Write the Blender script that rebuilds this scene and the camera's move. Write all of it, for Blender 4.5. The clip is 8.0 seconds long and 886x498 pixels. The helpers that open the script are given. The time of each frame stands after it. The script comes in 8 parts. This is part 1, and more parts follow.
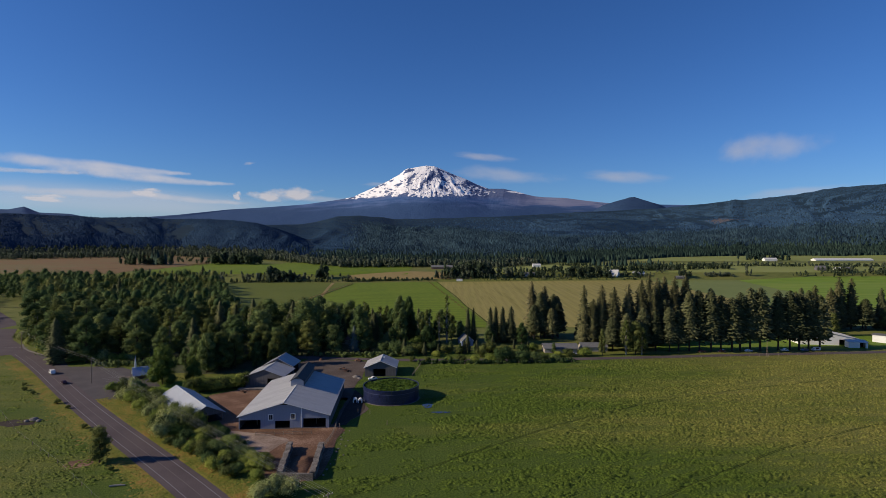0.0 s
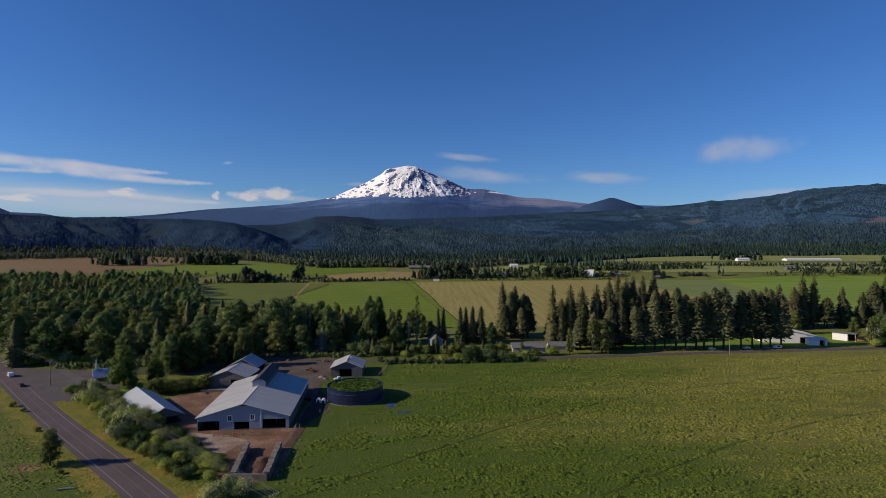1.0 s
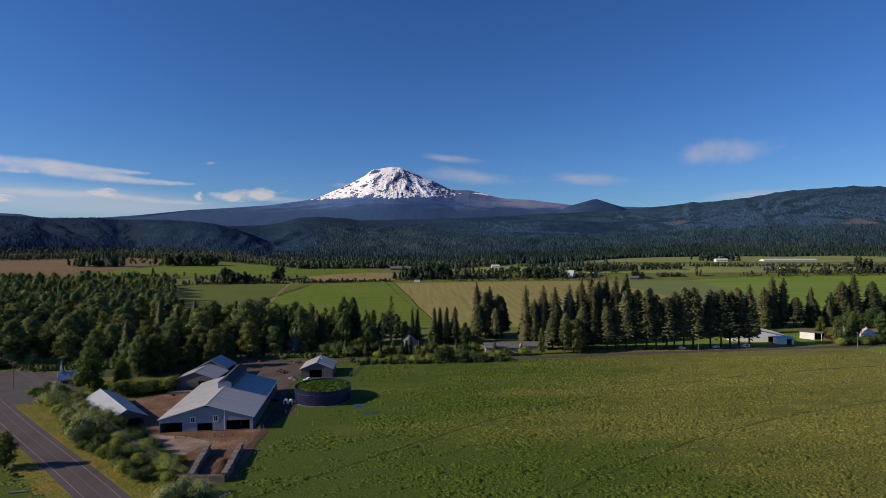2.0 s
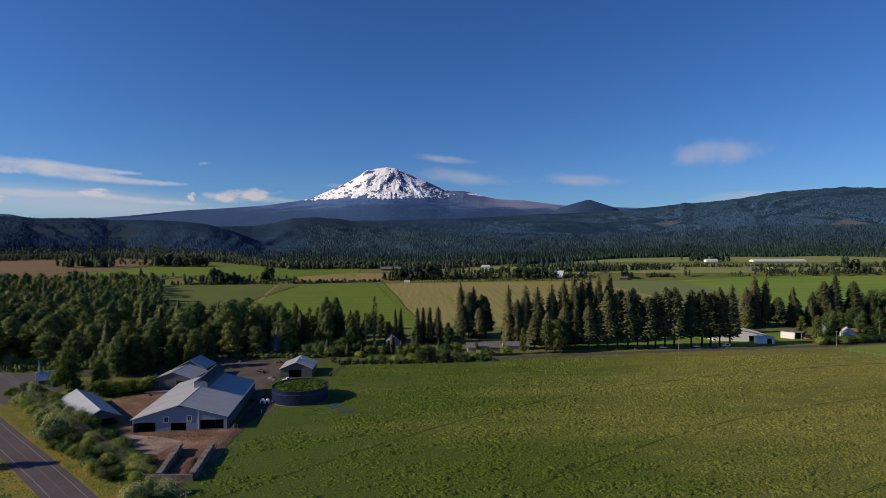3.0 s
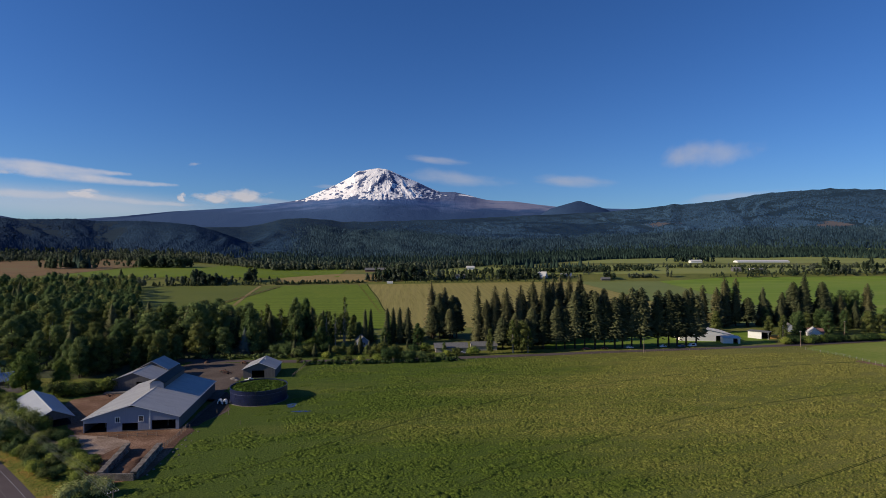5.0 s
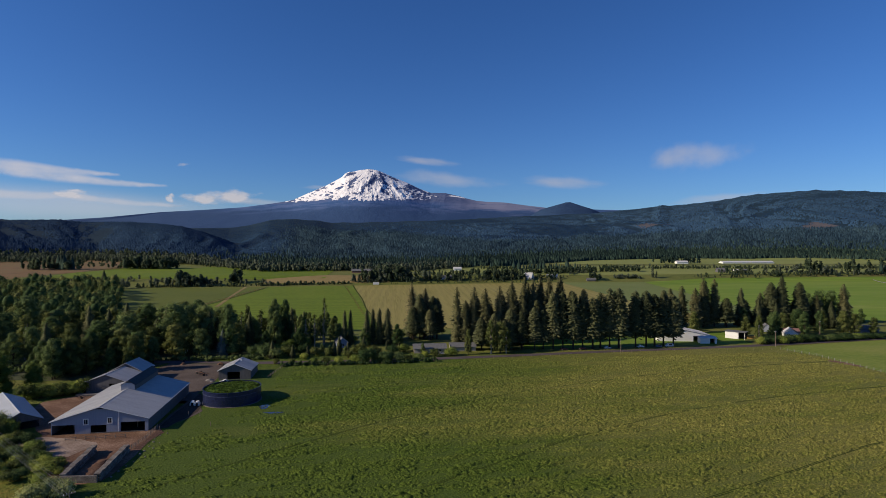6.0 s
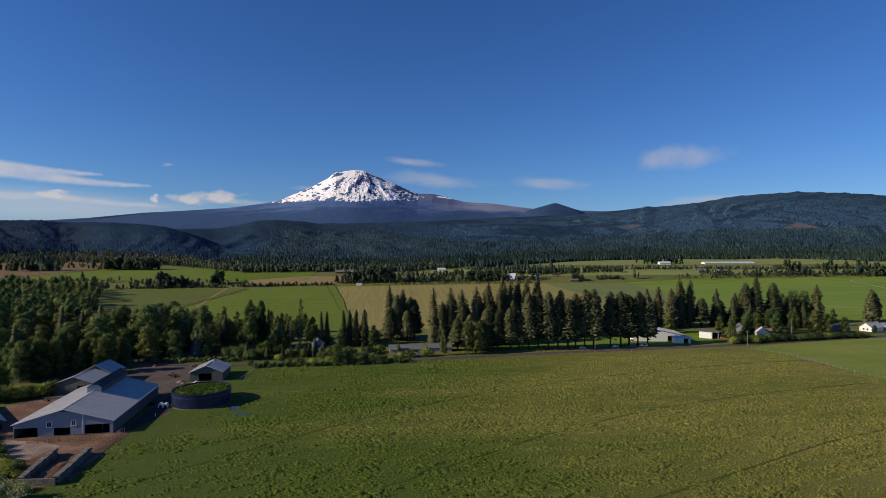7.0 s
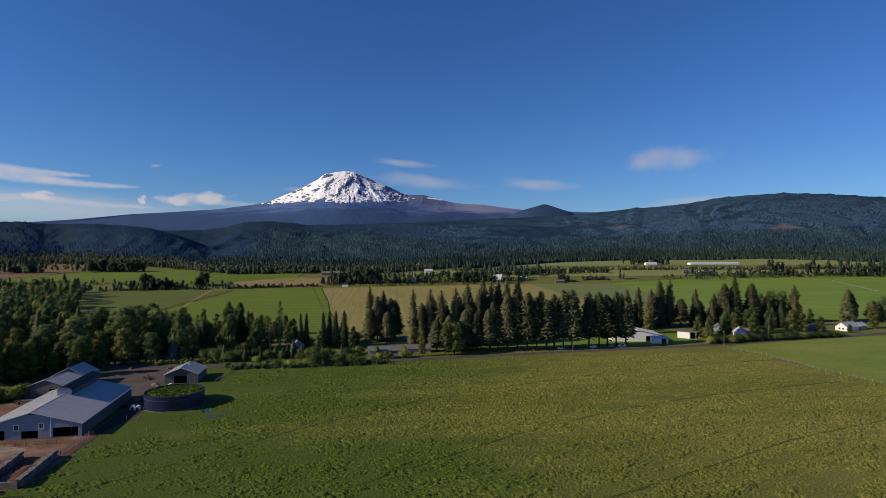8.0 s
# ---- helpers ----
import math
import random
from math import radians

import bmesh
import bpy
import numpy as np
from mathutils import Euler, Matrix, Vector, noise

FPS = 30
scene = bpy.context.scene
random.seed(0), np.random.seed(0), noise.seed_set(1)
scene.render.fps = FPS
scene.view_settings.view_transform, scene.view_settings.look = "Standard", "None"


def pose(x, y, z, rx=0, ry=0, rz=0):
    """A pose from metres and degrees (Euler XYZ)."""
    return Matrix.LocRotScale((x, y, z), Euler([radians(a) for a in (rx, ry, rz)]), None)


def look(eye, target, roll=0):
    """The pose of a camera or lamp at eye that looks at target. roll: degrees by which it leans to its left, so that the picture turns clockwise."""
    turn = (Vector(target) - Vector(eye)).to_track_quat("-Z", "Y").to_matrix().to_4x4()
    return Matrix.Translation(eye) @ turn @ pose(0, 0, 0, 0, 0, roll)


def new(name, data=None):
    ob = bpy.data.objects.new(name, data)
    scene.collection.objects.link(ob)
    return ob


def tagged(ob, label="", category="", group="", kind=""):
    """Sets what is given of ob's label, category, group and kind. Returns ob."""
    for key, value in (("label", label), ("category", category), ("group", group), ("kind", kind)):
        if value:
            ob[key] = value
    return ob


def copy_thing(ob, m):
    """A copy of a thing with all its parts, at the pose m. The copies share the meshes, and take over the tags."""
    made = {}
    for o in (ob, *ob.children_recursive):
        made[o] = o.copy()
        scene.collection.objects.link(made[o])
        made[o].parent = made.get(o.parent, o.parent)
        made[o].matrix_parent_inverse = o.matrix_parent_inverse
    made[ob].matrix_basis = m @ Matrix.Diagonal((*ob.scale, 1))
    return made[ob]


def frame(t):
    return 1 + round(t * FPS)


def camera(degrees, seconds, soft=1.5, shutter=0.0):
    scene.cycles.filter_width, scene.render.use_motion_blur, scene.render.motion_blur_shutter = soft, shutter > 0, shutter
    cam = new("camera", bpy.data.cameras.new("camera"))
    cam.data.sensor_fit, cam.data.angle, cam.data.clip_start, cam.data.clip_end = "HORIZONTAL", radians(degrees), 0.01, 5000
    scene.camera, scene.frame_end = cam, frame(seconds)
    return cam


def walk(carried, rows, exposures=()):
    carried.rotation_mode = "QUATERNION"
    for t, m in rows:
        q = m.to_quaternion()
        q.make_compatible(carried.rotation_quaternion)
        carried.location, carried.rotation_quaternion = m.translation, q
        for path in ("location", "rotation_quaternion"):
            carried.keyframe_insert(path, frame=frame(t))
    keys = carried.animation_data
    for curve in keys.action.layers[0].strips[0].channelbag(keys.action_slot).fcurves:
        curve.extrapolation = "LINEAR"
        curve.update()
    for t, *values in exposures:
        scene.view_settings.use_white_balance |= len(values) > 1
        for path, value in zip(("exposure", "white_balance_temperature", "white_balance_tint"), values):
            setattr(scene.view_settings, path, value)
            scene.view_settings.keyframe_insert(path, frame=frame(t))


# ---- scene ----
import functools

cam = camera(76.7, 8.0, soft=0.65)
PATH = [
    (0, (-0.178, 0.949, 69.838), (-0.141, 2.948, 69.809), 0.0),
    (0.5, (3.915, 0.341, 69.794), (3.978, 2.34, 69.765), 0.0),
    (1, (8.0, -0.296, 69.728), (8.1, 1.701, 69.7), 0.0),
    (1.5, (11.988, -1.044, 69.636), (12.117, 0.952, 69.61), -0.0),
    (3, (23.729, -3.529, 69.229), (23.897, -1.536, 69.207), -0.0),
    (3.5, (27.628, -4.396, 69.178), (27.793, -2.403, 69.157), 0.0),
    (4, (31.503, -5.305, 69.137), (31.671, -3.313, 69.118), 0.0),
    (4.5, (35.42, -6.204, 69.154), (35.6, -4.212, 69.135), -0.0),
    (6, (47.182, -9.155, 69.356), (47.404, -7.167, 69.341), -0.0),
    (6.5, (51.107, -10.129, 69.404), (51.353, -8.144, 69.391), -0.0),
    (7, (54.976, -11.213, 69.458), (55.239, -9.23, 69.446), -0.0),
    (7.5, (58.814, -12.37, 69.515), (59.091, -10.39, 69.505), -0.0),
    (8, (62.668, -13.499, 69.586), (62.962, -11.52, 69.578), -0.1),
]
walk(cam, [(t, look(eye, target, roll)) for t, eye, target, roll in PATH])

# ---- world, sun, exposure ----
SUN_FROM = Vector((-0.891, -0.115, 0.440))          # towards the sun, low in the west
world = bpy.data.worlds.new("sky")
scene.world = world
world.use_nodes = True
wn, wl = world.node_tree.nodes, world.node_tree.links
sky = wn.new("ShaderNodeTexSky")
sky.sky_type = 'NISHITA'
sky.sun_disc = False
sky.sun_elevation = math.asin(SUN_FROM.z)
sky.sun_rotation = math.atan2(SUN_FROM.x, SUN_FROM.y) % (2 * math.pi)
sky.altitude, sky.air_density, sky.dust_density, sky.ozone_density = 600, 1.0, 0.4, 3.0
wn["Background"].inputs["Strength"].default_value = 0.080
deep = wn.new("ShaderNodeHueSaturation")
deep.inputs["Saturation"].default_value = 1.15
tone = wn.new("ShaderNodeMix")
tone.data_type, tone.blend_type = 'RGBA', 'MULTIPLY'
tone.inputs[0].default_value, tone.inputs[7].default_value = 1.0, (0.56, 0.805, 1.22, 1)
wl.new(sky.outputs[0], deep.inputs["Color"])
wl.new(deep.outputs[0], tone.inputs[6])
wl.new(tone.outputs[2], wn["Background"].inputs["Color"])
sun = new("sun", bpy.data.lights.new("sun", 'SUN'))
sun.data.energy, sun.data.angle, sun.data.color = 5.0, radians(0.5), (1.0, 0.85, 0.64)
sun.matrix_world = Matrix.Translation((-200, 0, 400)) @ SUN_FROM.to_track_quat("Z", "Y").to_matrix().to_4x4()
scene.view_settings.exposure = 0.0

# ---- materials ----


def surface(name, stops, scale=1.0, fine=8.0, rough=0.85, bump=0.3, dist=0.1, metal=0.0, random_mix=0.0, island=0.0, detail=6.0,
            coords="Position", stretch=(1, 1, 1), spec=0.15, grain=0.45, thin=0.0, lines=None):
    """A procedural surface: colours over a two-scale noise, with fine relief; random_mix and island vary the brightness per object and per island, and
    thin lets that share of light through, as leaves do; lines (turn in degrees, spacing, depth) are rows left by mowing or drilling."""
    m = bpy.data.materials.new(name)
    m.use_nodes = True
    n, l = m.node_tree.nodes, m.node_tree.links
    b = n["Principled BSDF"]
    if coords == "Position":
        vec = n.new("ShaderNodeNewGeometry").outputs["Position"]
    else:
        vec = n.new("ShaderNodeTexCoord").outputs["Object"]
    mp = n.new("ShaderNodeMapping")
    mp.inputs["Scale"].default_value = stretch
    l.new(vec, mp.inputs["Vector"])
    a = n.new("ShaderNodeTexNoise")
    a.inputs["Scale"].default_value, a.inputs["Detail"].default_value = scale, detail
    f = n.new("ShaderNodeTexNoise")
    f.inputs["Scale"].default_value, f.inputs["Detail"].default_value = scale * fine, 4
    for t in (a, f):
        l.new(mp.outputs[0], t.inputs["Vector"])
    mix = n.new("ShaderNodeMix")
    mix.inputs[0].default_value = grain
    l.new(a.outputs[0], mix.inputs[2])
    l.new(f.outputs[0], mix.inputs[3])
    ramp = n.new("ShaderNodeValToRGB")
    el = ramp.color_ramp.elements
    for i, c in enumerate(stops):
        p = 0.32 + 0.36 * i / max(1, len(stops) - 1)
        e = el[i] if i < 2 else el.new(p)
        e.position, e.color = p, (*c, 1)
    l.new(mix.outputs[0], ramp.inputs[0])
    col = ramp.outputs[0]
    for amount, source in ((random_mix, "object"), (island, "island")):
        if amount:
            node = n.new("ShaderNodeObjectInfo") if source == "object" else n.new("ShaderNodeNewGeometry")
            out = node.outputs["Random"] if source == "object" else node.outputs["Random Per Island"]
            mr = n.new("ShaderNodeMapRange")
            mr.inputs["To Min"].default_value, mr.inputs["To Max"].default_value = 1 - amount, 1 + amount
            l.new(out, mr.inputs["Value"])
            hs = n.new("ShaderNodeHueSaturation")
            l.new(mr.outputs[0], hs.inputs["Value"])
            if source == "object":
                mh = n.new("ShaderNodeMapRange")
                mh.inputs["To Min"].default_value, mh.inputs["To Max"].default_value = 0.5 + 0.06 * amount, 0.5 - 0.06 * amount
                l.new(out, mh.inputs["Value"])
                l.new(mh.outputs[0], hs.inputs["Hue"])
            l.new(col, hs.inputs["Color"])
            col = hs.outputs[0]
    if lines:
        turned = n.new("ShaderNodeMapping")
        turned.inputs["Rotation"].default_value = (0, 0, radians(-lines[0]))
        l.new(vec, turned.inputs["Vector"])
        wave = n.new("ShaderNodeTexWave")
        wave.inputs["Scale"].default_value, wave.inputs["Distortion"].default_value = 0.314 / lines[1], 1.2
        wave.inputs["Detail"].default_value, wave.inputs["Detail Scale"].default_value = 3.0, 0.6
        l.new(turned.outputs[0], wave.inputs["Vector"])
        dim = n.new("ShaderNodeMapRange")
        dim.inputs["To Min"].default_value, dim.inputs["To Max"].default_value = 1 - lines[2], 1 + lines[2]
        l.new(wave.outputs["Fac"], dim.inputs["Value"])
        hs = n.new("ShaderNodeHueSaturation")
        l.new(dim.outputs[0], hs.inputs["Value"])
        l.new(col, hs.inputs["Color"])
        col = hs.outputs[0]
    l.new(col, b.inputs["Base Color"])
    b.inputs["Roughness"].default_value = rough
    b.inputs["Metallic"].default_value = metal
    b.inputs["Specular IOR Level"].default_value = spec
    if bump:
        bp = n.new("ShaderNodeBump")
        bp.inputs["Strength"].default_value, bp.inputs["Distance"].default_value = bump, dist
        l.new(mix.outputs[0], bp.inputs["Height"])
        l.new(bp.outputs[0], b.inputs["Normal"])
    if thin:
        tl = n.new("ShaderNodeBsdfTranslucent")
        l.new(col, tl.inputs["Color"])
        ms = n.new("ShaderNodeMixShader")
        ms.inputs[0].default_value = thin
        l.new(b.outputs[0], ms.inputs[1])
        l.new(tl.outputs[0], ms.inputs[2])
        l.new(ms.outputs[0], n["Material Output"].inputs["Surface"])
    return m


def plain(name, c, rough=0.6, metal=0.0, var=0.12, scale=3.0, spec=0.3):
    return surface(name, [tuple(v * (1 - var) for v in c), tuple(min(1, v * (1 + var)) for v in c)], scale=scale, rough=rough, metal=metal, bump=0.1,
                   dist=0.02, coords="Object", spec=spec)


M = {}


def pasture_material(name="pasture", island=0.0):
    """Grazed grass: tufts, broad patches, and seed heads that yellow the drier, higher part of the field."""
    m = bpy.data.materials.new(name)
    m.use_nodes = True
    n, l = m.node_tree.nodes, m.node_tree.links
    b = n["Principled BSDF"]
    geo = n.new("ShaderNodeNewGeometry")

    def noise_at(scale, detail=4.0, rough=0.55, stretch=(1, 1, 1), turn=0.0):
        mp = n.new("ShaderNodeMapping")
        mp.inputs["Rotation"].default_value = (0, 0, radians(-turn))
        mp.inputs["Scale"].default_value = stretch
        l.new(geo.outputs["Position"], mp.inputs["Vector"])
        t = n.new("ShaderNodeTexNoise")
        t.inputs["Scale"].default_value, t.inputs["Detail"].default_value, t.inputs["Roughness"].default_value = scale, detail, rough
        l.new(mp.outputs[0], t.inputs["Vector"])
        return t.outputs[0]

    def ramp(src, p0, c0, p1, c1):
        r = n.new("ShaderNodeValToRGB")
        r.color_ramp.elements[0].position, r.color_ramp.elements[0].color = p0, (*c0, 1)
        r.color_ramp.elements[1].position, r.color_ramp.elements[1].color = p1, (*c1, 1)
        l.new(src, r.inputs[0])
        return r.outputs[0]

    def blend(f, a, c, kind='MIX'):
        x = n.new("ShaderNodeMix")
        x.data_type, x.blend_type = 'RGBA', kind
        for s, i in ((f, 0), (a, 6), (c, 7)):
            if isinstance(s, float):
                x.inputs[i].default_value = s
            else:
                l.new(s, x.inputs[i])
        return x.outputs[2]

    tuft = noise_at(1.7, 6.0, 0.66, (0.8, 1.15, 1), 24)
    broad = noise_at(0.014, 6.0, 0.55, (0.55, 1.9, 1), 28)
    rows = noise_at(0.075, 5.0, 0.6, (0.30, 1.7, 1), 24)
    green = ramp(tuft, 0.36, (0.041, 0.070, 0.008), 0.66, (0.108, 0.148, 0.021))
    dry = ramp(tuft, 0.36, (0.094, 0.108, 0.017), 0.66, (0.278, 0.248, 0.068))
    sep = n.new("ShaderNodeSeparateXYZ")
    l.new(geo.outputs["Position"], sep.inputs[0])
    east = n.new("ShaderNodeMapRange")
    east.inputs["From Min"].default_value, east.inputs["From Max"].default_value = -20, 220
    east.inputs["To Min"].default_value, east.inputs["To Max"].default_value = -0.26, 0.20
    l.new(sep.outputs["X"], east.inputs["Value"])
    add = n.new("ShaderNodeMath")
    l.new(broad, add.inputs[0])
    l.new(east.outputs[0], add.inputs[1])
    west = n.new("ShaderNodeMapRange")
    west.inputs["From Min"].default_value, west.inputs["From Max"].default_value = -70, -130
    west.inputs["To Min"].default_value, west.inputs["To Max"].default_value = 0.0, 0.24
    l.new(sep.outputs["X"], west.inputs["Value"])
    both = n.new("ShaderNodeMath")
    l.new(add.outputs[0], both.inputs[0])
    l.new(west.outputs[0], both.inputs[1])
    mixed = n.new("ShaderNodeMath")
    mixed.operation = 'MULTIPLY_ADD'
    mixed.inputs[1].default_value = 0.5
    l.new(rows, mixed.inputs[0])
    l.new(both.outputs[0], mixed.inputs[2])
    dryness = ramp(mixed.outputs[0], 0.56, (0, 0, 0), 1.0, (1, 1, 1))
    col = blend(dryness, green, dry)
    if island:
        # tufts are painted a step brighter than the ground, as lit tips
        mr = n.new("ShaderNodeMapRange")
        mr.inputs["To Min"].default_value, mr.inputs["To Max"].default_value = 1.12 - island, 1.12 + island
        l.new(geo.outputs["Random Per Island"], mr.inputs["Value"])
        hs = n.new("ShaderNodeHueSaturation")
        l.new(mr.outputs[0], hs.inputs["Value"])
        l.new(col, hs.inputs["Color"])
        col = hs.outputs[0]
    l.new(col, b.inputs["Base Color"])
    b.inputs["Roughness"].default_value = 0.9
    b.inputs["Specular IOR Level"].default_value = 0.15
    bp = n.new("ShaderNodeBump")
    bp.inputs["Strength"].default_value, bp.inputs["Distance"].default_value = 1.0, 0.7
    l.new(tuft, bp.inputs["Height"])
    l.new(bp.outputs[0], b.inputs["Normal"])
    return m


M["pasture"] = pasture_material()
M["tuft"] = pasture_material("pasture tufts", 0.13)
M["valley"] = surface("valley grass", [(0.085, 0.105, 0.020), (0.125, 0.138, 0.032), (0.17, 0.155, 0.048)], scale=0.012, fine=14, bump=0.4, dist=0.5)
# blue of distant haze is put into the hill and forest floor colours
M["hill_fir_haze"] = surface("haze-blue hill conifers", [(0.0264, 0.0585, 0.1082), (0.0361, 0.0776, 0.1369), (0.0508, 0.0998, 0.1579)], scale=0.004, fine=5, bump=0.0, island=0.05, spec=0.1)
# darker copy whose navy paints the hazy, shaded western hills
M["hill_dark_haze"] = surface("darker haze-blue hill conifers", [(0.0098, 0.0281, 0.0617), (0.014, 0.0371, 0.0776), (0.0203, 0.0486, 0.0915)], scale=0.004, fine=5, bump=0.0, island=0.05, spec=0.1)
M["forest_floor_haze"] = surface("haze-blue forest floor", [(0.0086, 0.0232, 0.0396), (0.0126, 0.0301, 0.0483), (0.0174, 0.0369, 0.0544)], scale=0.02, fine=7, bump=0.3, dist=4.0)
M["clearing"] = surface("cleared slope", [(0.075, 0.075, 0.085), (0.125, 0.105, 0.105)], scale=0.02, bump=0.4, dist=1.0)
M["green_field"] = surface("lush meadow", [(0.0853, 0.1266, 0.0091), (0.1149, 0.1632, 0.0116), (0.1478, 0.1803, 0.0182)], scale=0.010, fine=22, bump=0.3, dist=0.3,
                           stretch=(1, 0.5, 1), lines=(84, 14, 0.10))
M["pale_meadow"] = surface("yellowing meadow", [(0.084, 0.108, 0.015), (0.120, 0.138, 0.024)], scale=0.010, fine=22, bump=0.3, dist=0.3)
M["pale_field"] = surface("pale crop", [(0.1265, 0.1595, 0.0462), (0.165, 0.1925, 0.0616)], scale=0.012, fine=16, bump=0.3, dist=0.3)
M["crop_field"] = surface("irrigated crop", [(0.1021, 0.1738, 0.0177), (0.1485, 0.2202, 0.0253), (0.2203, 0.2492, 0.0505)], scale=0.006, fine=14, bump=0.3, dist=0.3,
                          stretch=(0.25, 1.8, 1), lines=(80, 26, 0.06))
M["hay_field"] = surface("mown hay", [(0.1674, 0.1469, 0.0353), (0.2604, 0.2232, 0.0707), (0.1767, 0.1637, 0.0409)], scale=0.055, fine=6, bump=0.3, dist=0.3,
                         stretch=(2.6, 0.07, 1), lines=(-3, 9, 0.06))
M["dry_field"] = surface("dry grass", [(0.19, 0.15, 0.055), (0.27, 0.20, 0.085)], scale=0.012, fine=10, bump=0.3, dist=0.3)
M["fen"] = surface("russet fen", [(0.105, 0.080, 0.036), (0.185, 0.108, 0.050), (0.150, 0.128, 0.052), (0.215, 0.130, 0.066)], scale=0.009, fine=9, bump=0.3, dist=0.3, stretch=(0.5, 1.4, 1))
M["olive_field"] = surface("olive grass", [(0.1637, 0.1915, 0.0476), (0.236, 0.25, 0.0743)], scale=0.010, fine=14, bump=0.3, dist=0.3, stretch=(0.5, 1.5, 1))
M["asphalt"] = surface("asphalt", [(0.068, 0.053, 0.056), (0.088, 0.069, 0.072), (0.104, 0.084, 0.085)], scale=0.10, fine=40, rough=0.85, bump=0.15, dist=0.03,
                       stretch=(1, 1, 1))
M["lot"] = surface("worn asphalt", [(0.0672, 0.06, 0.0624), (0.1008, 0.0888, 0.0912)], scale=0.15, fine=25, bump=0.15, dist=0.03)
M["paint"] = plain("road paint", (0.22, 0.21, 0.225), 0.7, var=0.25, scale=1.2)
M["yellow_paint"] = plain("faded yellow paint", (0.13, 0.11, 0.10), 0.7, var=0.3, scale=1.2)
M["concrete"] = surface("weathered concrete", [(0.10, 0.09, 0.085), (0.16, 0.145, 0.135), (0.24, 0.22, 0.20)], scale=0.6, fine=9, bump=0.3, dist=0.05)
M["dirt"] = surface("trodden red-brown dirt", [(0.0874, 0.047, 0.0302), (0.1437, 0.0806, 0.0515), (0.299, 0.1926, 0.1389)], scale=0.09, fine=17, bump=0.35, dist=0.2)
M["bunker"] = surface("stained old concrete blocks", [(0.068, 0.0578, 0.051), (0.1445, 0.1258, 0.1122), (0.272, 0.2465, 0.221)], scale=0.5, fine=7, bump=0.6, dist=0.12)
M["east_pasture"] = surface("smooth grazed pasture", [(0.1133, 0.1574, 0.023), (0.1564, 0.1995, 0.0331), (0.2212, 0.2258, 0.0561)], scale=0.03, fine=18, bump=0.6, dist=0.3, stretch=(0.6, 1.3, 1))
M["mud_and_shade"] = surface("dark wet ground and barn shade", [(0.024, 0.018, 0.015), (0.044, 0.033, 0.027), (0.075, 0.058, 0.048)], scale=0.12, fine=10, rough=0.9, bump=0.6, dist=0.2)
M["pale_dirt"] = surface("pale trampled dirt", [(0.1456, 0.0986, 0.0739), (0.2408, 0.1792, 0.1434), (0.3696, 0.2912, 0.2408)], scale=0.16, fine=9, bump=0.5, dist=0.15)
M["hedge_leaf"] = surface("hedge leaves", [(0.1259, 0.1722, 0.0305), (0.1978, 0.254, 0.0492), (0.2875, 0.3359, 0.0751)], scale=0.2, fine=8, bump=0.0, random_mix=0.35, island=0.16, spec=0.25, thin=0.45)
M["gravel"] = surface("gravel yard", [(0.062, 0.047, 0.040), (0.094, 0.073, 0.063), (0.135, 0.110, 0.096)], scale=0.10, fine=16, bump=0.5, dist=0.15)
M["verge"] = surface("dry roadside grass", [(0.078, 0.104, 0.012), (0.152, 0.146, 0.025), (0.27, 0.145, 0.042)], scale=0.10, fine=9, bump=0.9, dist=0.5)
M["wood_shade"] = surface("woodland floor darkened for shade", [(0.034, 0.0442, 0.0204), (0.0612, 0.0714, 0.034), (0.0935, 0.085, 0.0476)], scale=0.15, fine=8, bump=0.6, dist=0.2)
M["lawn"] = surface("mown lawn", [(0.0975, 0.1625, 0.0156), (0.1495, 0.208, 0.026)], scale=0.06, fine=12, bump=0.4, dist=0.15)
M["rut"] = surface("wheel rut", [(0.0242, 0.0363, 0.006), (0.0625, 0.0806, 0.0131)], scale=0.8, bump=0.6, dist=0.2, spec=0.05)
M["water"] = plain("shallow puddle", (0.03, 0.035, 0.05), 0.06, var=0.3, spec=0.5)
M["metal_roof"] = surface("galvanised roof sheet", [(0.33, 0.33, 0.34), (0.39, 0.39, 0.40), (0.43, 0.43, 0.435)], scale=0.12, fine=5, rough=0.60, metal=0.0,
                          bump=0.05, dist=0.02, coords="Object", stretch=(0.6, 3.0, 0.6), spec=0.10)
M["new_roof"] = surface("bright galvanised sheet", [(0.38, 0.40, 0.43), (0.45, 0.47, 0.50)], scale=0.12, fine=5, rough=0.5, metal=0.10, bump=0.05, dist=0.02, coords="Object", stretch=(0.6, 3.0, 0.6), spec=0.5)
M["old_roof"] = surface("dull monitor sheet", [(0.0393, 0.0393, 0.0409), (0.0605, 0.0605, 0.0605)], scale=0.4, rough=0.6, metal=0.2, bump=0.1, dist=0.02, coords="Object")
M["blue_roof"] = plain("pale blue roof", (0.27, 0.33, 0.48), 0.5, spec=0.4)
M["grey_roof"] = surface("grey shingle", [(0.10, 0.10, 0.105), (0.17, 0.17, 0.17)], scale=0.8, fine=6, bump=0.3, dist=0.05, coords="Object")
M["pale_roof"] = plain("pale metal roof", (0.55, 0.54, 0.53), 0.5, spec=0.5)
M["brown_roof"] = plain("red-brown roof", (0.20, 0.11, 0.09), 0.8)
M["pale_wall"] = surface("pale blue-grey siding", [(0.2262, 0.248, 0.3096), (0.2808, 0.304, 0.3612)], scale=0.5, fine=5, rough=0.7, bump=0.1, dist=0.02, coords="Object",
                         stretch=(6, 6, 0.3))
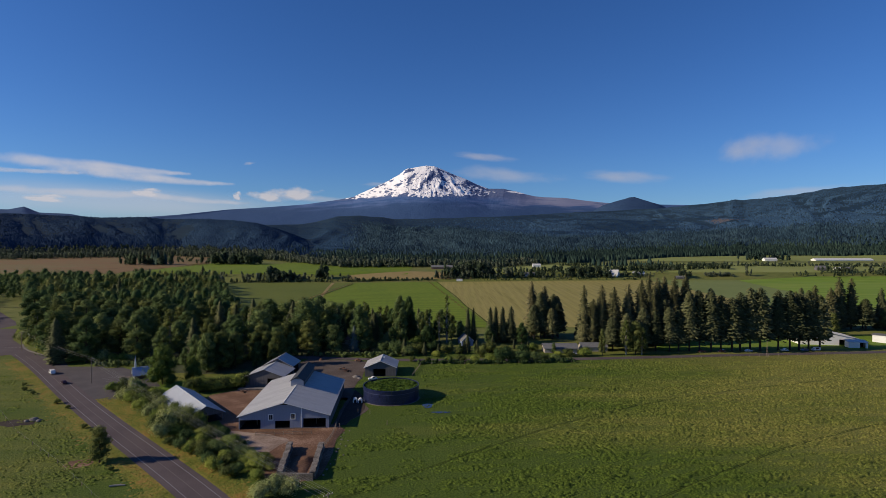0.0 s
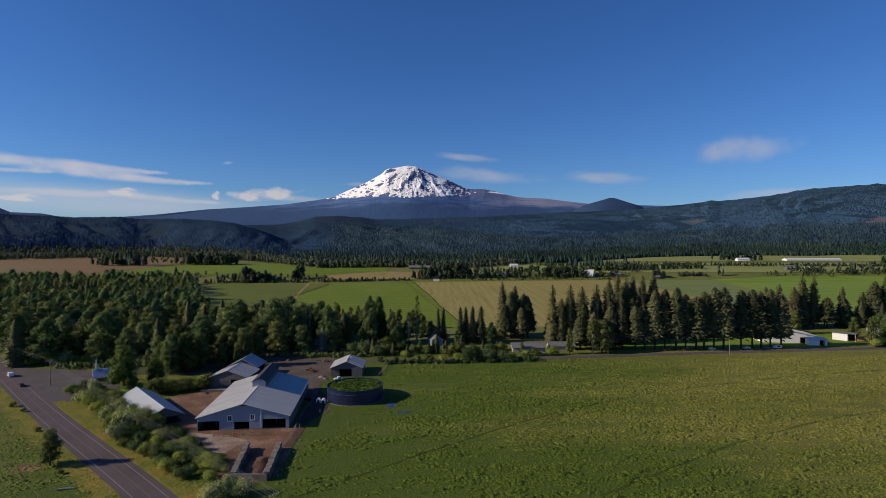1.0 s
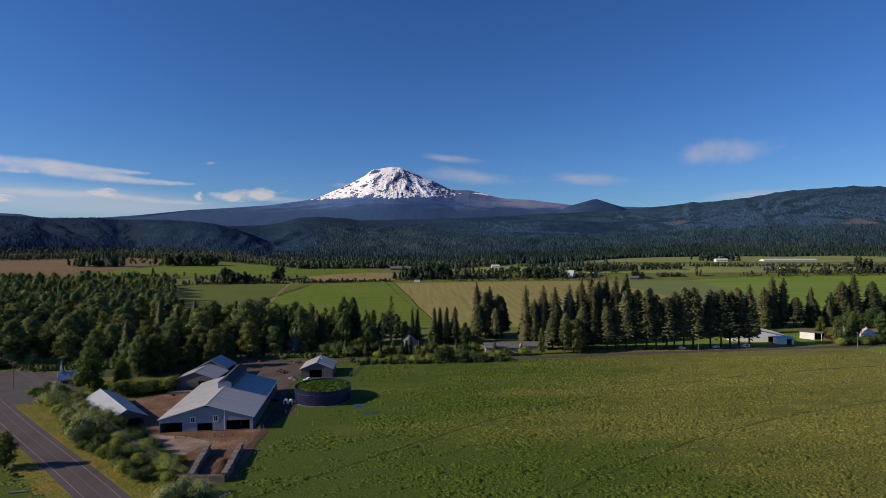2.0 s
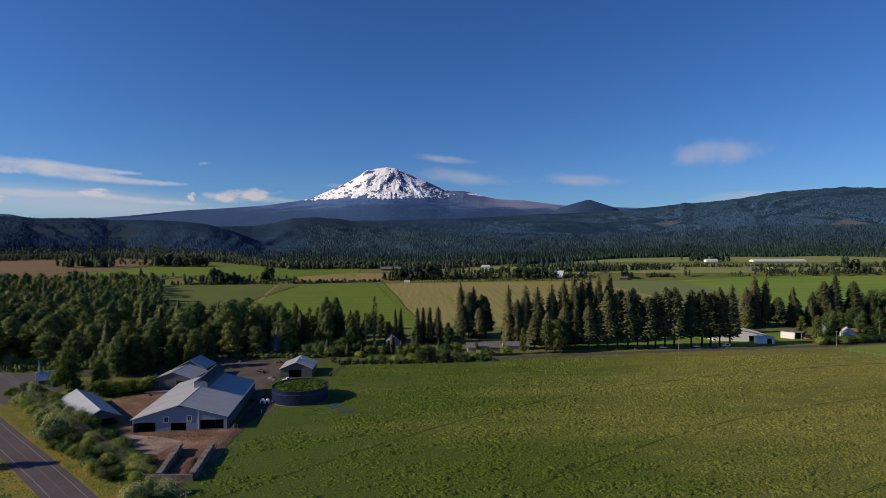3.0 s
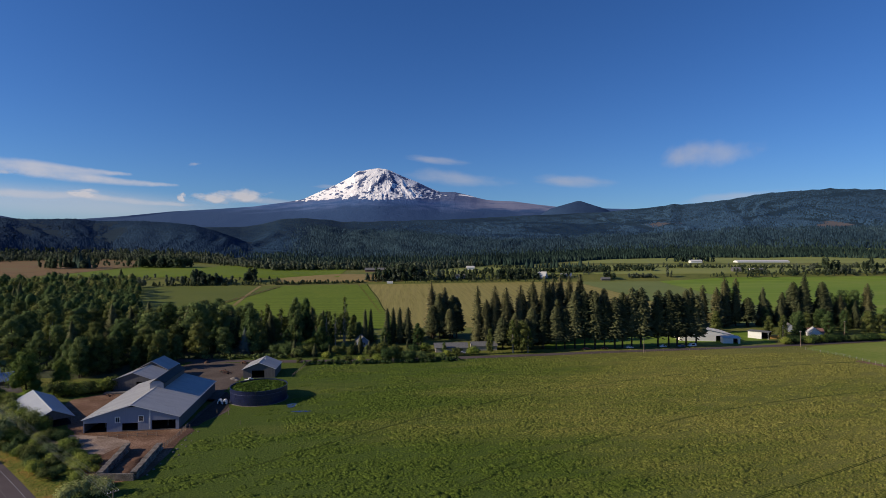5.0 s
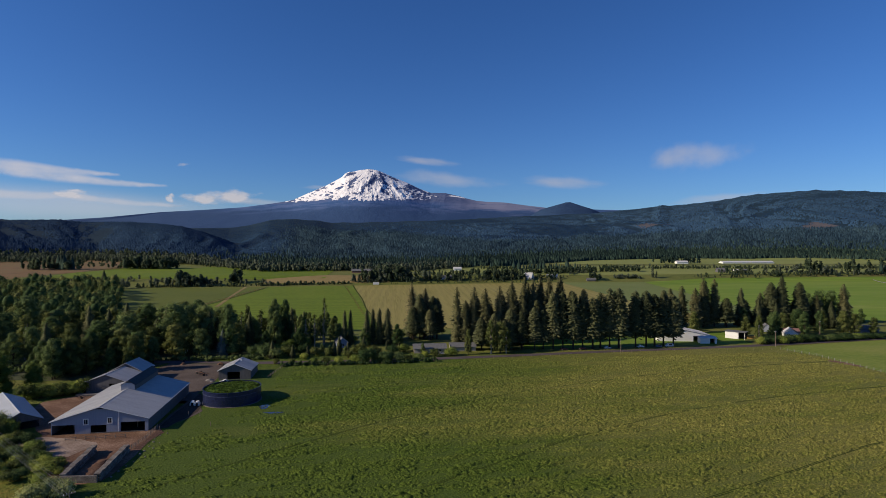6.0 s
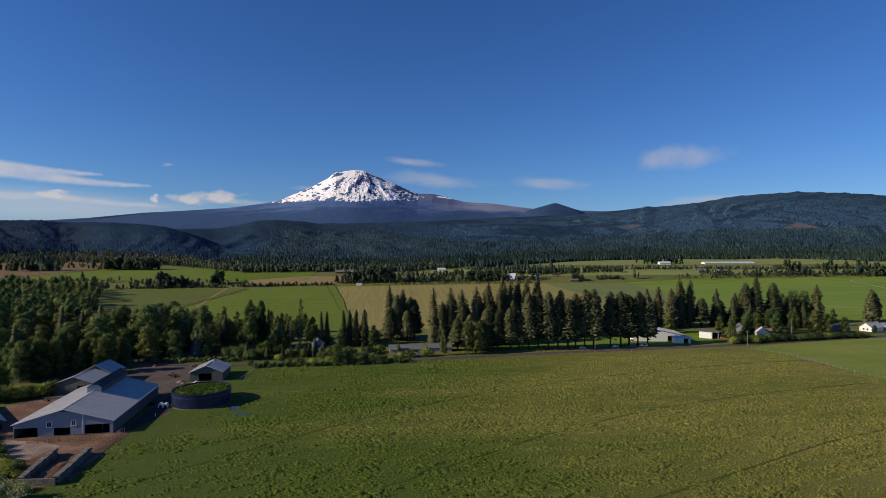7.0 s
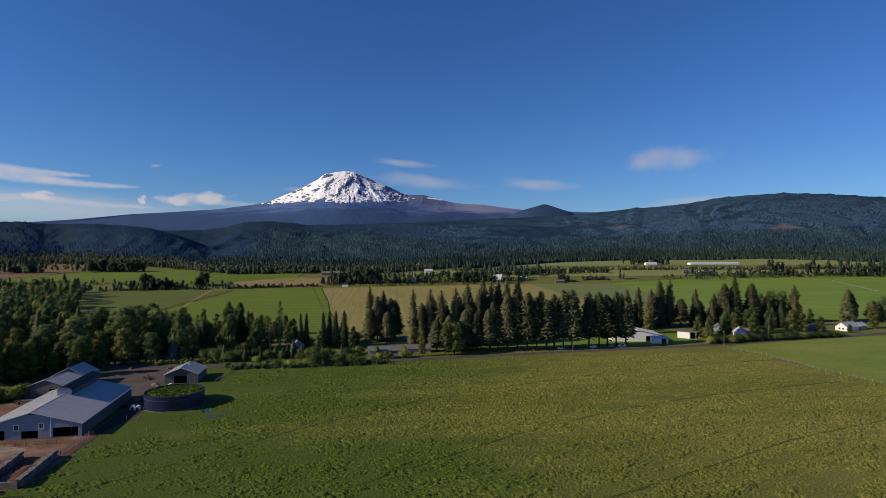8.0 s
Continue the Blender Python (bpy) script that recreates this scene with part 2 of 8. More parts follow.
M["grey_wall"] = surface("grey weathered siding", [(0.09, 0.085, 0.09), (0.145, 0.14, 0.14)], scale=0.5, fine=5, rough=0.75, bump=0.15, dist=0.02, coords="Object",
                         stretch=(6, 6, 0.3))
M["white_wall"] = surface("white painted siding", [(0.66, 0.65, 0.63), (0.78, 0.77, 0.75)], scale=0.5, fine=6, rough=0.6, bump=0.1, dist=0.02, coords="Object",
                          stretch=(1, 1, 8))
M["blue_wall"] = plain("blue-grey painted siding", (0.16, 0.20, 0.30), 0.65)
M["tan_wall"] = plain("tan siding", (0.34, 0.30, 0.25), 0.7)
M["brick_wall"] = plain("dark red-brown chapel wall", (0.085, 0.052, 0.046), 0.8, var=0.2)
M["trim"] = plain("white trim", (0.70, 0.69, 0.67), 0.5)
M["tank_blue"] = surface("dark blue enamelled steel", [(0.007, 0.0112, 0.042), (0.0126, 0.0189, 0.0616)], scale=0.5, fine=5, rough=0.35, bump=0.05, dist=0.02,
                         coords="Object", spec=0.5)
M["tank_ring"] = plain("pale blue enamel", (0.07, 0.085, 0.16), 0.45)
M["steel"] = plain("galvanised steel", (0.45, 0.45, 0.46), 0.45, 0.6)
# near-black that paints indoor shade on floors, back walls and the hutch doorway
M["dark"] = plain("interior shade colour", (0.018, 0.016, 0.016), 0.9)
M["glass"] = plain("dark window glass", (0.02, 0.025, 0.035), 0.08, var=0.05, spec=0.6)
M["wood"] = surface("weathered wood", [(0.154, 0.119, 0.091), (0.294, 0.231, 0.182)], scale=1.5, fine=6, bump=0.3, dist=0.02, coords="Object", stretch=(1, 1, 6))
M["lumber"] = plain("fresh sawn lumber", (0.46, 0.28, 0.09), 0.7, var=0.25)
M["bark"] = surface("bark", [(0.030, 0.022, 0.017), (0.07, 0.052, 0.040)], scale=1.2, fine=6, bump=0.6, dist=0.1, coords="Object", stretch=(3, 3, 0.4))
M["pale_bark"] = surface("pale bark", [(0.20, 0.18, 0.16), (0.32, 0.30, 0.27)], scale=1.2, fine=6, bump=0.4, dist=0.1, coords="Object", stretch=(3, 3, 0.6))
M["fir"] = surface("fir needles", [(0.0522, 0.062, 0.0292), (0.0857, 0.0948, 0.0423), (0.1424, 0.1459, 0.0618)], scale=0.5, fine=5, bump=0.0, random_mix=0.35, island=0.25, spec=0.2, thin=0.20)
M["pine"] = surface("pine needles", [(0.0606, 0.064, 0.0314), (0.1144, 0.1117, 0.0492), (0.2103, 0.1819, 0.0821)], scale=0.5, fine=5, bump=0.0, random_mix=0.3, island=0.25, spec=0.2, thin=0.20)
M["leaf"] = surface("broad leaves", [(0.0491, 0.0824, 0.0293), (0.0814, 0.1263, 0.0439), (0.1458, 0.1963, 0.0684)], scale=0.11, fine=10, bump=0.0, random_mix=0.55, island=0.11, spec=0.12, thin=0.38)
M["mid_leaf"] = surface("olive-green leaves", [(0.0659, 0.0886, 0.0258), (0.113, 0.1358, 0.0418), (0.1886, 0.2037, 0.0688)], scale=0.11, fine=10, bump=0.0, random_mix=0.3, island=0.11, spec=0.12, thin=0.38)
M["light_leaf"] = surface("sunlit young leaves", [(0.0645, 0.0881, 0.0198), (0.0989, 0.1247, 0.0316), (0.1376, 0.1526, 0.0475)], scale=0.25, fine=6, bump=0.0, random_mix=0.3,
                          island=0.2, spec=0.25, thin=0.45)
M["lush_leaf"] = surface("lush green leaves", [(0.0552, 0.092, 0.0154), (0.0943, 0.138, 0.0264), (0.1437, 0.1898, 0.044)], scale=0.15, fine=8, bump=0.0, random_mix=0.2, island=0.2, spec=0.25, thin=0.45)
M["silver_leaf"] = surface("grey-green leaves", [(0.1753, 0.2131, 0.0764), (0.286, 0.318, 0.1207), (0.4058, 0.4193, 0.1786)], scale=0.4, fine=6, bump=0.0, random_mix=0.2, island=0.4, thin=0.30)
M["blue_spruce"] = surface("blue-grey spruce needles", [(0.0638, 0.0833, 0.0735), (0.0978, 0.1232, 0.1125), (0.1403, 0.1658, 0.15)], scale=0.5, fine=5, bump=0.0, island=0.2, spec=0.2, thin=0.15)
M["far_fir"] = surface("distant conifers", [(0.0137, 0.0276, 0.0216), (0.0263, 0.048, 0.036), (0.0425, 0.0672, 0.0456)], scale=0.006, fine=6, bump=0.0, island=0.28, spec=0.1)
# haze on the lower slopes is put into this colour as blue
M["mid_fir_haze"] = surface("haze-blue slope conifers", [(0.0161, 0.0355, 0.0542), (0.0251, 0.0513, 0.0731), (0.0402, 0.0719, 0.0908)], scale=0.006, fine=6, bump=0.0, island=0.25, spec=0.1)
M["far_leaf"] = surface("distant broadleaf trees", [(0.035, 0.0575, 0.0325), (0.065, 0.0925, 0.0525), (0.1075, 0.13, 0.0775)], scale=0.02, fine=6, bump=0.0, island=0.3, spec=0.1, thin=0.45)
M["far_pale"] = surface("distant grey-green willows", [(0.0789, 0.101, 0.0641), (0.1233, 0.1479, 0.0986), (0.1726, 0.1949, 0.138)], scale=0.02, fine=6, bump=0.0, island=0.3, spec=0.1, thin=0.45)
M["weed"] = surface("pondweed and nettles", [(0.030, 0.060, 0.008), (0.070, 0.120, 0.016), (0.110, 0.160, 0.026)], scale=0.4, fine=6, bump=0.0, island=0.4, thin=0.30)
M["car_white"] = plain("white car paint", (0.72, 0.72, 0.74), 0.25, var=0.02, spec=0.6)
M["car_dark"] = plain("dark red car paint", (0.06, 0.02, 0.025), 0.25, var=0.05, spec=0.6)
M["car_blue"] = plain("blue-grey car paint", (0.10, 0.13, 0.22), 0.25, var=0.05, spec=0.6)
M["tyre"] = plain("tyre rubber", (0.02, 0.02, 0.02), 0.8)
M["plastic_white"] = plain("white plastic", (0.75, 0.75, 0.76), 0.4, var=0.04)
M["rust"] = plain("rusty implement", (0.16, 0.07, 0.04), 0.7, var=0.3)
M["wire"] = plain("weathered aluminium power line", (0.30, 0.30, 0.31), 0.45, 0.5)

# ---- mesh helpers ----


def mesh_object(name, verts, faces, materials, parent=None, label="", smooth=False, slots=None, normals=None):
    me = bpy.data.meshes.new(name)
    me.from_pydata([tuple(v) for v in verts], [], faces)
    for m in (materials if isinstance(materials, (list, tuple)) else [materials]):
        me.materials.append(m)
    if slots is not None:
        me.polygons.foreach_set("material_index", slots)
    if smooth:
        me.polygons.foreach_set("use_smooth", [True] * len(me.polygons))
    me.update()
    if normals is not None:
        me.normals_split_custom_set_from_vertices(normals)
    ob = new(name, me)
    if parent:
        ob.parent = parent
    if label:
        ob["label"] = label
    return ob


def part(name, bm, material, parent=None, label="", smooth=False):
    me = bpy.data.meshes.new(name)
    bmesh.ops.recalc_face_normals(bm, faces=bm.faces)
    bm.to_mesh(me)
    bm.free()
    me.materials.append(material)
    if smooth:
        me.polygons.foreach_set("use_smooth", [True] * len(me.polygons))
    ob = new(name, me)
    if parent:
        ob.parent = parent
    if label:
        ob["label"] = label
    return ob


def thing(name, label, category, x=0, y=0, z=0, rz=0, group="", kind=""):
    ob = new(name)
    ob.empty_display_size = 0.5
    ob.matrix_basis = pose(x, y, z, 0, 0, rz)
    return tagged(ob, label, category, group, kind)


def box(bm, x0, x1, y0, y1, z0, z1, turn=None):
    ps = [Vector((x, y, z)) for z in (z0, z1) for x, y in ((x0, y0), (x1, y0), (x1, y1), (x0, y1))]
    if turn is not None:
        ps = [turn @ p for p in ps]
    v = [bm.verts.new(p) for p in ps]
    for f in ((3, 2, 1, 0), (4, 5, 6, 7), (0, 1, 5, 4), (1, 2, 6, 5), (2, 3, 7, 6), (3, 0, 4, 7)):
        bm.faces.new([v[i] for i in f])
    return v


def boxed(*a):
    bm = bmesh.new()
    box(bm, *a)
    return bm


def prism(bm, outline, y0, y1):
    """Extrude an outline of (x, z) along y."""
    a = [bm.verts.new((x, y0, z)) for x, z in outline]
    b = [bm.verts.new((x, y1, z)) for x, z in outline]
    n = len(outline)
    bm.faces.new(a)
    bm.faces.new(b[::-1])
    for i in range(n):
        bm.faces.new((a[i], b[i], b[(i + 1) % n], a[(i + 1) % n]))


def tube(bm, path, radii, sides=6):
    """A tapered tube through the points of path."""
    rings = []
    for i, p in enumerate(path):
        p = Vector(p)
        d = (Vector(path[min(i + 1, len(path) - 1)]) - Vector(path[max(i - 1, 0)])).normalized()
        s = d.orthogonal().normalized()
        t = d.cross(s)
        r = radii[i] if isinstance(radii, (list, tuple)) else radii
        rings.append([bm.verts.new(p + r * (math.cos(2 * math.pi * k / sides) * s + math.sin(2 * math.pi * k / sides) * t)) for k in range(sides)])
    for a, b in zip(rings, rings[1:]):
        for k in range(sides):
            bm.faces.new((a[k], a[(k + 1) % sides], b[(k + 1) % sides], b[k]))
    bm.faces.new(rings[0][::-1])
    bm.faces.new(rings[-1])


def smoothstep(a, b, x):
    t = np.clip((x - a) / (b - a), 0, 1)
    return t * t * (3 - 2 * t)


# ---- the lie of the land ----
@functools.lru_cache(maxsize=None)
def noise_table(seed):
    return np.random.default_rng(seed).random((256, 256))


def value_noise(x, y, seed):
    """Smooth noise of unit grain over arrays of x and y, from 0 to 1."""
    table = noise_table(seed)
    xi, yi = np.floor(x).astype(int), np.floor(y).astype(int)
    fx, fy = x - xi, y - yi
    fx, fy = fx * fx * (3 - 2 * fx), fy * fy * (3 - 2 * fy)
    a, b = table[xi % 256, yi % 256], table[(xi + 1) % 256, yi % 256]
    c, d = table[xi % 256, (yi + 1) % 256], table[(xi + 1) % 256, (yi + 1) % 256]
    return (a + (b - a) * fx) * (1 - fy) + (c + (d - c) * fx) * fy


def fractal(x, y, seed, octaves=4, gain=0.5, ridged=False):
    """Layers of value noise, each finer than the last, from 0 to 1; ridged folds them into sharp crests."""
    total, amp, norm = 0.0, 1.0, 0.0
    for o in range(octaves):
        n = value_noise(x * 2 ** o + 17.3 * o, y * 2 ** o + 9.1 * o, seed + o)
        total = total + amp * (1 - np.abs(2 * n - 1) if ridged else n)
        norm += amp
        amp *= gain
    return total / norm


HUB = (31.0, -5.0, 69.2)      # the hills are laid out round this point
AZ_CREST = [-45, -33, -25, -16.5, -14, -12, -10.5, -8.5, -6, -4.5, -2, 6, 14.6, 21.8, 24, 27, 27.8, 28.6, 32.6, 35.3, 38, 40.3, 43.5, 47, 55]
TAN_CREST = [0.024, 0.024, 0.026, 0.028, 0.029, 0.035, 0.0430, 0.0455, 0.0430, 0.0395, 0.0400, 0.0440, 0.0510, 0.0550, 0.0590, 0.0630, 0.0668, 0.0648, 0.0708, 0.0788, 0.0812, 0.0822, 0.0779, 0.0698, 0.052]
AZ_D = [-45, -16.5, -13, 6, 20, 40, 55]
FAR_D = [2400, 2350, 2500, 2700, 3300, 3400, 3400]
AZ_FOOT = [-45, -25, -16, -11, 5, 14, 22, 30, 40, 55]
NEAR_D = [1750, 1650, 1330, 1110, 1090, 1280, 1560, 1760, 1880, 2000]


def valley(x, y):
    z = 1.6 * smoothstep(250, 330, y) + 6.4 * np.clip((y - 340) / 480, 0, 1) + 12 * smoothstep(830, 930, y)
    return z + np.maximum(0, y - 930) * 0.022


def hill_u(x, y):
    """How far up the hills a place lies: below 0 in the valley, 1 on the crest."""
    dx, dy = x - HUB[0], y - HUB[1]
    d, az = np.hypot(dx, dy), np.degrees(np.arctan2(dx, dy))
    d0, d1 = np.interp(az, AZ_FOOT, NEAR_D), np.interp(az, AZ_D, FAR_D)
    u = (d - d0) / (d1 - d0)
    return np.where(np.abs(az) < 75, u, -1.0), d, az, d0, d1


def ground_z(x, y):
    x, y = np.asarray(x, float), np.asarray(y, float)
    u, d, az, d0, d1 = hill_u(x, y)
    e1 = np.interp(az, AZ_CREST, TAN_CREST)
    fx, fy = HUB[0] + d0 * np.sin(np.radians(az)), HUB[1] + d0 * np.cos(np.radians(az))
    e0 = (valley(fx, fy) - HUB[2]) / d0
    w = np.clip(u, 0, 1) ** 0.85
    # spurs and gullies, running down from the crest
    warp = 2.2 * value_noise(az * 0.25 + 3, d / 420.0, 51)
    spur = fractal(az * 0.30 + d / 900.0 + warp, d / 520.0 + az * 0.06, 52, 4, 0.52, True) - 0.62
    swell = 0.0100 * spur * np.clip(u * 3.2, 0, 1) * np.clip((1 - u) * 3.5, 0, 1)
    z = HUB[2] + d * (e0 + (e1 - e0) * w + swell)
    # a nearer ridge to the west, falling away to a saddle
    ridge = np.interp(az, [-50, -37, -33.2, -31.1, -27.8, -26.2, -22.4, -19.9, -18.1, -16.5, -15.0, -13.6, -12.0], [0.037, 0.038, 0.0365, 0.0345, 0.0368, 0.0342, 0.0352, 0.0328, 0.0288, 0.0208, 0.012, 0.002, -0.03])
    flank = np.clip(1 - np.abs(u - 0.46) / 0.46, 0, 1) ** 0.8
    rough = 0.012 * (fractal(az * 0.42 - d / 800.0 + warp, d / 420.0, 57, 4, 0.5, True) - 0.62) * np.clip(u * 4, 0, 1) * np.clip((1 - flank) * 5, 0.12, 1)
    west = HUB[2] + d * (e0 + (ridge - e0) * flank + rough)
    z = np.where((u > 0) & (az < -11), np.maximum(z, west), z)
    z = z - np.maximum(0, d - d1) * 0.30
    return np.where(u > 0, np.maximum(z, 20), valley(x, y))


def gz(x, y):
    return float(valley(x, y)) if y < 1000 and math.hypot(x - HUB[0], y - HUB[1]) < 1050 else float(ground_z(x, y))


def build_ground():
    xs = np.concatenate([np.arange(-4200, -700, 70.0), np.arange(-700, 900, 25.0), np.arange(900, 4300, 70.0)])
    ys = np.concatenate([np.arange(-1500, -100, 200.0), np.arange(-100, 250, 25.0), np.arange(250, 345, 10.0), [340.0], np.arange(345, 820, 25.0),
                         [820.0], np.arange(830, 935, 10.0), [930.0], np.arange(945, 3700, 35.0), [4000.0]])
    ys = np.unique(ys)
    X, Y = np.meshgrid(xs, ys)
    Z = ground_z(X, Y)
    nx = len(xs)
    verts = np.stack([X.ravel(), Y.ravel(), Z.ravel()], 1)
    faces, slots = [], []
    cx, cy = (X[:-1, :-1] + X[1:, 1:]) / 2, (Y[:-1, :-1] + Y[1:, 1:]) / 2
    U, D, AZ, _, _ = hill_u(cx, cy)
    el = (ground_z(cx, cy) - HUB[2]) / np.maximum(D, 1)
    cleared = ((np.abs(AZ - 41.0) < 1.7) & (np.abs(el - 0.0275) < 0.0026)) | ((np.abs(AZ - 27.1) < 1.2) & (np.abs(el - 0.0325) < 0.0020))
    for j in range(len(ys) - 1):
        for i in range(nx - 1):
            faces.append((j * nx + i, j * nx + i + 1, (j + 1) * nx + i + 1, (j + 1) * nx + i))
            slots.append(3 if cleared[j, i] else 2 if U[j, i] > 0 else 0 if ys[j] < 345 else 1)
    ob = mesh_object("ground", verts, faces, [M["pasture"], M["valley"], M["forest_floor_haze"], M["clearing"]], smooth=True, slots=slots)
    tagged(ob, "broad valley floor of pasture rising into dark forested hills", "ground", kind="structure")


build_ground()


def patch(name, outline, material, label, category, lift=0.06, step=12.0, kind="structure", ragged=0.0):
    """A sheet that lies on the ground inside an outline of (x, y) corners."""
    pts = []
    n = len(outline)
    for i in range(n):
        a, b = Vector(outline[i]), Vector(outline[(i + 1) % n])
        k = max(1, int((b - a).length / step))
        pts += [a.lerp(b, j / k) for j in range(k)]
    if ragged:
        pts = [p + Vector((noise.noise((p.x * 0.13, p.y * 0.13, 1.7)), noise.noise((p.x * 0.13, p.y * 0.13, 9.1)))) * ragged for p in pts]
    bm = bmesh.new()
    face = bm.faces.new([bm.verts.new((p.x, p.y, 0)) for p in pts])
    bmesh.ops.triangulate(bm, faces=[face])
    y0, y1 = min(p.y for p in pts), max(p.y for p in pts)
    cuts = [c for c in (250, 260, 270, 280, 290, 300, 310, 320, 330, 340, 500, 650, 820, 830, 850, 870, 890, 910, 930, 1100, 1300) if y0 < c < y1]
    for c in cuts:
        bmesh.ops.bisect_plane(bm, geom=bm.verts[:] + bm.edges[:] + bm.faces[:], plane_co=(0, c, 0), plane_no=(0, 1, 0))
    for v in bm.verts:
        v.co.z = gz(v.co.x, v.co.y) + lift
    for f in bm.faces:
        if f.normal.z < 0:
            f.normal_flip()
    ob = part(name, bm, material)
    return tagged(ob, label, category, kind=kind)


def ribbon(name, path, width, material, label, category, lift=0.08, parent=None, step=6.0, kind="structure", offset=0.0):
    """A strip of the given width along a smooth path of (x, y) points."""
    pts = []
    ctrl = [Vector(p) for p in path]
    for i in range(len(ctrl) - 1):
        p0, p1, p2, p3 = ctrl[max(i - 1, 0)], ctrl[i], ctrl[i + 1], ctrl[min(i + 2, len(ctrl) - 1)]
        k = max(2, int((p2 - p1).length / step))
        for j in range(k):
            t = j / k
            pts.append(0.5 * ((2 * p1) + (p2 - p0) * t + (2 * p0 - 5 * p1 + 4 * p2 - p3) * t * t + (3 * p1 - p0 - 3 * p2 + p3) * t ** 3))
    pts.append(ctrl[-1])
    verts, faces = [], []
    for i, p in enumerate(pts):
        d = (pts[min(i + 1, len(pts) - 1)] - pts[max(i - 1, 0)]).normalized()
        nrm = Vector((-d.y, d.x))
        for s in (-0.5, 0.5):
            q = p + nrm * (offset + s * width)
            verts.append((q.x, q.y, gz(q.x, q.y) + lift))
    for i in range(len(pts) - 1):
        faces.append((2 * i, 2 * i + 1, 2 * i + 3, 2 * i + 2)[::-1])
    ob = mesh_object(name, verts, faces, material, parent)
    if category:
        tagged(ob, label, category, kind=kind)
    return ob


# ---- far fields ----
patch("field", [(-150, 432), (46, 432), (36, 520), (7, 838), (-113, 826), (-124, 700), (-140, 560)], M["green_field"], "bright green hay meadow behind the woods", "field", 0.15)
patch("field", [(-330, 432), (-150, 432), (-141, 560), (-125, 700), (-114, 826), (-301, 816)], M["pale_meadow"], "yellowing green meadow beside the wood", "field", 0.15)
ribbon("ditch", [(6, 842), (14, 760), (22, 690), (27, 640), (33, 560), (38, 520), (46, 440)], 1.3, M["rut"], "rough dark ditch between the hay field and the meadow", "ditch", 0.22)
patch("field", [(47, 432), (330, 432), (335, 852), (150, 846), (8, 838), (37, 520)], M["hay_field"], "mown golden hay field with straight windrow lines", "field", 0.15)
patch("field", [(331, 432), (405, 432), (470, 850), (336, 852)], M["pale_field"], "pale grey-green crop field", "field", 0.15)
patch("field", [(406, 432), (1500, 432), (1700, 880), (600, 876), (471, 852)], M["crop_field"], "irrigated bright green crop field", "field", 0.15)
patch("field", [(-470, 905), (-40, 885), (-35, 1075), (-470, 1150)], M["green_field"], "far green pasture strip", "field", 0.3)
patch("field", [(-300, 1085), (-120, 1085), (-120, 1140), (-300, 1150)], M["green_field"], "small far pasture among trees", "field", 0.32)
patch("field", [(-130, 862), (60, 862), (60, 905), (-40, 920), (-130, 888)], M["dry_field"], "strip of tawny dry grass beside the meadow", "field", 0.35)
patch("field", [(-1400, 900), (-505, 900), (-440, 1100), (-480, 1330), (-655, 1455), (-885, 1390), (-1190, 1205), (-1600, 1000)], M["fen"], "wide russet-brown fen meadow", "field", 0.3)
patch("field", [(60, 905), (1700, 900), (1900, 1110), (420, 1120), (60, 1040)], M["olive_field"], "far olive pasture with a bleached strip", "field", 0.3)
patch("field", [(430, 1200), (2300, 1120), (1330, 1560), (560, 1370)], M["olive_field"], "far tawny pasture below the forest edge", "field", 0.3)
patch("field", [(900, 886), (1260, 885), (1260, 897), (900, 893)], M["dry_field"], "bleached strip of bare stubble", "field", 0.4)

# ---- roads, yard and verges ----
ROAD = [(-36.0, 125.0), (-69.9, 161.0), (-97.0, 188.5), (-124.6, 216.2), (-152.5, 245.0), (-180.0, 274.0), (-206.0, 301.0), (-236.0, 331.0), (-268.0, 362.0), (-305.0, 398.0), (-380.0, 470.0)]


def shoulder(offset, width, label, last=8):
    """A ragged strip of tall dry grass along one side of the road."""
    left, right = [], []
    pts = [Vector(p) for p in ROAD[:last]]
    k = 0
    for a, b in zip(pts, pts[1:]):
        d = (b - a).normalized()
        nrm = Vector((-d.y, d.x))
        n = int((b - a).length / 2.5)
        for i in range(n):
            p = a.lerp(b, i / n)
            k += 1
            w = width * (0.75 + 0.5 * noise.noise((k * 0.33, offset, 0.5)) + 0.3 * noise.noise((k * 1.3, offset, 3.5)))
            left.append(p + nrm * offset)
            right.append(p + nrm * (offset + math.copysign(w, offset)))
    verts = [(q.x, q.y, gz(q.x, q.y) + 0.05) for pair in zip(left, right) for q in pair]
    faces = [(2 * i, 2 * i + 1, 2 * i + 3, 2 * i + 2) for i in range(len(left) - 1)]
    if offset < 0:
        faces = [f[::-1] for f in faces]
    ob = mesh_object("verge", verts, [f[::-1] for f in faces], M["verge"])
    return tagged(ob, label, "verge", kind="structure")


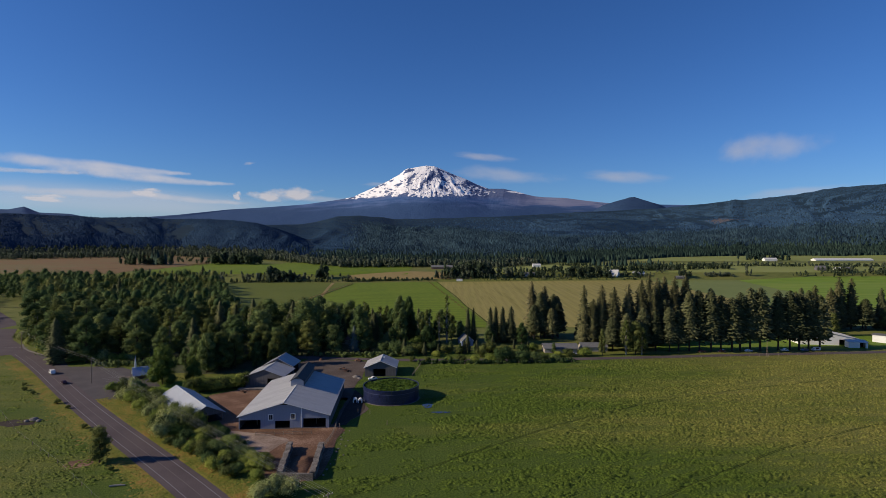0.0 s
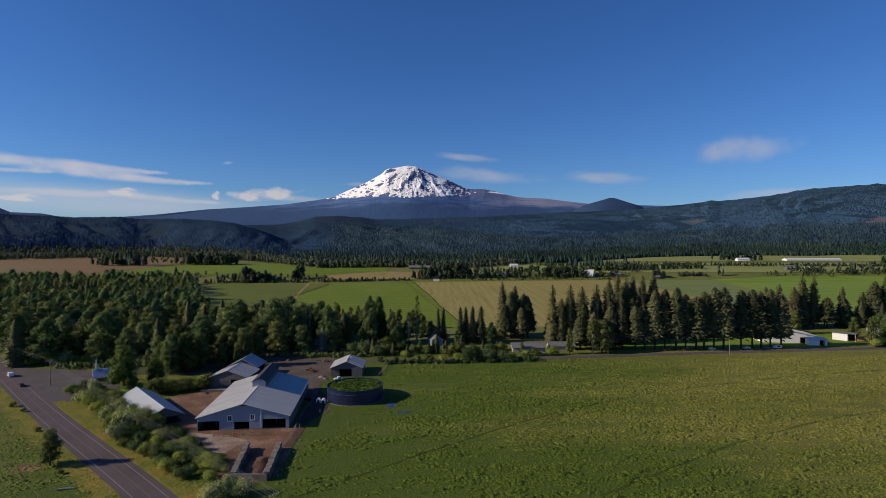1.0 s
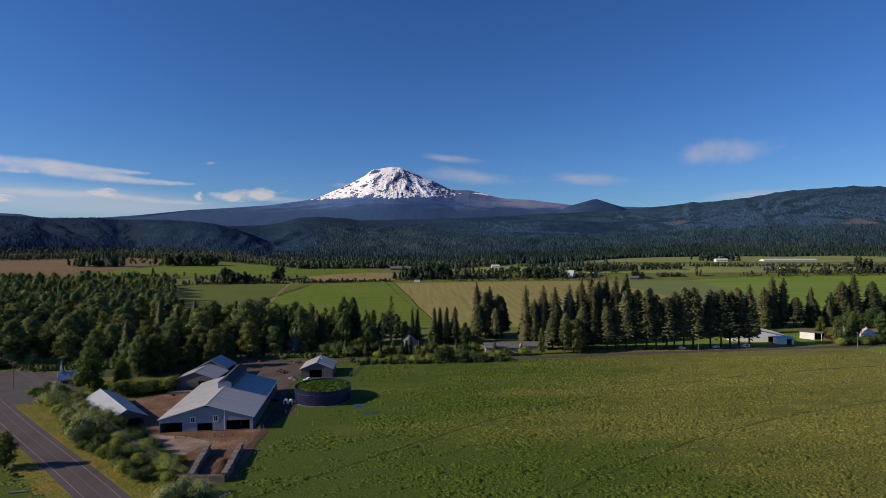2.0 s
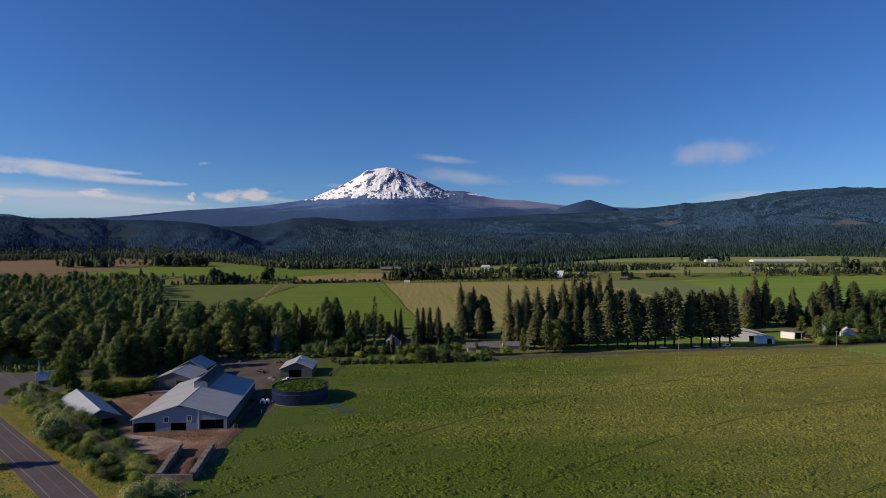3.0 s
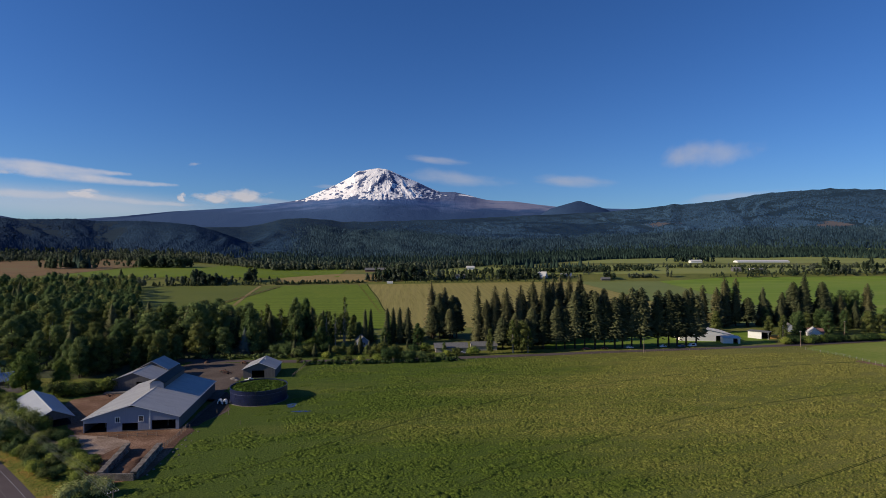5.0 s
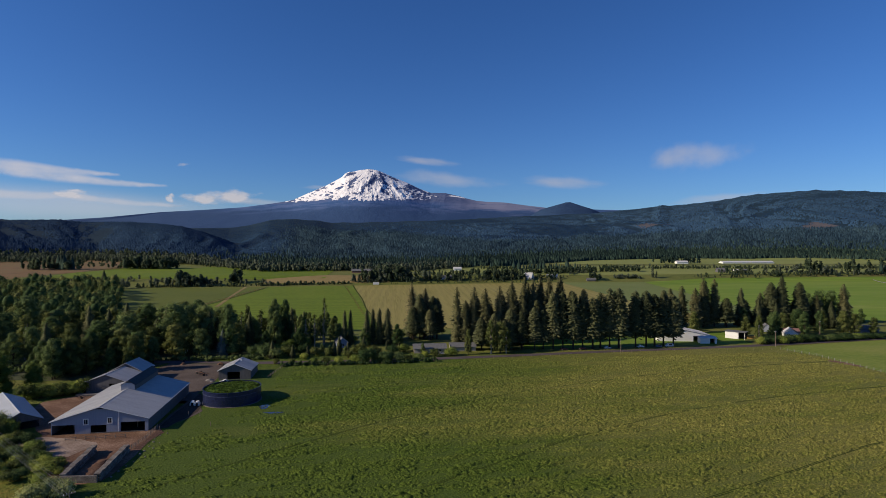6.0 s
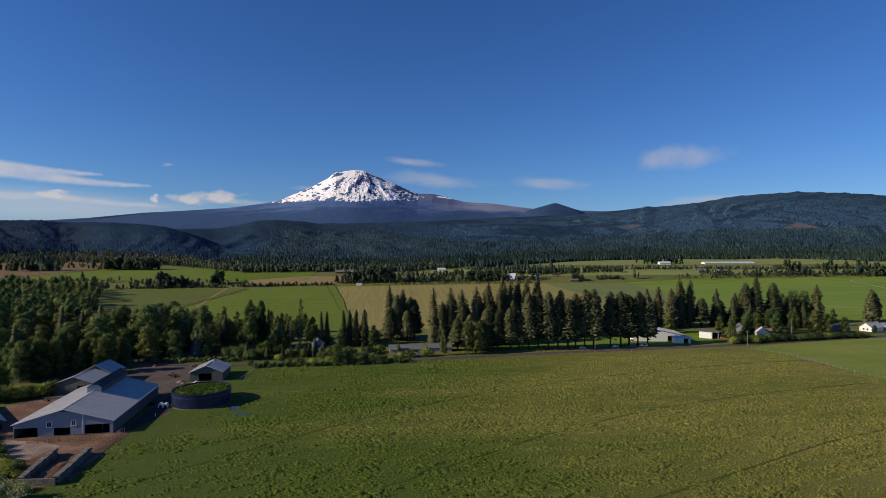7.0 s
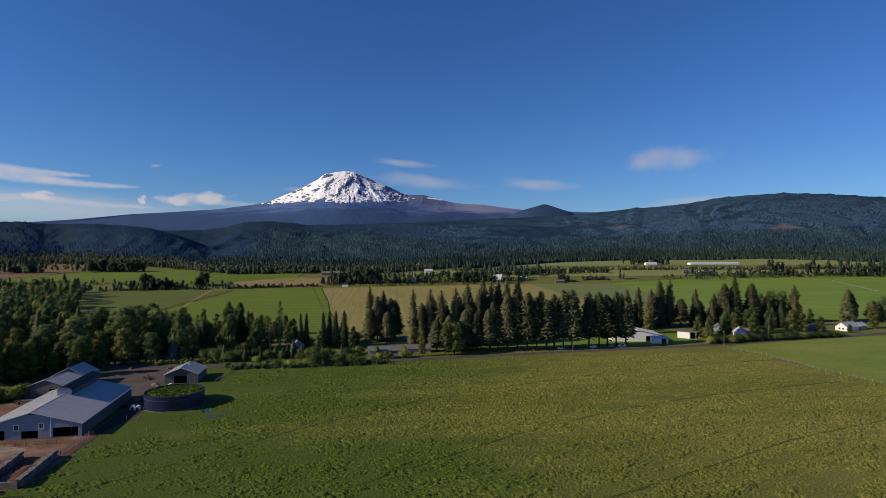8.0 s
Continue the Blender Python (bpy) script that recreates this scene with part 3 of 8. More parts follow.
shoulder(5.2, 6.5, "ragged roadside strip of orange-tipped dry grass")
shoulder(-5.2, 7.5, "strip of tall dry orange-green roadside grass", 5)
road = ribbon("road", ROAD, 10.6, M["asphalt"], "two-lane asphalt road with white edge lines", "road", 0.10)
ribbon("edge_line", ROAD, 0.16, M["paint"], "white painted edge line", "", 0.115, road, offset=3.4)
ribbon("edge_line", ROAD[:6], 0.16, M["paint"], "white painted edge line", "", 0.115, road, offset=-3.4)
ribbon("centre_line", ROAD, 0.14, M["yellow_paint"], "faded centre line", "", 0.115, road, offset=0.0)
patch("road", [(-258, 336), (-246, 344), (-262, 362), (-282, 380), (-296, 402), (-322, 440), (-344, 468), (-395, 520), (-420, 545), (-428, 540), (-402, 512), (-356, 462), (-336, 434), (-318, 404), (-312, 392)],
      M["asphalt"], "side road leading into the trees", "road", 0.13, 8.0)
patch("car_park", [(-188, 292), (-176, 304), (-168, 306), (-146, 291), (-130, 270), (-147, 256), (-158, 262), (-176, 280)], M["lot"], "worn asphalt car park beside the road", "car park", 0.12, 6.0)
patch("yard", [(-262, 352), (-246, 345), (-214, 329), (-198, 308), (-188, 296), (-176, 280), (-206, 309), (-240, 340)], M["lot"], "wide paved road junction apron", "yard", 0.09, 8.0)
LANE = [(-92.0, 331.0), (-60.0, 327.0), (-21.0, 321.5), (30.0, 320.5), (76.0, 322.0), (130.0, 326.0), (180.0, 331.0), (240.0, 335.5), (300.0, 341.0), (380.0, 352.0), (520.0, 372.0)]
ribbon("kerb", [(-269, 372), (-258, 359), (-244, 347), (-226, 335), (-214, 329), (-208, 328)], 1.1, M["concrete"], "pale curved concrete kerb round the side road's mouth", "kerb", 0.16)
lane = ribbon("lane", LANE, 6.4, M["asphalt"], "narrow paved lane along the pasture", "road", 0.10)
patch("yard", [(-99, 244), (-74, 206), (-76, 196), (-62, 186), (-58, 176), (-46, 162), (-34, 164), (-33, 207), (-36, 214), (-72, 214), (-73, 262), (-88, 262)], M["dirt"],
      "trodden red-brown dirt farmyard", "yard", 0.05, 5.0, ragged=1.6)
patch("yard", [(-73, 262), (-36, 262), (-30, 240), (-27, 234), (-33, 214), (-38, 214), (-38, 262), (-36, 282), (-36, 318), (-72, 326), (-78, 300), (-72, 268)], M["gravel"],
      "packed gravel yard between the barns", "yard", 0.06, 5.0, ragged=1.4)
patch("yard", [(-86, 206), (-72, 207), (-58, 203), (-50, 196), (-54, 186), (-66, 188), (-72, 195)], M["pale_dirt"], "pale trampled dirt before the barn doors", "yard", 0.09, 3.0, ragged=3.0)
ribbon("track", [(-121, 590), (-127, 640), (-136, 720), (-146, 824)], 4.0, M["dry_field"], "pale straw-coloured strip along the irrigation pipe", "track", 0.30)
# muddy edge painted darker to carry the shadow cast by the barn
patch("yard", [(-36.6, 212), (-33, 213.5), (-28.5, 233), (-30.5, 250), (-36.6, 263)], M["mud_and_shade"], "dark muddy strip deepened for the long barn's shadow", "yard", 0.085, 5.0, ragged=1.0)
# dark sheet that paints the trees' shade onto the ground
patch("wood_floor", [(-240, 349), (-204, 322), (-176, 322), (-150, 300), (-122, 292), (-95, 294), (-80, 301), (-73, 329), (-38, 338), (-34, 374), (-100, 430), (-300, 430)], M["wood_shade"], "wood floor coloured dark for the trees' shade", "ground", 0.05, 10.0, ragged=2.0)
patch("lawn", [(140, 345), (300, 347), (312, 395), (150, 392)], M["lawn"], "bright mown lawn under the row of firs", "lawn", 0.08)
patch("yard", [(-206, 309), (-180, 308), (-153, 284), (-148, 265), (-140, 250), (-147, 246), (-171, 270), (-190, 291)], M["lot"], "worn asphalt apron between the road and the car park", "yard", 0.09, 6.0, ragged=0.8)
patch("yard", [(-99, 243), (-88, 261), (-74, 261), (-74, 280), (-84, 279), (-88, 266), (-101, 255)], M["dirt"], "trodden red-brown earth behind the shed", "yard", 0.045, 4.0, ragged=1.4)
patch("lawn", [(-140, 264), (-122, 260), (-110, 262), (-100, 276), (-116, 282), (-132, 277)], M["lawn"], "small lawn beside the car park", "lawn", 0.07, 5.0, ragged=1.0)

patch("earth", [(-115, 175), (-111, 173.5), (-107, 176), (-107.5, 180), (-111, 181), (-115, 179)], M["dirt"], "bare trodden earth in the rough grazing", "earth", 0.05, 1.5, ragged=1.2)
patch("earth", [(-171, 216), (-160, 213), (-152, 216), (-154, 221), (-165, 222)], M["mud_and_shade"], "dark bare ground round the boulders", "earth", 0.05, 2.0, ragged=1.6)

# wheel ruts of the pivot irrigator
RUTS = [[(-40.0, 147.0), (-22.7, 154.0), (-11.0, 164.3), (15.7, 186.4), (42.0, 207.5), (66.9, 224.4), (110.7, 248.0), (150.0, 262.0), (200.0, 276.0), (255.0, 286.0), (308.0, 292.0)],
        [(40.0, 139.0), (62.1, 151.4), (92.7, 170.6), (121.6, 188.0), (171.9, 211.0), (230.0, 228.0), (300.0, 240.0), (320.0, 243.0)],
        [(105.0, 124.0), (131.1, 132.7), (167.3, 146.6), (215.5, 166.5), (270.2, 181.3), (330.0, 192.0)]]
for rut in RUTS:
    for off in (-0.34, 0.34):
        ribbon("wheel_track", rut, 0.30, M["rut"], "dark wheel rut pressed into the pasture", "track", 0.04, offset=off)


def turf(x, y, big, seed, label):
    """Low uneven hummocks of grass, each with two tips, at the given places."""
    rng = np.random.default_rng(seed)
    n = len(x)
    r, h = 0.46 * big, 0.38 * big * rng.uniform(0.7, 1.35, n)
    z = ground_z(x, y)
    a = rng.random(n) * 6.283
    V = np.zeros((n, 7, 3))
    for k in range(5):
        t = a + 1.2566 * k
        w = r * rng.uniform(0.75, 1.25, n)
        V[:, k] = np.stack([x + w * 1.75 * np.cos(t), y + w * 0.85 * np.sin(t), z - 0.03], 1)
    for k, s in ((5, -1), (6, 1)):
        V[:, k] = np.stack([x + s * 0.6 * r, y + rng.normal(0, 0.12, n) * r, z + h * rng.uniform(0.75, 1.1, n)], 1)
    # the ring starts from its western corner, so that the two tips join to the corners beside them
    order = np.argsort(np.arctan2(V[:, :5, 1] - y[:, None], V[:, :5, 0] - x[:, None]), axis=1)
    V[:, :5] = np.take_along_axis(V[:, :5], order[:, :, None], 1)
    F = (np.arange(n)[:, None, None] * 7 + np.array([(0, 1, 5), (1, 2, 6), (2, 3, 6), (3, 4, 5), (4, 0, 5), (1, 6, 5), (3, 5, 6)])[None]).reshape(-1, 3)
    me = bpy.data.meshes.new("pasture_turf")
    me.vertices.add(n * 7)
    me.vertices.foreach_set("co", V.ravel())
    me.loops.add(F.size)
    me.loops.foreach_set("vertex_index", F.ravel().astype(np.int32))
    me.polygons.add(len(F))
    me.polygons.foreach_set("loop_start", np.arange(0, F.size, 3, dtype=np.int32))
    me.polygons.foreach_set("use_smooth", np.ones(len(F), dtype=bool))
    me.update(calc_edges=True)
    me.materials.append(M["tuft"])
    tagged(new("pasture_turf", me), label, "grass", kind="stuff")


def build_turf():
    """Grazed hummocks all over the pasture, thin towards the yard and none in the wheel ruts."""
    rng = np.random.default_rng(8)
    n = 135000
    x, y = rng.uniform(-40, 330, n), 112 + 206 * rng.random(n) ** 1.12
    edge = np.interp(y, [140, 185, 205, 250, 290], [-34, -30, -24, -4, -6])
    fence_x = np.interp(y, [112, 200, 233.5, 266.5, 306, 326], [345, 330, 323, 317.6, 313, 304])
    keep = (x > edge) & (x < fence_x - 2) & (y < 316) & (x < 1.02 * y + 95) & (x > -0.42 * y)
    for rut in RUTS:
        P = np.array(rut)
        cy = np.interp(x, P[:, 0], P[:, 1], left=1e6, right=1e6)
        slope = np.interp(x, P[:, 0], np.gradient(P[:, 1], P[:, 0]))
        keep &= np.abs(y - cy) / np.hypot(1, slope) > 0.6
    # the hummocks crowd into bands along the old ruts and into short wavy rows
    ru, rv = 0.91 * x + 0.41 * y, 0.91 * y - 0.41 * x
    tu, tv = 0.97 * x + 0.24 * y, 0.97 * y - 0.24 * x
    crowd = 0.35 * fractal(ru / 46, rv / 13, 3, 3) + 0.65 * fractal(tu / 9, tv / 2.3, 4, 3)
    thin = np.interp(y, [200, 260, 316], [0.0, 0.06, 0.10]) + 0.22 * smoothstep(45, -25, x)
    keep &= crowd - thin + rng.normal(0, 0.05, n) > 0.36
    x, y, crowd, thin = x[keep], y[keep], crowd[keep], thin[keep]
    turf(x, y, (0.60 + 1.0 * smoothstep(0.38, 0.62, crowd - 0.6 * thin)) * rng.uniform(0.5, 1.3, len(x)), 9, "hummocky grazed pasture grass with drier yellow patches")
    # the rough grazing west of the road
    n = 16000
    x, y = rng.uniform(-230, -58, n), rng.uniform(120, 290, n)
    road_x = np.interp(y, [p[1] for p in ROAD], [p[0] for p in ROAD])
    keep = (x < road_x - 17) & (x > road_x - 90) & (fractal(x / 18, y / 8, 12, 3) + rng.normal(0, 0.08, n) > 0.50)
    turf(x[keep], y[keep], rng.uniform(0.5, 1.25, keep.sum()), 10, "rough tussocky grass west of the road")


build_turf()
patch("field", [(305, 327), (314, 306), (318.6, 266.5), (324, 233.5), (331, 200), (352, 120), (800, 120), (800, 390), (520, 366), (380, 347), (318, 337)], M["east_pasture"],
      "smooth green pasture beyond the fence", "field", 0.03)
patch("field", [(308, 296), (313, 297), (317, 287), (319, 278), (315, 279), (311, 286)], M["dirt"], "bare brown earth trodden along the fence", "earth", 0.05, 4.0, ragged=0.8)
for cx, cy, rx, ry in ((-2.2, 237.0, 2.3, 3.2), (3.2, 227.8, 4.0, 1.2)):
    patch("puddle", [(cx + rx * math.cos(a) * (1 + 0.2 * math.sin(3 * a)), cy + ry * math.sin(a)) for a in [k * math.pi / 8 for k in range(16)]], M["water"],
          "shallow puddle reflecting the sky", "puddle", 0.08, 2.0)

# ---- the volcano, the butte and the clouds ----
AZ_PEAK = [-50, -37, -36, -35, -32.9, -31.9, -30.7, -28.5, -24.5, -20.3, -16.8, -13.1, -9.9, -8.4, -7.1, -5.2, -3.7, -3.3, -2.95, -2.5, -2.1, -1.6, -1.0, -0.2, 0.4, 1.5, 3.0, 4.2, 5.3, 6.8,
           8.4, 9.1, 10.0, 10.9, 12.9, 15.1, 17.1, 22.1, 28.0, 36]
TAN_PEAK = [0.040, 0.0444, 0.049, 0.041, 0.0402, 0.0366, 0.0337, 0.0355, 0.0423, 0.0521, 0.0572, 0.0632, 0.0720, 0.0775, 0.0885, 0.1035, 0.1185, 0.1252, 0.1285, 0.1290, 0.1308, 0.1325, 0.1340,
            0.1326, 0.1290, 0.1201, 0.1101, 0.1000, 0.0929, 0.0925, 0.0862, 0.0822, 0.0785, 0.0768, 0.0750, 0.0693, 0.0649, 0.0605, 0.056, 0.05]


def mountain_material():
    """Snowfields broken by dark rock ribs above a bare skirt and dark forest; distant haze is painted into all but the
    snow as blue-violet.
    """
    m = bpy.data.materials.new("snow and haze-blue rock")
    m.use_nodes = True
    n, l = m.node_tree.nodes, m.node_tree.links
    b = n["Principled BSDF"]
    geo = n.new("ShaderNodeNewGeometry")
    sep = n.new("ShaderNodeSeparateXYZ")
    l.new(geo.outputs["Position"], sep.inputs[0])

    def noisy(scale, stretch, detail=6.0, rough=0.6):
        mp = n.new("ShaderNodeMapping")
        mp.inputs["Scale"].default_value = stretch
        l.new(geo.outputs["Position"], mp.inputs["Vector"])
        t = n.new("ShaderNodeTexNoise")
        t.inputs["Scale"].default_value, t.inputs["Detail"].default_value, t.inputs["Roughness"].default_value = scale, detail, rough
        t.inputs["Distortion"].default_value = 0.6
        l.new(mp.outputs[0], t.inputs["Vector"])
        return t.outputs[0]

    def calc(op, a, c):
        x = n.new("ShaderNodeMath")
        x.operation = op
        for i, s in enumerate((a, c)):
            if isinstance(s, (int, float)):
                x.inputs[i].default_value = s
            else:
                l.new(s, x.inputs[i])
        return x.outputs[0]

    def span(v, a, c):
        r = n.new("ShaderNodeMapRange")
        r.interpolation_type = 'SMOOTHSTEP'
        r.inputs["From Min"].default_value, r.inputs["From Max"].default_value = a, c
        l.new(v, r.inputs["Value"])
        return r.outputs[0]

    def mix(f, a, c):
        x = n.new("ShaderNodeMix")
        x.data_type = 'RGBA'
        l.new(f, x.inputs[0])
        for s, i in ((a, 6), (c, 7)):
            if isinstance(s, tuple):
                x.inputs[i].default_value = (*s, 1)
            else:
                l.new(s, x.inputs[i])
        return x.outputs[2]

    z = sep.outputs["Z"]
    blotch = noisy(0.011, (0.30, 0.35, 2.6), 7.0, 0.62)
    speck = noisy(0.045, (0.7, 0.5, 1.4), 5.0, 0.65)
    bare_mask = n.new("ShaderNodeAttribute")
    bare_mask.attribute_name = "bare"
    x = sep.outputs["X"]
    snow = span(calc('ADD', calc('SUBTRACT', 1.0, bare_mask.outputs["Fac"]), calc('MULTIPLY', calc('SUBTRACT', speck, 0.5), 0.28)), 0.44, 0.56)
    # rock, skirt and low forest carry the haze as blue in their colours
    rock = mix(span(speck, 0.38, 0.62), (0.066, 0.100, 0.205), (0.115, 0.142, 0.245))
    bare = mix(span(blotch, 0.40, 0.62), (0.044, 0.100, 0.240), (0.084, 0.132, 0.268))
    # pumice slopes of the eastern shoulder, with haze painted in as blue
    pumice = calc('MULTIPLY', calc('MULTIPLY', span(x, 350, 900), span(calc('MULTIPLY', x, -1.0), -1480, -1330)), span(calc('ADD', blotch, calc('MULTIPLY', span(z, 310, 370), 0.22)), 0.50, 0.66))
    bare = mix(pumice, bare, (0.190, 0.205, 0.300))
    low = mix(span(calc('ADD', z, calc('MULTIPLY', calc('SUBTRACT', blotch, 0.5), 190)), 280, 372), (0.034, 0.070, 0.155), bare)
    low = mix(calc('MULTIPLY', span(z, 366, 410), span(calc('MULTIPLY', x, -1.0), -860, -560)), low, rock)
    l.new(mix(snow, low, (0.84, 0.82, 0.83)), b.inputs["Base Color"])
    b.inputs["Roughness"].default_value = 0.9
    b.inputs["Specular IOR Level"].default_value = 0.1
    bp = n.new("ShaderNodeBump")
    bp.inputs["Strength"].default_value, bp.inputs["Distance"].default_value = 0.6, 7.0
    l.new(speck, bp.inputs["Height"])
    l.new(bp.outputs[0], b.inputs["Normal"])
    return m


def along(a, e, pts, width):
    """Nearness, from 0 to 1, to a line of (azimuth, tangent) points; the tangent counts as 1000 units, the azimuth as 17.4."""
    near = np.zeros_like(a)
    for (a0, e0), (a1, e1) in zip(pts, pts[1:]):
        px, py, qx, qy = a0 * 17.4, e0 * 1000, a1 * 17.4, e1 * 1000
        t = np.clip(((a * 17.4 - px) * (qx - px) + (e * 1000 - py) * (qy - py)) / ((qx - px) ** 2 + (qy - py) ** 2), 0, 1)
        g = np.hypot(a * 17.4 - px - t * (qx - px), e * 1000 - py - t * (qy - py))
        near = np.maximum(near, np.exp(-(g / width) ** 2))
    return near


# rock ridges of the upper cone, and dark cliffs beside them
RIDGES = [[(-0.3, 0.131), (-0.5, 0.118), (-1.3, 0.105), (-2.0, 0.088)], [(-0.2, 0.130), (0.35, 0.117), (0.5, 0.108), (0.1, 0.094)], [(0.4, 0.130), (1.8, 0.116), (3.2, 0.103), (4.6, 0.092)],
          [(-1.9, 0.130), (-2.7, 0.117), (-3.5, 0.108)], [(-2.6, 0.1285), (-4.2, 0.110), (-6.4, 0.092), (-8.8, 0.077)], [(1.4, 0.112), (1.6, 0.100), (2.4, 0.088)]]
CLIFFS = [([(-0.45, 0.118), (-1.1, 0.106), (-1.6, 0.098)], 3.0), ([(0.3, 0.120), (0.55, 0.110), (0.45, 0.106)], 3.4), ([(-0.2, 0.121), (-0.5, 0.113)], 3.5), ([(-2.35, 0.127), (-2.95, 0.1235)], 2.6),
          ([(-1.75, 0.124), (-2.3, 0.114), (-2.8, 0.107)], 1.8), ([(-5.4, 0.101), (-6.1, 0.094)], 2.2), ([(-3.6, 0.101), (-4.3, 0.098)], 1.9), ([(2.0, 0.101), (2.9, 0.096)], 3.0),
          ([(3.0, 0.104), (3.9, 0.099), (4.8, 0.092)], 2.6), ([(5.2, 0.091), (6.5, 0.089), (8.6, 0.083)], 4.0), ([(0.5, 0.097), (0.9, 0.092)], 3.0), ([(-2.6, 0.092), (-1.8, 0.090)], 2.2),
          ([(0.1, 0.128), (1.0, 0.121), (2.0, 0.114)], 1.4)]


def build_mountain():
    azs = np.concatenate([np.arange(-50, -11, 0.2), np.arange(-11, 11, 0.05), np.arange(11, 36.01, 0.2)])
    us = np.concatenate([np.linspace(0, 0.5, 34)[:-1], np.linspace(0.5, 1.0, 150)])
    A, U = np.meshgrid(azs, us)
    crest = 4560.0
    # the summit bulges towards the valley, so that the flanks turn away to both sides
    front = 2600 + 500 * np.abs(A + 1) / 30
    D = front + U * (crest - front)
    top = np.interp(A, AZ_PEAK, TAN_PEAK)
    # the ruggedness of the crest dies away down the skirt
    even_az = np.arange(-60, 46, 0.1)
    ker = np.exp(-0.5 * (np.arange(-90, 91) * 0.1 / 3.0) ** 2)
    smooth_top = np.convolve(np.pad(np.interp(even_az, AZ_PEAK, TAN_PEAK), 90, mode="edge"), ker / ker.sum(), mode="valid")
    even = np.interp(A, even_az, smooth_top)
    base_e = 0.012
    E = base_e + (even + (top - even) * U ** 3 - base_e) * U ** 1.15
    Z = HUB[2] + D * E
    rock = np.clip((top - 0.06) / 0.05, 0, 1) * smoothstep(0.070, 0.086, E)
    gx, gy = np.radians(A + 0.6), np.maximum(0.150 - E, 1e-3)
    fan, run = np.arctan2(gx, gy), np.hypot(gx, gy)
    bend = 0.9 * fractal(fan * 2.0 + 5, run * 30, 63, 3)
    gully = fractal(fan * 8.0 + bend, run * 46, 61, 5, 0.55, True)
    crag = fractal(A * 2.3 + gy * 30, E * 330, 66, 4, 0.6, True)
    ribs = sum(along(A, E, pts, 3.2) for pts in RIDGES)
    relief = rock * (11 * (gully - 0.6) + 6 * (crag - 0.6) + 9 * ribs) + 9 * (fractal(A * 0.4, D / 450, 64, 3) - 0.5)
    Z += relief * np.clip(U * 3, 0, 1) * np.clip((1.004 - U) * 7, 0, 1)
    # what stays bare of snow: cliffs, gully walls, the lower screes and the eastern shoulder
    streak = fractal(fan * 15 + 2 * bend, run * 60, 71, 4, 0.6)
    flecks = fractal(A * 3.6 + E * 90, E * 520, 75, 4, 0.62)
    shelf = fractal(A * 0.9, E * 300, 79, 3)
    cliffs = sum(along(A + 0.5 * (streak - 0.5), E + 0.004 * (flecks - 0.5), pts, w) for pts, w in CLIFFS)
    line = np.interp(A, [-11, -8.6, -7.2, -5, -3.4, -1.6, 0, 2.5, 4.5, 6, 9, 11], [0.072, 0.0725, 0.0735, 0.0765, 0.077, 0.0765, 0.078, 0.0785, 0.0785, 0.081, 0.082, 0.085])
    lower = np.exp(-np.clip(E - line, 0, 1) / 0.0075)
    east = smoothstep(0.5, 5.5, A) * smoothstep(0.118, 0.098, E)
    patchy = fractal(A * 5.2 - E * 160, E * 760, 83, 4, 0.6)
    bare = 0.30 + 1.05 * (streak - 0.5) + 0.60 * (flecks - 0.5) + 0.60 * (patchy - 0.5) + 0.42 * np.clip(cliffs, 0, 1) + 0.30 * lower + 0.14 * east + 0.2 * (shelf - 0.5) * lower
    bare = np.clip(bare + 0.9 * smoothstep(line + 0.0035, line - 0.0045, E) + 0.5 * (patchy - 0.5) * lower, 0, 1)
    bare = np.where(A > 10.4, 1.0, bare)
    for a, e, w in ((7.6, 0.0868, 0.5), (8.6, 0.0842, 0.45)):
        bare -= 0.9 * np.exp(-((A - a + (E - e) * 120) / w) ** 2 - ((E - e) / 0.0016) ** 2)
    X, Y = HUB[0] + D * np.sin(np.radians(A)), HUB[1] + D * np.cos(np.radians(A))
    # the far side falls away behind the crest
    for back, drop in ((60, 36), (300, 190), (900, 640)):
        r = crest + back
        X = np.vstack([X, HUB[0] + r * np.sin(np.radians(azs))])
        Y = np.vstack([Y, HUB[1] + r * np.cos(np.radians(azs))])
        Z = np.vstack([Z, HUB[2] + crest * top[0] - drop])
        bare = np.vstack([bare, bare[-1]])
    nx = len(azs)
    faces = [(j * nx + i, j * nx + i + 1, (j + 1) * nx + i + 1, (j + 1) * nx + i) for j in range(Z.shape[0] - 1) for i in range(nx - 1)]
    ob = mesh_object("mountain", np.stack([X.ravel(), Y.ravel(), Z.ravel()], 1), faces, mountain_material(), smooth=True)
    ob.data.attributes.new("bare", 'FLOAT', 'POINT').data.foreach_set("value", np.clip(bare, 0, 1).ravel())
    tagged(ob, "snow-capped volcano with dark rock ribs and long forested skirts", "mountain", kind="structure")


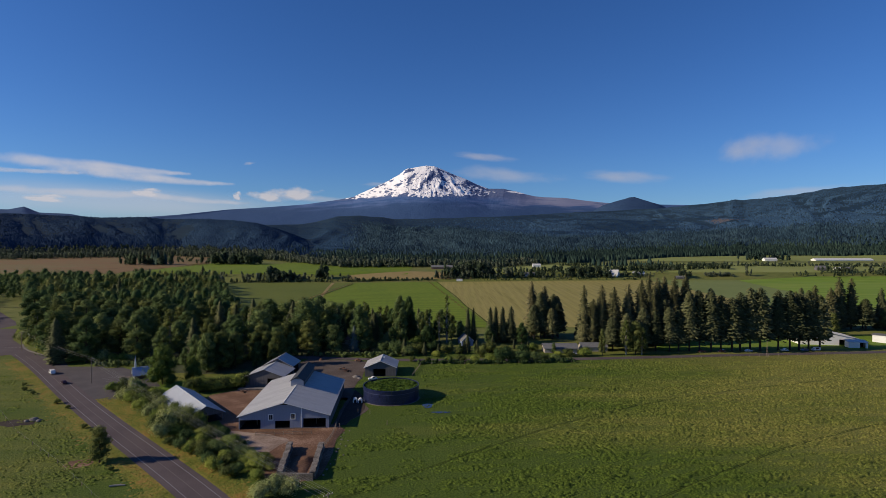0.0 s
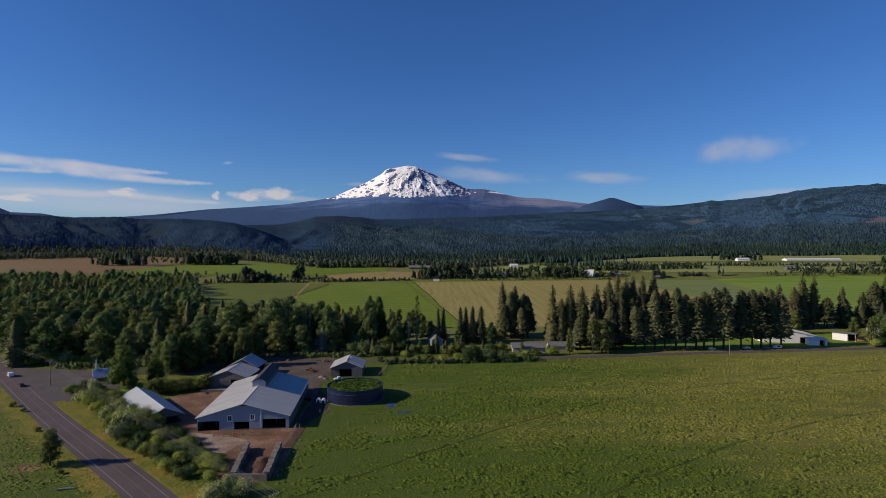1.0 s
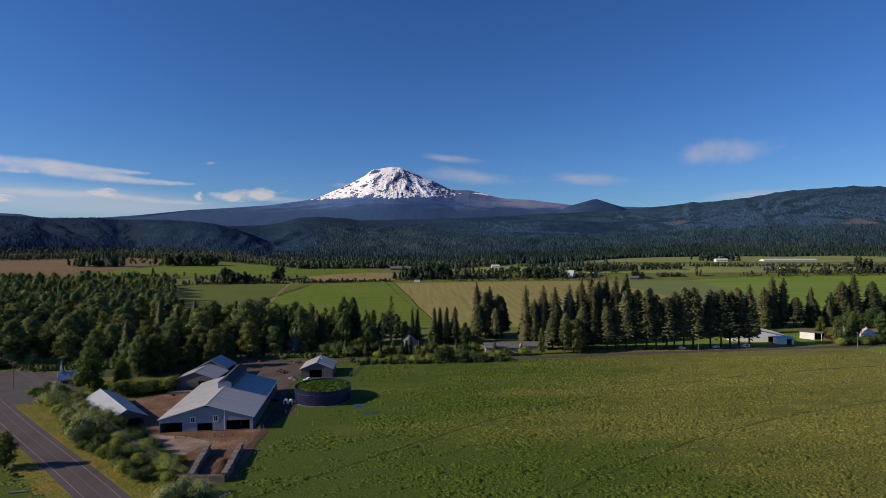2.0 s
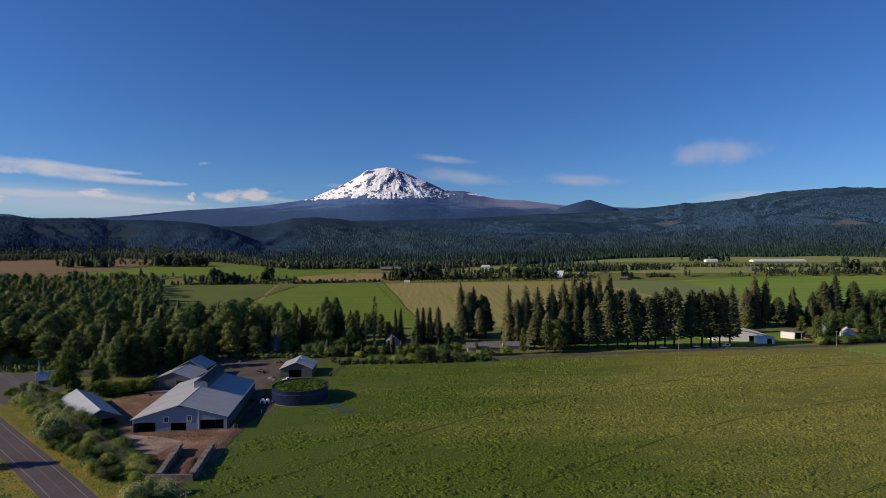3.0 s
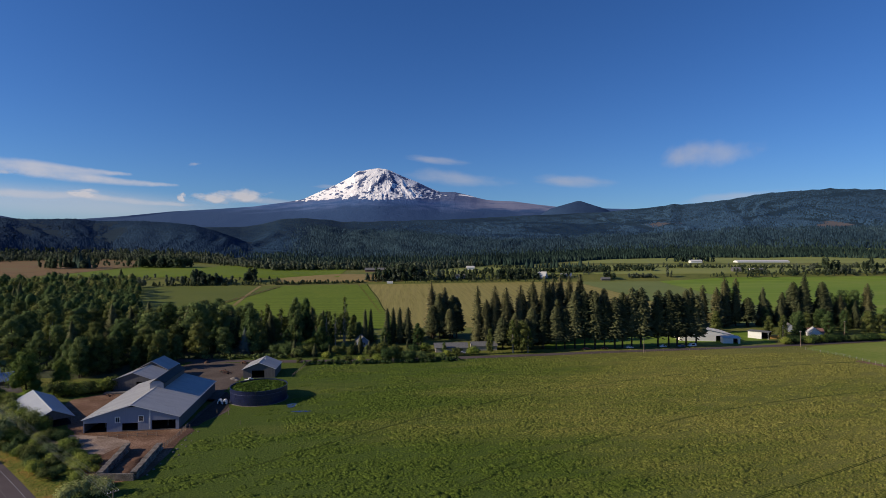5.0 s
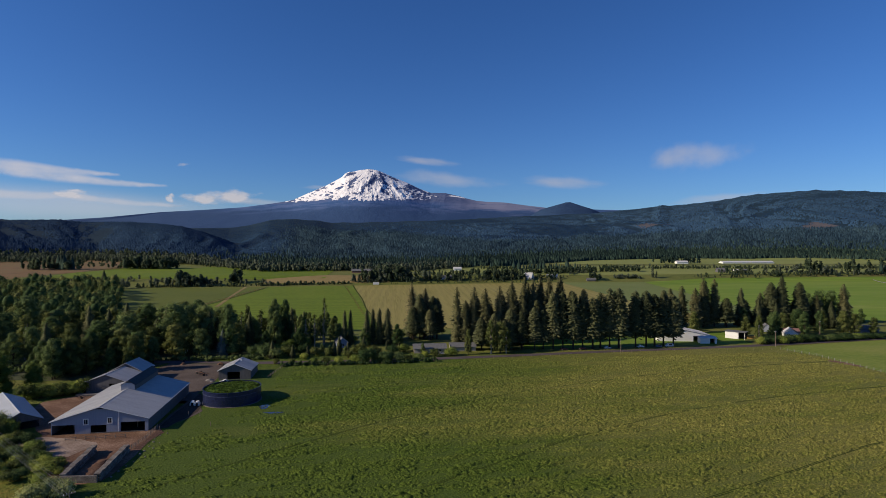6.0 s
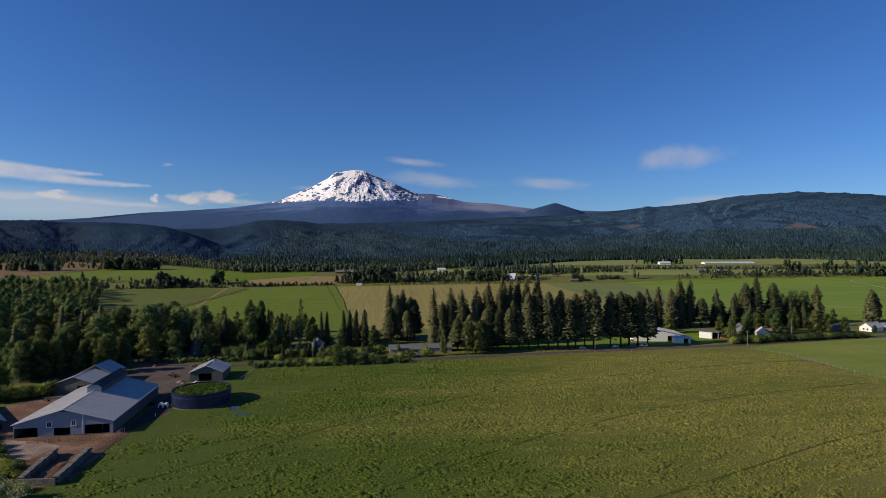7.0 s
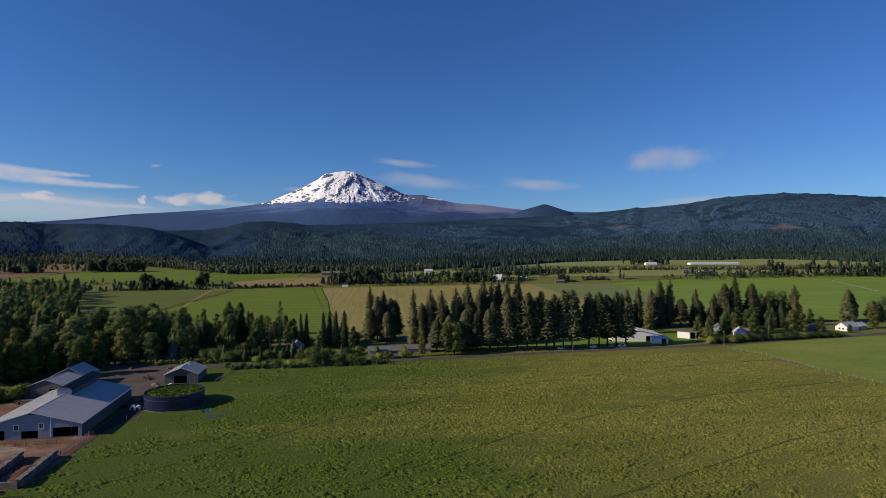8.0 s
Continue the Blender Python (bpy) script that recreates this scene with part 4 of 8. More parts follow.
def build_butte():
    verts, faces = [], []
    rings, seg = 14, 40
    az, d = radians(19.2), 3650.0
    cx, cy = HUB[0] + d * math.sin(az), HUB[1] + d * math.cos(az)
    for r in range(rings + 1):
        t = r / rings
        for s in range(seg):
            a = 2 * math.pi * s / seg
            rad = 560 * t ** 1.4 * (1 + 0.10 * math.sin(2 * a + 0.6))
            h = 340 - 0.31 * max(0.0, rad - 14) - 0.30 * max(0.0, rad - 180) + 4 * noise.noise((4 * t * math.cos(a), 4 * t * math.sin(a), 0.3))
            verts.append((cx + rad * math.cos(a), cy + rad * math.sin(a) * 0.8, h))
    for r in range(rings):
        for s in range(seg):
            faces.append((r * seg + s, r * seg + (s + 1) % seg, (r + 1) * seg + (s + 1) % seg, (r + 1) * seg + s)[::-1])
    # the forest's deep blue is distant haze put into the colour
    m = surface("haze-blue butte forest", [(0.020, 0.044, 0.100), (0.030, 0.062, 0.125)], scale=0.02, fine=6, bump=0.9, dist=10.0)
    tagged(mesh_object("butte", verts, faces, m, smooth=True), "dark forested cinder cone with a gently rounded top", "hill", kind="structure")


build_mountain()
build_butte()


def cloud_material(name, strength, edge, density, scale, seed, tint=(0.95, 0.92, 0.98), lumpy=1.6):
    """A soft cloud: noise-torn edges fading to clear sky."""
    m = bpy.data.materials.new(name)
    m.use_nodes = True
    n, l = m.node_tree.nodes, m.node_tree.links
    n.remove(n["Principled BSDF"])
    uv = n.new("ShaderNodeUVMap").outputs[0]
    mp = n.new("ShaderNodeMapping")
    mp.inputs["Location"].default_value, mp.inputs["Scale"].default_value = (seed, seed * 0.7, 0), scale
    l.new(uv, mp.inputs["Vector"])
    t = n.new("ShaderNodeTexNoise")
    t.inputs["Scale"].default_value, t.inputs["Detail"].default_value, t.inputs["Roughness"].default_value = 1.0, 5, 0.55
    l.new(mp.outputs[0], t.inputs["Vector"])
    c = n.new("ShaderNodeVectorMath")
    c.operation = 'SUBTRACT'
    c.inputs[1].default_value = (0.5, 0.5, 0)
    l.new(uv, c.inputs[0])
    ln = n.new("ShaderNodeVectorMath")
    ln.operation = 'LENGTH'
    l.new(c.outputs[0], ln.inputs[0])
    fall = n.new("ShaderNodeMapRange")
    fall.interpolation_type = 'SMOOTHSTEP'
    fall.inputs["From Min"].default_value, fall.inputs["From Max"].default_value = 0.5, 0.05
    fall.inputs["To Min"].default_value, fall.inputs["To Max"].default_value = 0.0, 1.0
    l.new(ln.outputs["Value"], fall.inputs["Value"])
    a = n.new("ShaderNodeMath")
    a.operation = 'MULTIPLY_ADD'
    l.new(t.outputs[0], a.inputs[0])
    a.inputs[1].default_value = lumpy
    l.new(fall.outputs[0], a.inputs[2])
    s = n.new("ShaderNodeMapRange")
    s.interpolation_type = 'SMOOTHSTEP'
    s.inputs["From Min"].default_value, s.inputs["From Max"].default_value = 0.75 + lumpy / 2 - edge, 0.75 + lumpy / 2 + edge
    s.inputs["To Max"].default_value = density
    l.new(a.outputs[0], s.inputs["Value"])
    k = n.new("ShaderNodeMath")
    k.operation = 'MULTIPLY'
    l.new(s.outputs[0], k.inputs[0])
    cut = n.new("ShaderNodeMapRange")
    cut.interpolation_type = 'SMOOTHSTEP'
    cut.inputs["From Min"].default_value, cut.inputs["From Max"].default_value = 0.5, 0.36
    l.new(ln.outputs["Value"], cut.inputs["Value"])
    l.new(cut.outputs[0], k.inputs[1])
    em = n.new("ShaderNodeEmission")
    em.inputs["Color"].default_value, em.inputs["Strength"].default_value = (*tint, 1), strength
    tr = n.new("ShaderNodeBsdfTransparent")
    mx = n.new("ShaderNodeMixShader")
    l.new(k.outputs[0], mx.inputs[0])
    l.new(tr.outputs[0], mx.inputs[1])
    l.new(em.outputs[0], mx.inputs[2])
    l.new(mx.outputs[0], n["Material Output"].inputs["Surface"])
    return m


def cloud(az, te, half_az, half_te, lean, label, material, dist=4800.0):
    """A cloud bank seen at an azimuth (degrees) and height (tangent); lean tips it, in tangent per degree."""
    ob_verts, faces, uvs = [], [], []
    nu, nv = 16, 6
    for j in range(nv + 1):
        for i in range(nu + 1):
            a = az + half_az * (2 * i / nu - 1)
            t = te + half_te * (2 * j / nv - 1) + lean * (a - az)
            ob_verts.append((HUB[0] + dist * math.sin(radians(a)), HUB[1] + dist * math.cos(radians(a)), HUB[2] + dist * t))
            uvs.append((i / nu, j / nv))
    for j in range(nv):
        for i in range(nu):
            k = j * (nu + 1) + i
            faces.append((k, k + 1, k + nu + 2, k + nu + 1))
    ob = mesh_object("cloud", ob_verts, faces, material)
    layer = ob.data.uv_layers.new(name="uv")
    for lp in ob.data.loops:
        layer.data[lp.index].uv = uvs[lp.vertex_index]
    return tagged(ob, label, "cloud", kind="structure")


def cloud_band(spine, label, material, dist=4700.0):
    """A long cloud along a spine of (azimuth, tangent, half width)."""
    nu, nv = 48, 6
    S = np.array(spine)
    at = np.linspace(0, len(S) - 1, nu + 1)
    a, t, w = (np.interp(at, np.arange(len(S)), S[:, c]) for c in range(3))
    verts, uvs, faces = [], [], []
    for j in range(nv + 1):
        for i in range(nu + 1):
            verts.append((HUB[0] + dist * math.sin(radians(a[i])), HUB[1] + dist * math.cos(radians(a[i])), HUB[2] + dist * (t[i] + w[i] * (2 * j / nv - 1))))
            k = 2 * i / nu - 1
            uvs.append((0.5 + 0.22 * k + 0.24 * k ** 5, j / nv))
    for j in range(nv):
        for i in range(nu):
            q = j * (nu + 1) + i
            faces.append((q, q + 1, q + nu + 2, q + nu + 1))
    ob = mesh_object("cloud", verts, faces, material)
    layer = ob.data.uv_layers.new(name="uv")
    for lp in ob.data.loops:
        layer.data[lp.index].uv = uvs[lp.vertex_index]
    return tagged(ob, label, "cloud", kind="structure")


streak = cloud_material("streak cloud", 0.60, 0.46, 0.82, (15, 1.1, 1), 3.0, lumpy=1.0)
wisp = cloud_material("wispy cloud", 0.58, 0.50, 0.55, (17, 1.3, 1), 4.4)
veil = cloud_material("thin veil cloud", 0.52, 0.6, 0.42, (4, 1.5, 1), 8.0)
haze_veil = cloud_material("low cloud and haze veil", 0.60, 0.7, 0.55, (4, 1.5, 1), 8.0, lumpy=0.6)
puff = cloud_material("small cumulus", 0.60, 0.26, 0.85, (3.4, 2.6, 1), 1.7, lumpy=2.6)
bank = cloud_material("bright cumulus", 0.57, 0.34, 0.90, (4.2, 2.2, 1), 2.6, lumpy=1.9)
lens_a = cloud_material("lens cloud", 0.50, 0.75, 0.55, (2.5, 1.6, 1), 5.0)
cloud_band([(-46, 0.1195, 0.017), (-37.3, 0.1165, 0.0175), (-33.5, 0.1140, 0.0175), (-30.5, 0.1120, 0.0165), (-27.3, 0.1095, 0.012), (-24.5, 0.1085, 0.007), (-22.5, 0.1085, 0.004)],
           "upper strand of a long white streak of cloud, thinning eastward", streak, 4700)
cloud_band([(-37, 0.1050, 0.008), (-32, 0.1045, 0.013), (-29, 0.1015, 0.0155), (-26.5, 0.0985, 0.0145), (-24, 0.0955, 0.011), (-21.2, 0.0945, 0.0075), (-18.3, 0.0950, 0.003)],
           "lower strand of the white streak, tapering to a point eastward", streak, 4703)
cloud_band([(-46, 0.101, 0.006), (-38, 0.1000, 0.006), (-33.5, 0.1005, 0.006), (-31, 0.1020, 0.004)], "thin torn wisp beneath the streak cloud", wisp, 4706)
# broad self-lit sheet that adds the haze glow above the western horizon
cloud(-29.5, 0.0600, 26.0, 0.042, -0.0004, "low cloud veil widened into glowing horizon haze", haze_veil, 4720)
cloud_band([(-46, 0.0745, 0.010), (-36, 0.0735, 0.011), (-31, 0.0715, 0.010), (-27, 0.0735, 0.011), (-23.9, 0.0665, 0.009), (-19.3, 0.0635, 0.006), (-16, 0.062, 0.004)],
           "low pale band of cloud near the horizon", wisp, 4722)
cloud(-34.4, 0.0615, 4.0, 0.010, 0.0, "small flat white cumulus above the ridge", puff, 4650)
cloud(-27.0, 0.0755, 3.2, 0.012, 0.0, "small rounded white cumulus", puff, 4655)
cloud(-19.4, 0.0745, 1.0, 0.013, 0.0, "tiny upright tuft of cloud", puff, 4655)
cloud(-16.6, 0.0755, 3.3, 0.0175, 0.0, "small white cumulus over the mountain's shoulder", bank, 4655)
cloud(-13.9, 0.0810, 4.4, 0.0220, 0.0008, "rounded white cumulus over the mountain's shoulder", bank, 4650)
cloud(-12.5, 0.0730, 8.0, 0.010, -0.0004, "pale veil beneath the cumulus", veil, 4760)
cloud(-18.4, 0.130, 0.8, 0.0045, 0.0030, "tiny faint cloud wisp", veil, 4700)
cloud(4.9, 0.1485, 4.2, 0.011, -0.0016, "thin lens of cloud above the summit", lens_a, 4790)
cloud(6.2, 0.1175, 8.0, 0.022, -0.0014, "pale veil trailing behind the mountain", veil, 4800)
cloud(-5.5, 0.1, 3.5, 0.006, 0.0, "faint cloud behind the mountain's flank", veil, 4800)
cloud(18.6, 0.1080, 5.2, 0.017, -0.0012, "soft pale lens-shaped cloud", lens_a, 4790)
cloud(28.8, 0.1445, 2.7, 0.030, 0.0042, "soft bright lens-shaped cloud", lens_a, 4790)
cloud(31.4, 0.1440, 4.8, 0.034, 0.0010, "thin veil beside the lens cloud", veil, 4795)
cloud(32.5, 0.0735, 7.0, 0.013, 0.0013, "faint veil over the eastern crest", veil, 4790)

# ---- forests ----


def cones(name, xy, heights, radius, material, label, sides=5, seed=1, category="forest", slim=False, rise=1.0, lay=0.0):
    """Many small trees joined into one mesh: each a leaning tiered spike."""
    rng = np.random.default_rng(seed)
    n = len(xy)
    z = ground_z(xy[:, 0], xy[:, 1])
    gx = (ground_z(xy[:, 0] + 14, xy[:, 1]) - ground_z(xy[:, 0] - 14, xy[:, 1])) / 28 * lay
    gy = (ground_z(xy[:, 0], xy[:, 1] + 14) - ground_z(xy[:, 0], xy[:, 1] - 14)) / 28 * lay
    rows = [(0.04, 0.9), (0.45, 0.75), (1.0, 0.03)]
    if slim:
        rows = [(0.0, 1.0), (1.0, 0.05)]
    k = len(rows)
    V = np.zeros((n, k, sides, 3))
    N = np.zeros((n, k, sides, 3))
    base = rng.random(n) * 6.28
    for r, (h, w) in enumerate(rows):
        for s in range(sides):
            a = base + 2 * math.pi * s / sides + 0.5 * r
            rr = radius * heights * w * (0.7 + 0.6 * rng.random(n))
            V[:, r, s, 0] = xy[:, 0] + rr * np.cos(a)
            V[:, r, s, 1] = xy[:, 1] + rr * np.sin(a)
            N[:, r, s] = np.stack([np.cos(a), np.sin(a), np.full(n, rise + 0.4 * h - 0.3 * (h < 0.1))], 1) + rng.normal(0, 0.16, (n, 1)) * np.array([1, 0.4, 0.6]) - np.stack([gx, gy, np.zeros(n)], 1)
            V[:, r, s, 2] = z - 0.4 + heights * h * (1 + (0.12 * (rng.random(n) - 0.5) if r < k - 1 else 0))
    per = k * sides
    if slim:
        V = np.concatenate([V[:, 0], V[:, 1, :1]], 1)
        N = np.concatenate([N[:, 0], N[:, 1, :1]], 1)
        per = sides + 1
    verts = V.reshape(-1, 3)
    quad = []
    if slim:
        for s in range(sides):
            quad.append((s, (s + 1) % sides, sides))
    for r in range(0 if slim else k - 1):
        for s in range(sides):
            quad.append((r * sides + s, r * sides + (s + 1) % sides, (r + 1) * sides + (s + 1) % sides, (r + 1) * sides + s))
    F = (np.arange(n)[:, None, None] * per + np.array(quad)[None]).reshape(-1, 3 if slim else 4)
    me = bpy.data.meshes.new(name)
    me.vertices.add(len(verts))
    me.vertices.foreach_set("co", verts.ravel())
    me.loops.add(F.size)
    me.loops.foreach_set("vertex_index", F.ravel().astype(np.int32))
    me.polygons.add(len(F))
    me.polygons.foreach_set("loop_start", np.arange(0, F.size, F.shape[1], dtype=np.int32))
    me.polygons.foreach_set("use_smooth", np.ones(len(F), dtype=bool))
    me.update(calc_edges=True)
    me.materials.append(material)
    N = N.reshape(-1, 3)
    me.normals_split_custom_set_from_vertices(N / np.linalg.norm(N, axis=1, keepdims=True))
    ob = new(name, me)
    return tagged(ob, label, category, kind="stuff")


def leafy(name, xy, heights, radius, material, label, seed=1, category="hedgerow", quads=60, leaf=0.085):
    """Far broadleaf trees joined into one mesh: uneven heaps of leaf clumps round dark hearts, each tree with its own outline."""
    rng = np.random.default_rng(seed)
    n, lobes = len(xy), 4
    z = ground_z(xy[:, 0], xy[:, 1])
    wide = radius * heights * rng.uniform(0.75, 1.3, n)
    lift = np.linspace(0.30, 0.80, lobes)[None, :] + rng.uniform(-0.08, 0.08, (n, lobes))
    turn = rng.random((n, lobes)) * 6.283
    off = wide[:, None] * rng.uniform(0.15, 0.75, (n, lobes)) * (1.15 - lift)
    C = np.stack([xy[:, :1] + off * np.cos(turn), xy[:, 1:] + off * np.sin(turn), z[:, None] + heights[:, None] * lift], 2)
    R = np.stack([wide[:, None] * rng.uniform(0.5, 0.8, (n, lobes))] * 2 + [heights[:, None] * rng.uniform(0.17, 0.28, (n, lobes))], 2)
    # leaf clumps
    k = max(4, quads // lobes)
    d = rng.normal(0, 1, (n, lobes, k, 3))
    d[..., 2] = d[..., 2] + 0.25
    d /= np.linalg.norm(d, axis=3, keepdims=True)
    P = C[:, :, None] + d * R[:, :, None] * rng.uniform(0.72, 1.16, (n, lobes, k, 1))
    P[..., 2] = np.maximum(P[..., 2], z[:, None, None] + 0.3)
    face = d + rng.normal(0, 0.45, d.shape)
    face /= np.linalg.norm(face, axis=3, keepdims=True)
    s1 = np.cross(face, rng.normal(0, 1, d.shape))
    s1 /= np.linalg.norm(s1, axis=3, keepdims=True)
    s2 = np.cross(face, s1)
    size = leaf * np.maximum(heights, 5)[:, None, None, None] * rng.uniform(0.6, 1.4, (n, lobes, k, 1))
    V = np.stack([P - s1 * size, P - s2 * size * 0.75 - face * size * 0.3, P + s1 * size, P + s2 * size * 0.75 - face * size * 0.3], 3)
    soft = d + 0.3 * rng.normal(0, 1, d.shape) + np.array([0, 0, 0.15])
    N = np.repeat(soft[:, :, :, None, :], 4, 3)
    leaves = V.reshape(-1, 3)
    F = np.arange(len(leaves)).reshape(-1, 4)
    # hearts
    ring = [(-0.75, 0.35), (0.1, 0.75), (0.8, 0.12)]
    H = np.zeros((n, lobes, 3, 4, 3))
    HN = np.zeros_like(H)
    for r, (h, w) in enumerate(ring):
        for q in range(4):
            a = 1.5708 * q + 0.5 * r
            H[:, :, r, q] = C + R * np.array([w * math.cos(a), w * math.sin(a), h])
            HN[:, :, r, q] = (math.cos(a), math.sin(a), h)
    quad = np.array([(r * 4 + q, r * 4 + (q + 1) % 4, (r + 1) * 4 + (q + 1) % 4, (r + 1) * 4 + q) for r in range(2) for q in range(4)])
    HF = (len(leaves) + np.arange(n * lobes)[:, None, None] * 12 + quad[None]).reshape(-1, 4)
    verts, F = np.concatenate([leaves, H.reshape(-1, 3)]), np.concatenate([F, HF])
    N = np.concatenate([N.reshape(-1, 3), HN.reshape(-1, 3)])
    me = bpy.data.meshes.new(name)
    me.vertices.add(len(verts))
    me.vertices.foreach_set("co", verts.ravel())
    me.loops.add(F.size)
    me.loops.foreach_set("vertex_index", F.ravel().astype(np.int32))
    me.polygons.add(len(F))
    me.polygons.foreach_set("loop_start", np.arange(0, F.size, 4, dtype=np.int32))
    me.polygons.foreach_set("use_smooth", np.ones(len(F), dtype=bool))
    me.update(calc_edges=True)
    me.materials.append(material)
    me.normals_split_custom_set_from_vertices(N / np.linalg.norm(N, axis=1, keepdims=True))
    return tagged(new(name, me), label, category, kind="stuff")


def scatter_hills(n, u0, u1, seed, az0=-46, az1=54, power=1.0, gap=0.45):
    rng = np.random.default_rng(seed)
    az = rng.uniform(az0, az1, n)
    d0, d1 = np.interp(az, AZ_FOOT, NEAR_D), np.interp(az, AZ_D, FAR_D)
    u = u0 + (u1 - u0) * rng.random(n) ** power
    d = d0 + (d1 - d0) * u
    x, y = HUB[0] + d * np.sin(np.radians(az)), HUB[1] + d * np.cos(np.radians(az))
    el = (ground_z(x, y) - HUB[2]) / d
    bad = ((np.abs(az - 41.0) < 1.6) & (np.abs(el - 0.0275) < 0.0022)) | ((np.abs(az - 27.1) < 1.1) & (np.abs(el - 0.0325) < 0.0016))
    patchy = np.sin(x * 0.011 + y * 0.004) * np.sin(y * 0.013 - x * 0.003) + 0.5 * np.sin(x * 0.031) * np.sin(y * 0.027)
    ok = ~bad & (patchy > -gap - 0.6 * rng.random(n))
    return np.stack([x, y], 1)[ok], u[ok], rng


xy, u, rng = scatter_hills(15000, -0.03, 0.20, 11, gap=1.2)
tall = rng.uniform(8, 19, len(xy)) * rng.uniform(0.7, 1.1, len(xy)) * (1 - 1.6 * np.clip(u, 0, 0.2))
wild = xy[:, 0] + rng.normal(0, 0.03, len(xy)) * xy[:, 1] < -0.20 * xy[:, 1]
cones("forest", xy[~wild], tall[~wild], 0.21, M["far_fir"], "dense dark conifer forest along the valley edge")
pale = wild & (u < 0.035)
wild &= ~pale
cones("forest", xy[wild], tall[wild] * 0.62, 0.30, M["hill_dark_haze"], "mixed forest below the western ridge, coloured dark and haze-blue", lay=2.5)
leafy("forest", xy[pale], tall[pale] * 0.75, 0.40, M["far_pale"], "pale willows and cottonwoods below the western ridge", 17, "forest", 18, 0.13)
xy, u, rng = scatter_hills(5500, -0.05, 0.06, 15, az0=12, gap=2.0)
cones("forest", xy, rng.uniform(8, 17, len(xy)), 0.22, M["far_fir"], "solid dark edge of the conifer forest")
xy, u, rng = scatter_hills(140000, 0.10, 0.985, 12, gap=1.4, power=0.9)
lean = xy[:, 0] / xy[:, 1]
near = (u < np.interp(lean, [-0.12, 0.05, 0.25], [0.85, 0.70, 0.40]) + rng.normal(0, 0.03, len(u))) & (lean > -0.12 + rng.normal(0, 0.02, len(u)))
tall = rng.uniform(0.62, 1.25, len(xy)) * np.interp(u, [0.1, 0.35, 0.7, 1], [9.5, 7.5, 5.6, 3.6])
cones("forest", xy[near], tall[near] * 1.25, 0.30, M["mid_fir_haze"], "dark conifer forest on the lower slopes", sides=4, slim=True, rise=1.8, lay=2.0)
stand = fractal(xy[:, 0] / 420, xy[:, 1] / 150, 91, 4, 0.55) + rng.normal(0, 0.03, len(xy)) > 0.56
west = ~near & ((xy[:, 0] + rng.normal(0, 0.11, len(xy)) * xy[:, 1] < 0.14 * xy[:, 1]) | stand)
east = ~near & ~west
cones("forest", xy[east], tall[east] * 0.8, 0.62, M["hill_fir_haze"], "closed conifer forest covering the eastern hills", sides=4, slim=True, rise=3.2, lay=4.0)
cones("forest", xy[west], tall[west] * 0.48, 0.95, M["hill_dark_haze"], "closed conifer forest in painted hazy navy, on western hills and in stands", sides=4, slim=True, rise=3.2, lay=4.0)
xy, u, rng = scatter_hills(2200, -0.045, 0.06, 13, az1=10, gap=0.7)
leafy("forest", xy, rng.uniform(5, 13, len(xy)), 0.32, M["far_leaf"], "broadleaf trees along the forest edge", 13, "forest", 20, 0.12)
xy, u, rng = scatter_hills(1700, -0.060, 0.025, 14, az1=9, gap=0.4)
leafy("forest", xy, rng.uniform(6, 13.5, len(xy)), 0.36, M["far_pale"], "pale grey-green willows along the forest edge", 14, "forest", 20, 0.12)


def hedgerow(path, n, spread, h0, h1, seed, label, material, r=0.36, round_top=True):
    rng = np.random.default_rng(seed)
    P = np.array(path, float)
    seg = np.hypot(*np.diff(P, axis=0).T)
    s = rng.random(n) * seg.sum()
    c = np.concatenate([[0], np.cumsum(seg)])
    xy = np.stack([np.interp(s, c, P[:, 0]), np.interp(s, c, P[:, 1])], 1) + rng.normal(0, spread, (n, 2))
    high = rng.uniform(h0, h1, n)
    if not round_top:
        return cones("hedgerow", xy, high, r, material, label, 5, seed, "hedgerow")
    return leafy("hedgerow", xy, high, r, material, label, seed, "hedgerow", 24 if h1 < 7 else 56)


hedgerow([(-300, 833), (-150, 838), (-60, 850), (0, 856)], 110, 3.0, 2.5, 7, 21, "hedgerow of low shrubs at the meadow's end", M["far_leaf"])
hedgerow([(-252, 850), (-218, 848)], 18, 5.0, 10, 22, 22, "clump of tall dark trees behind the meadow", M["far_leaf"], 0.36)
hedgerow([(-178, 868), (-164, 868)], 9, 3.0, 12, 22, 37, "two tall dark trees at the meadow's corner", M["far_leaf"], 0.36)
hedgerow([(-290, 846), (-180, 850)], 34, 5.0, 6, 13, 38, "grey-green shrubs between the dark trees", M["far_pale"], 0.4)
hedgerow([(10, 868), (120, 872), (240, 876), (330, 882)], 200, 5.0, 3, 10, 23, "thick hedgerow among far farmsteads", M["far_leaf"])
hedgerow([(10, 872), (60, 880), (130, 876)], 34, 6.0, 8, 19, 24, "grey-green cottonwoods behind the hay field", M["far_pale"], 0.34)
hedgerow([(18, 880), (95, 882)], 40, 8.0, 9, 23, 42, "tall dark clump of trees behind the hay field", M["far_leaf"], 0.30)
hedgerow([(120, 900), (260, 930), (420, 950)], 260, 9.0, 3, 10, 25, "scattered trees round far farm buildings", M["far_leaf"])
hedgerow([(330, 930), (430, 960), (520, 980)], 110, 9.0, 4, 12, 26, "dark windbreak of trees beyond the barn", M["far_leaf"], 0.34)
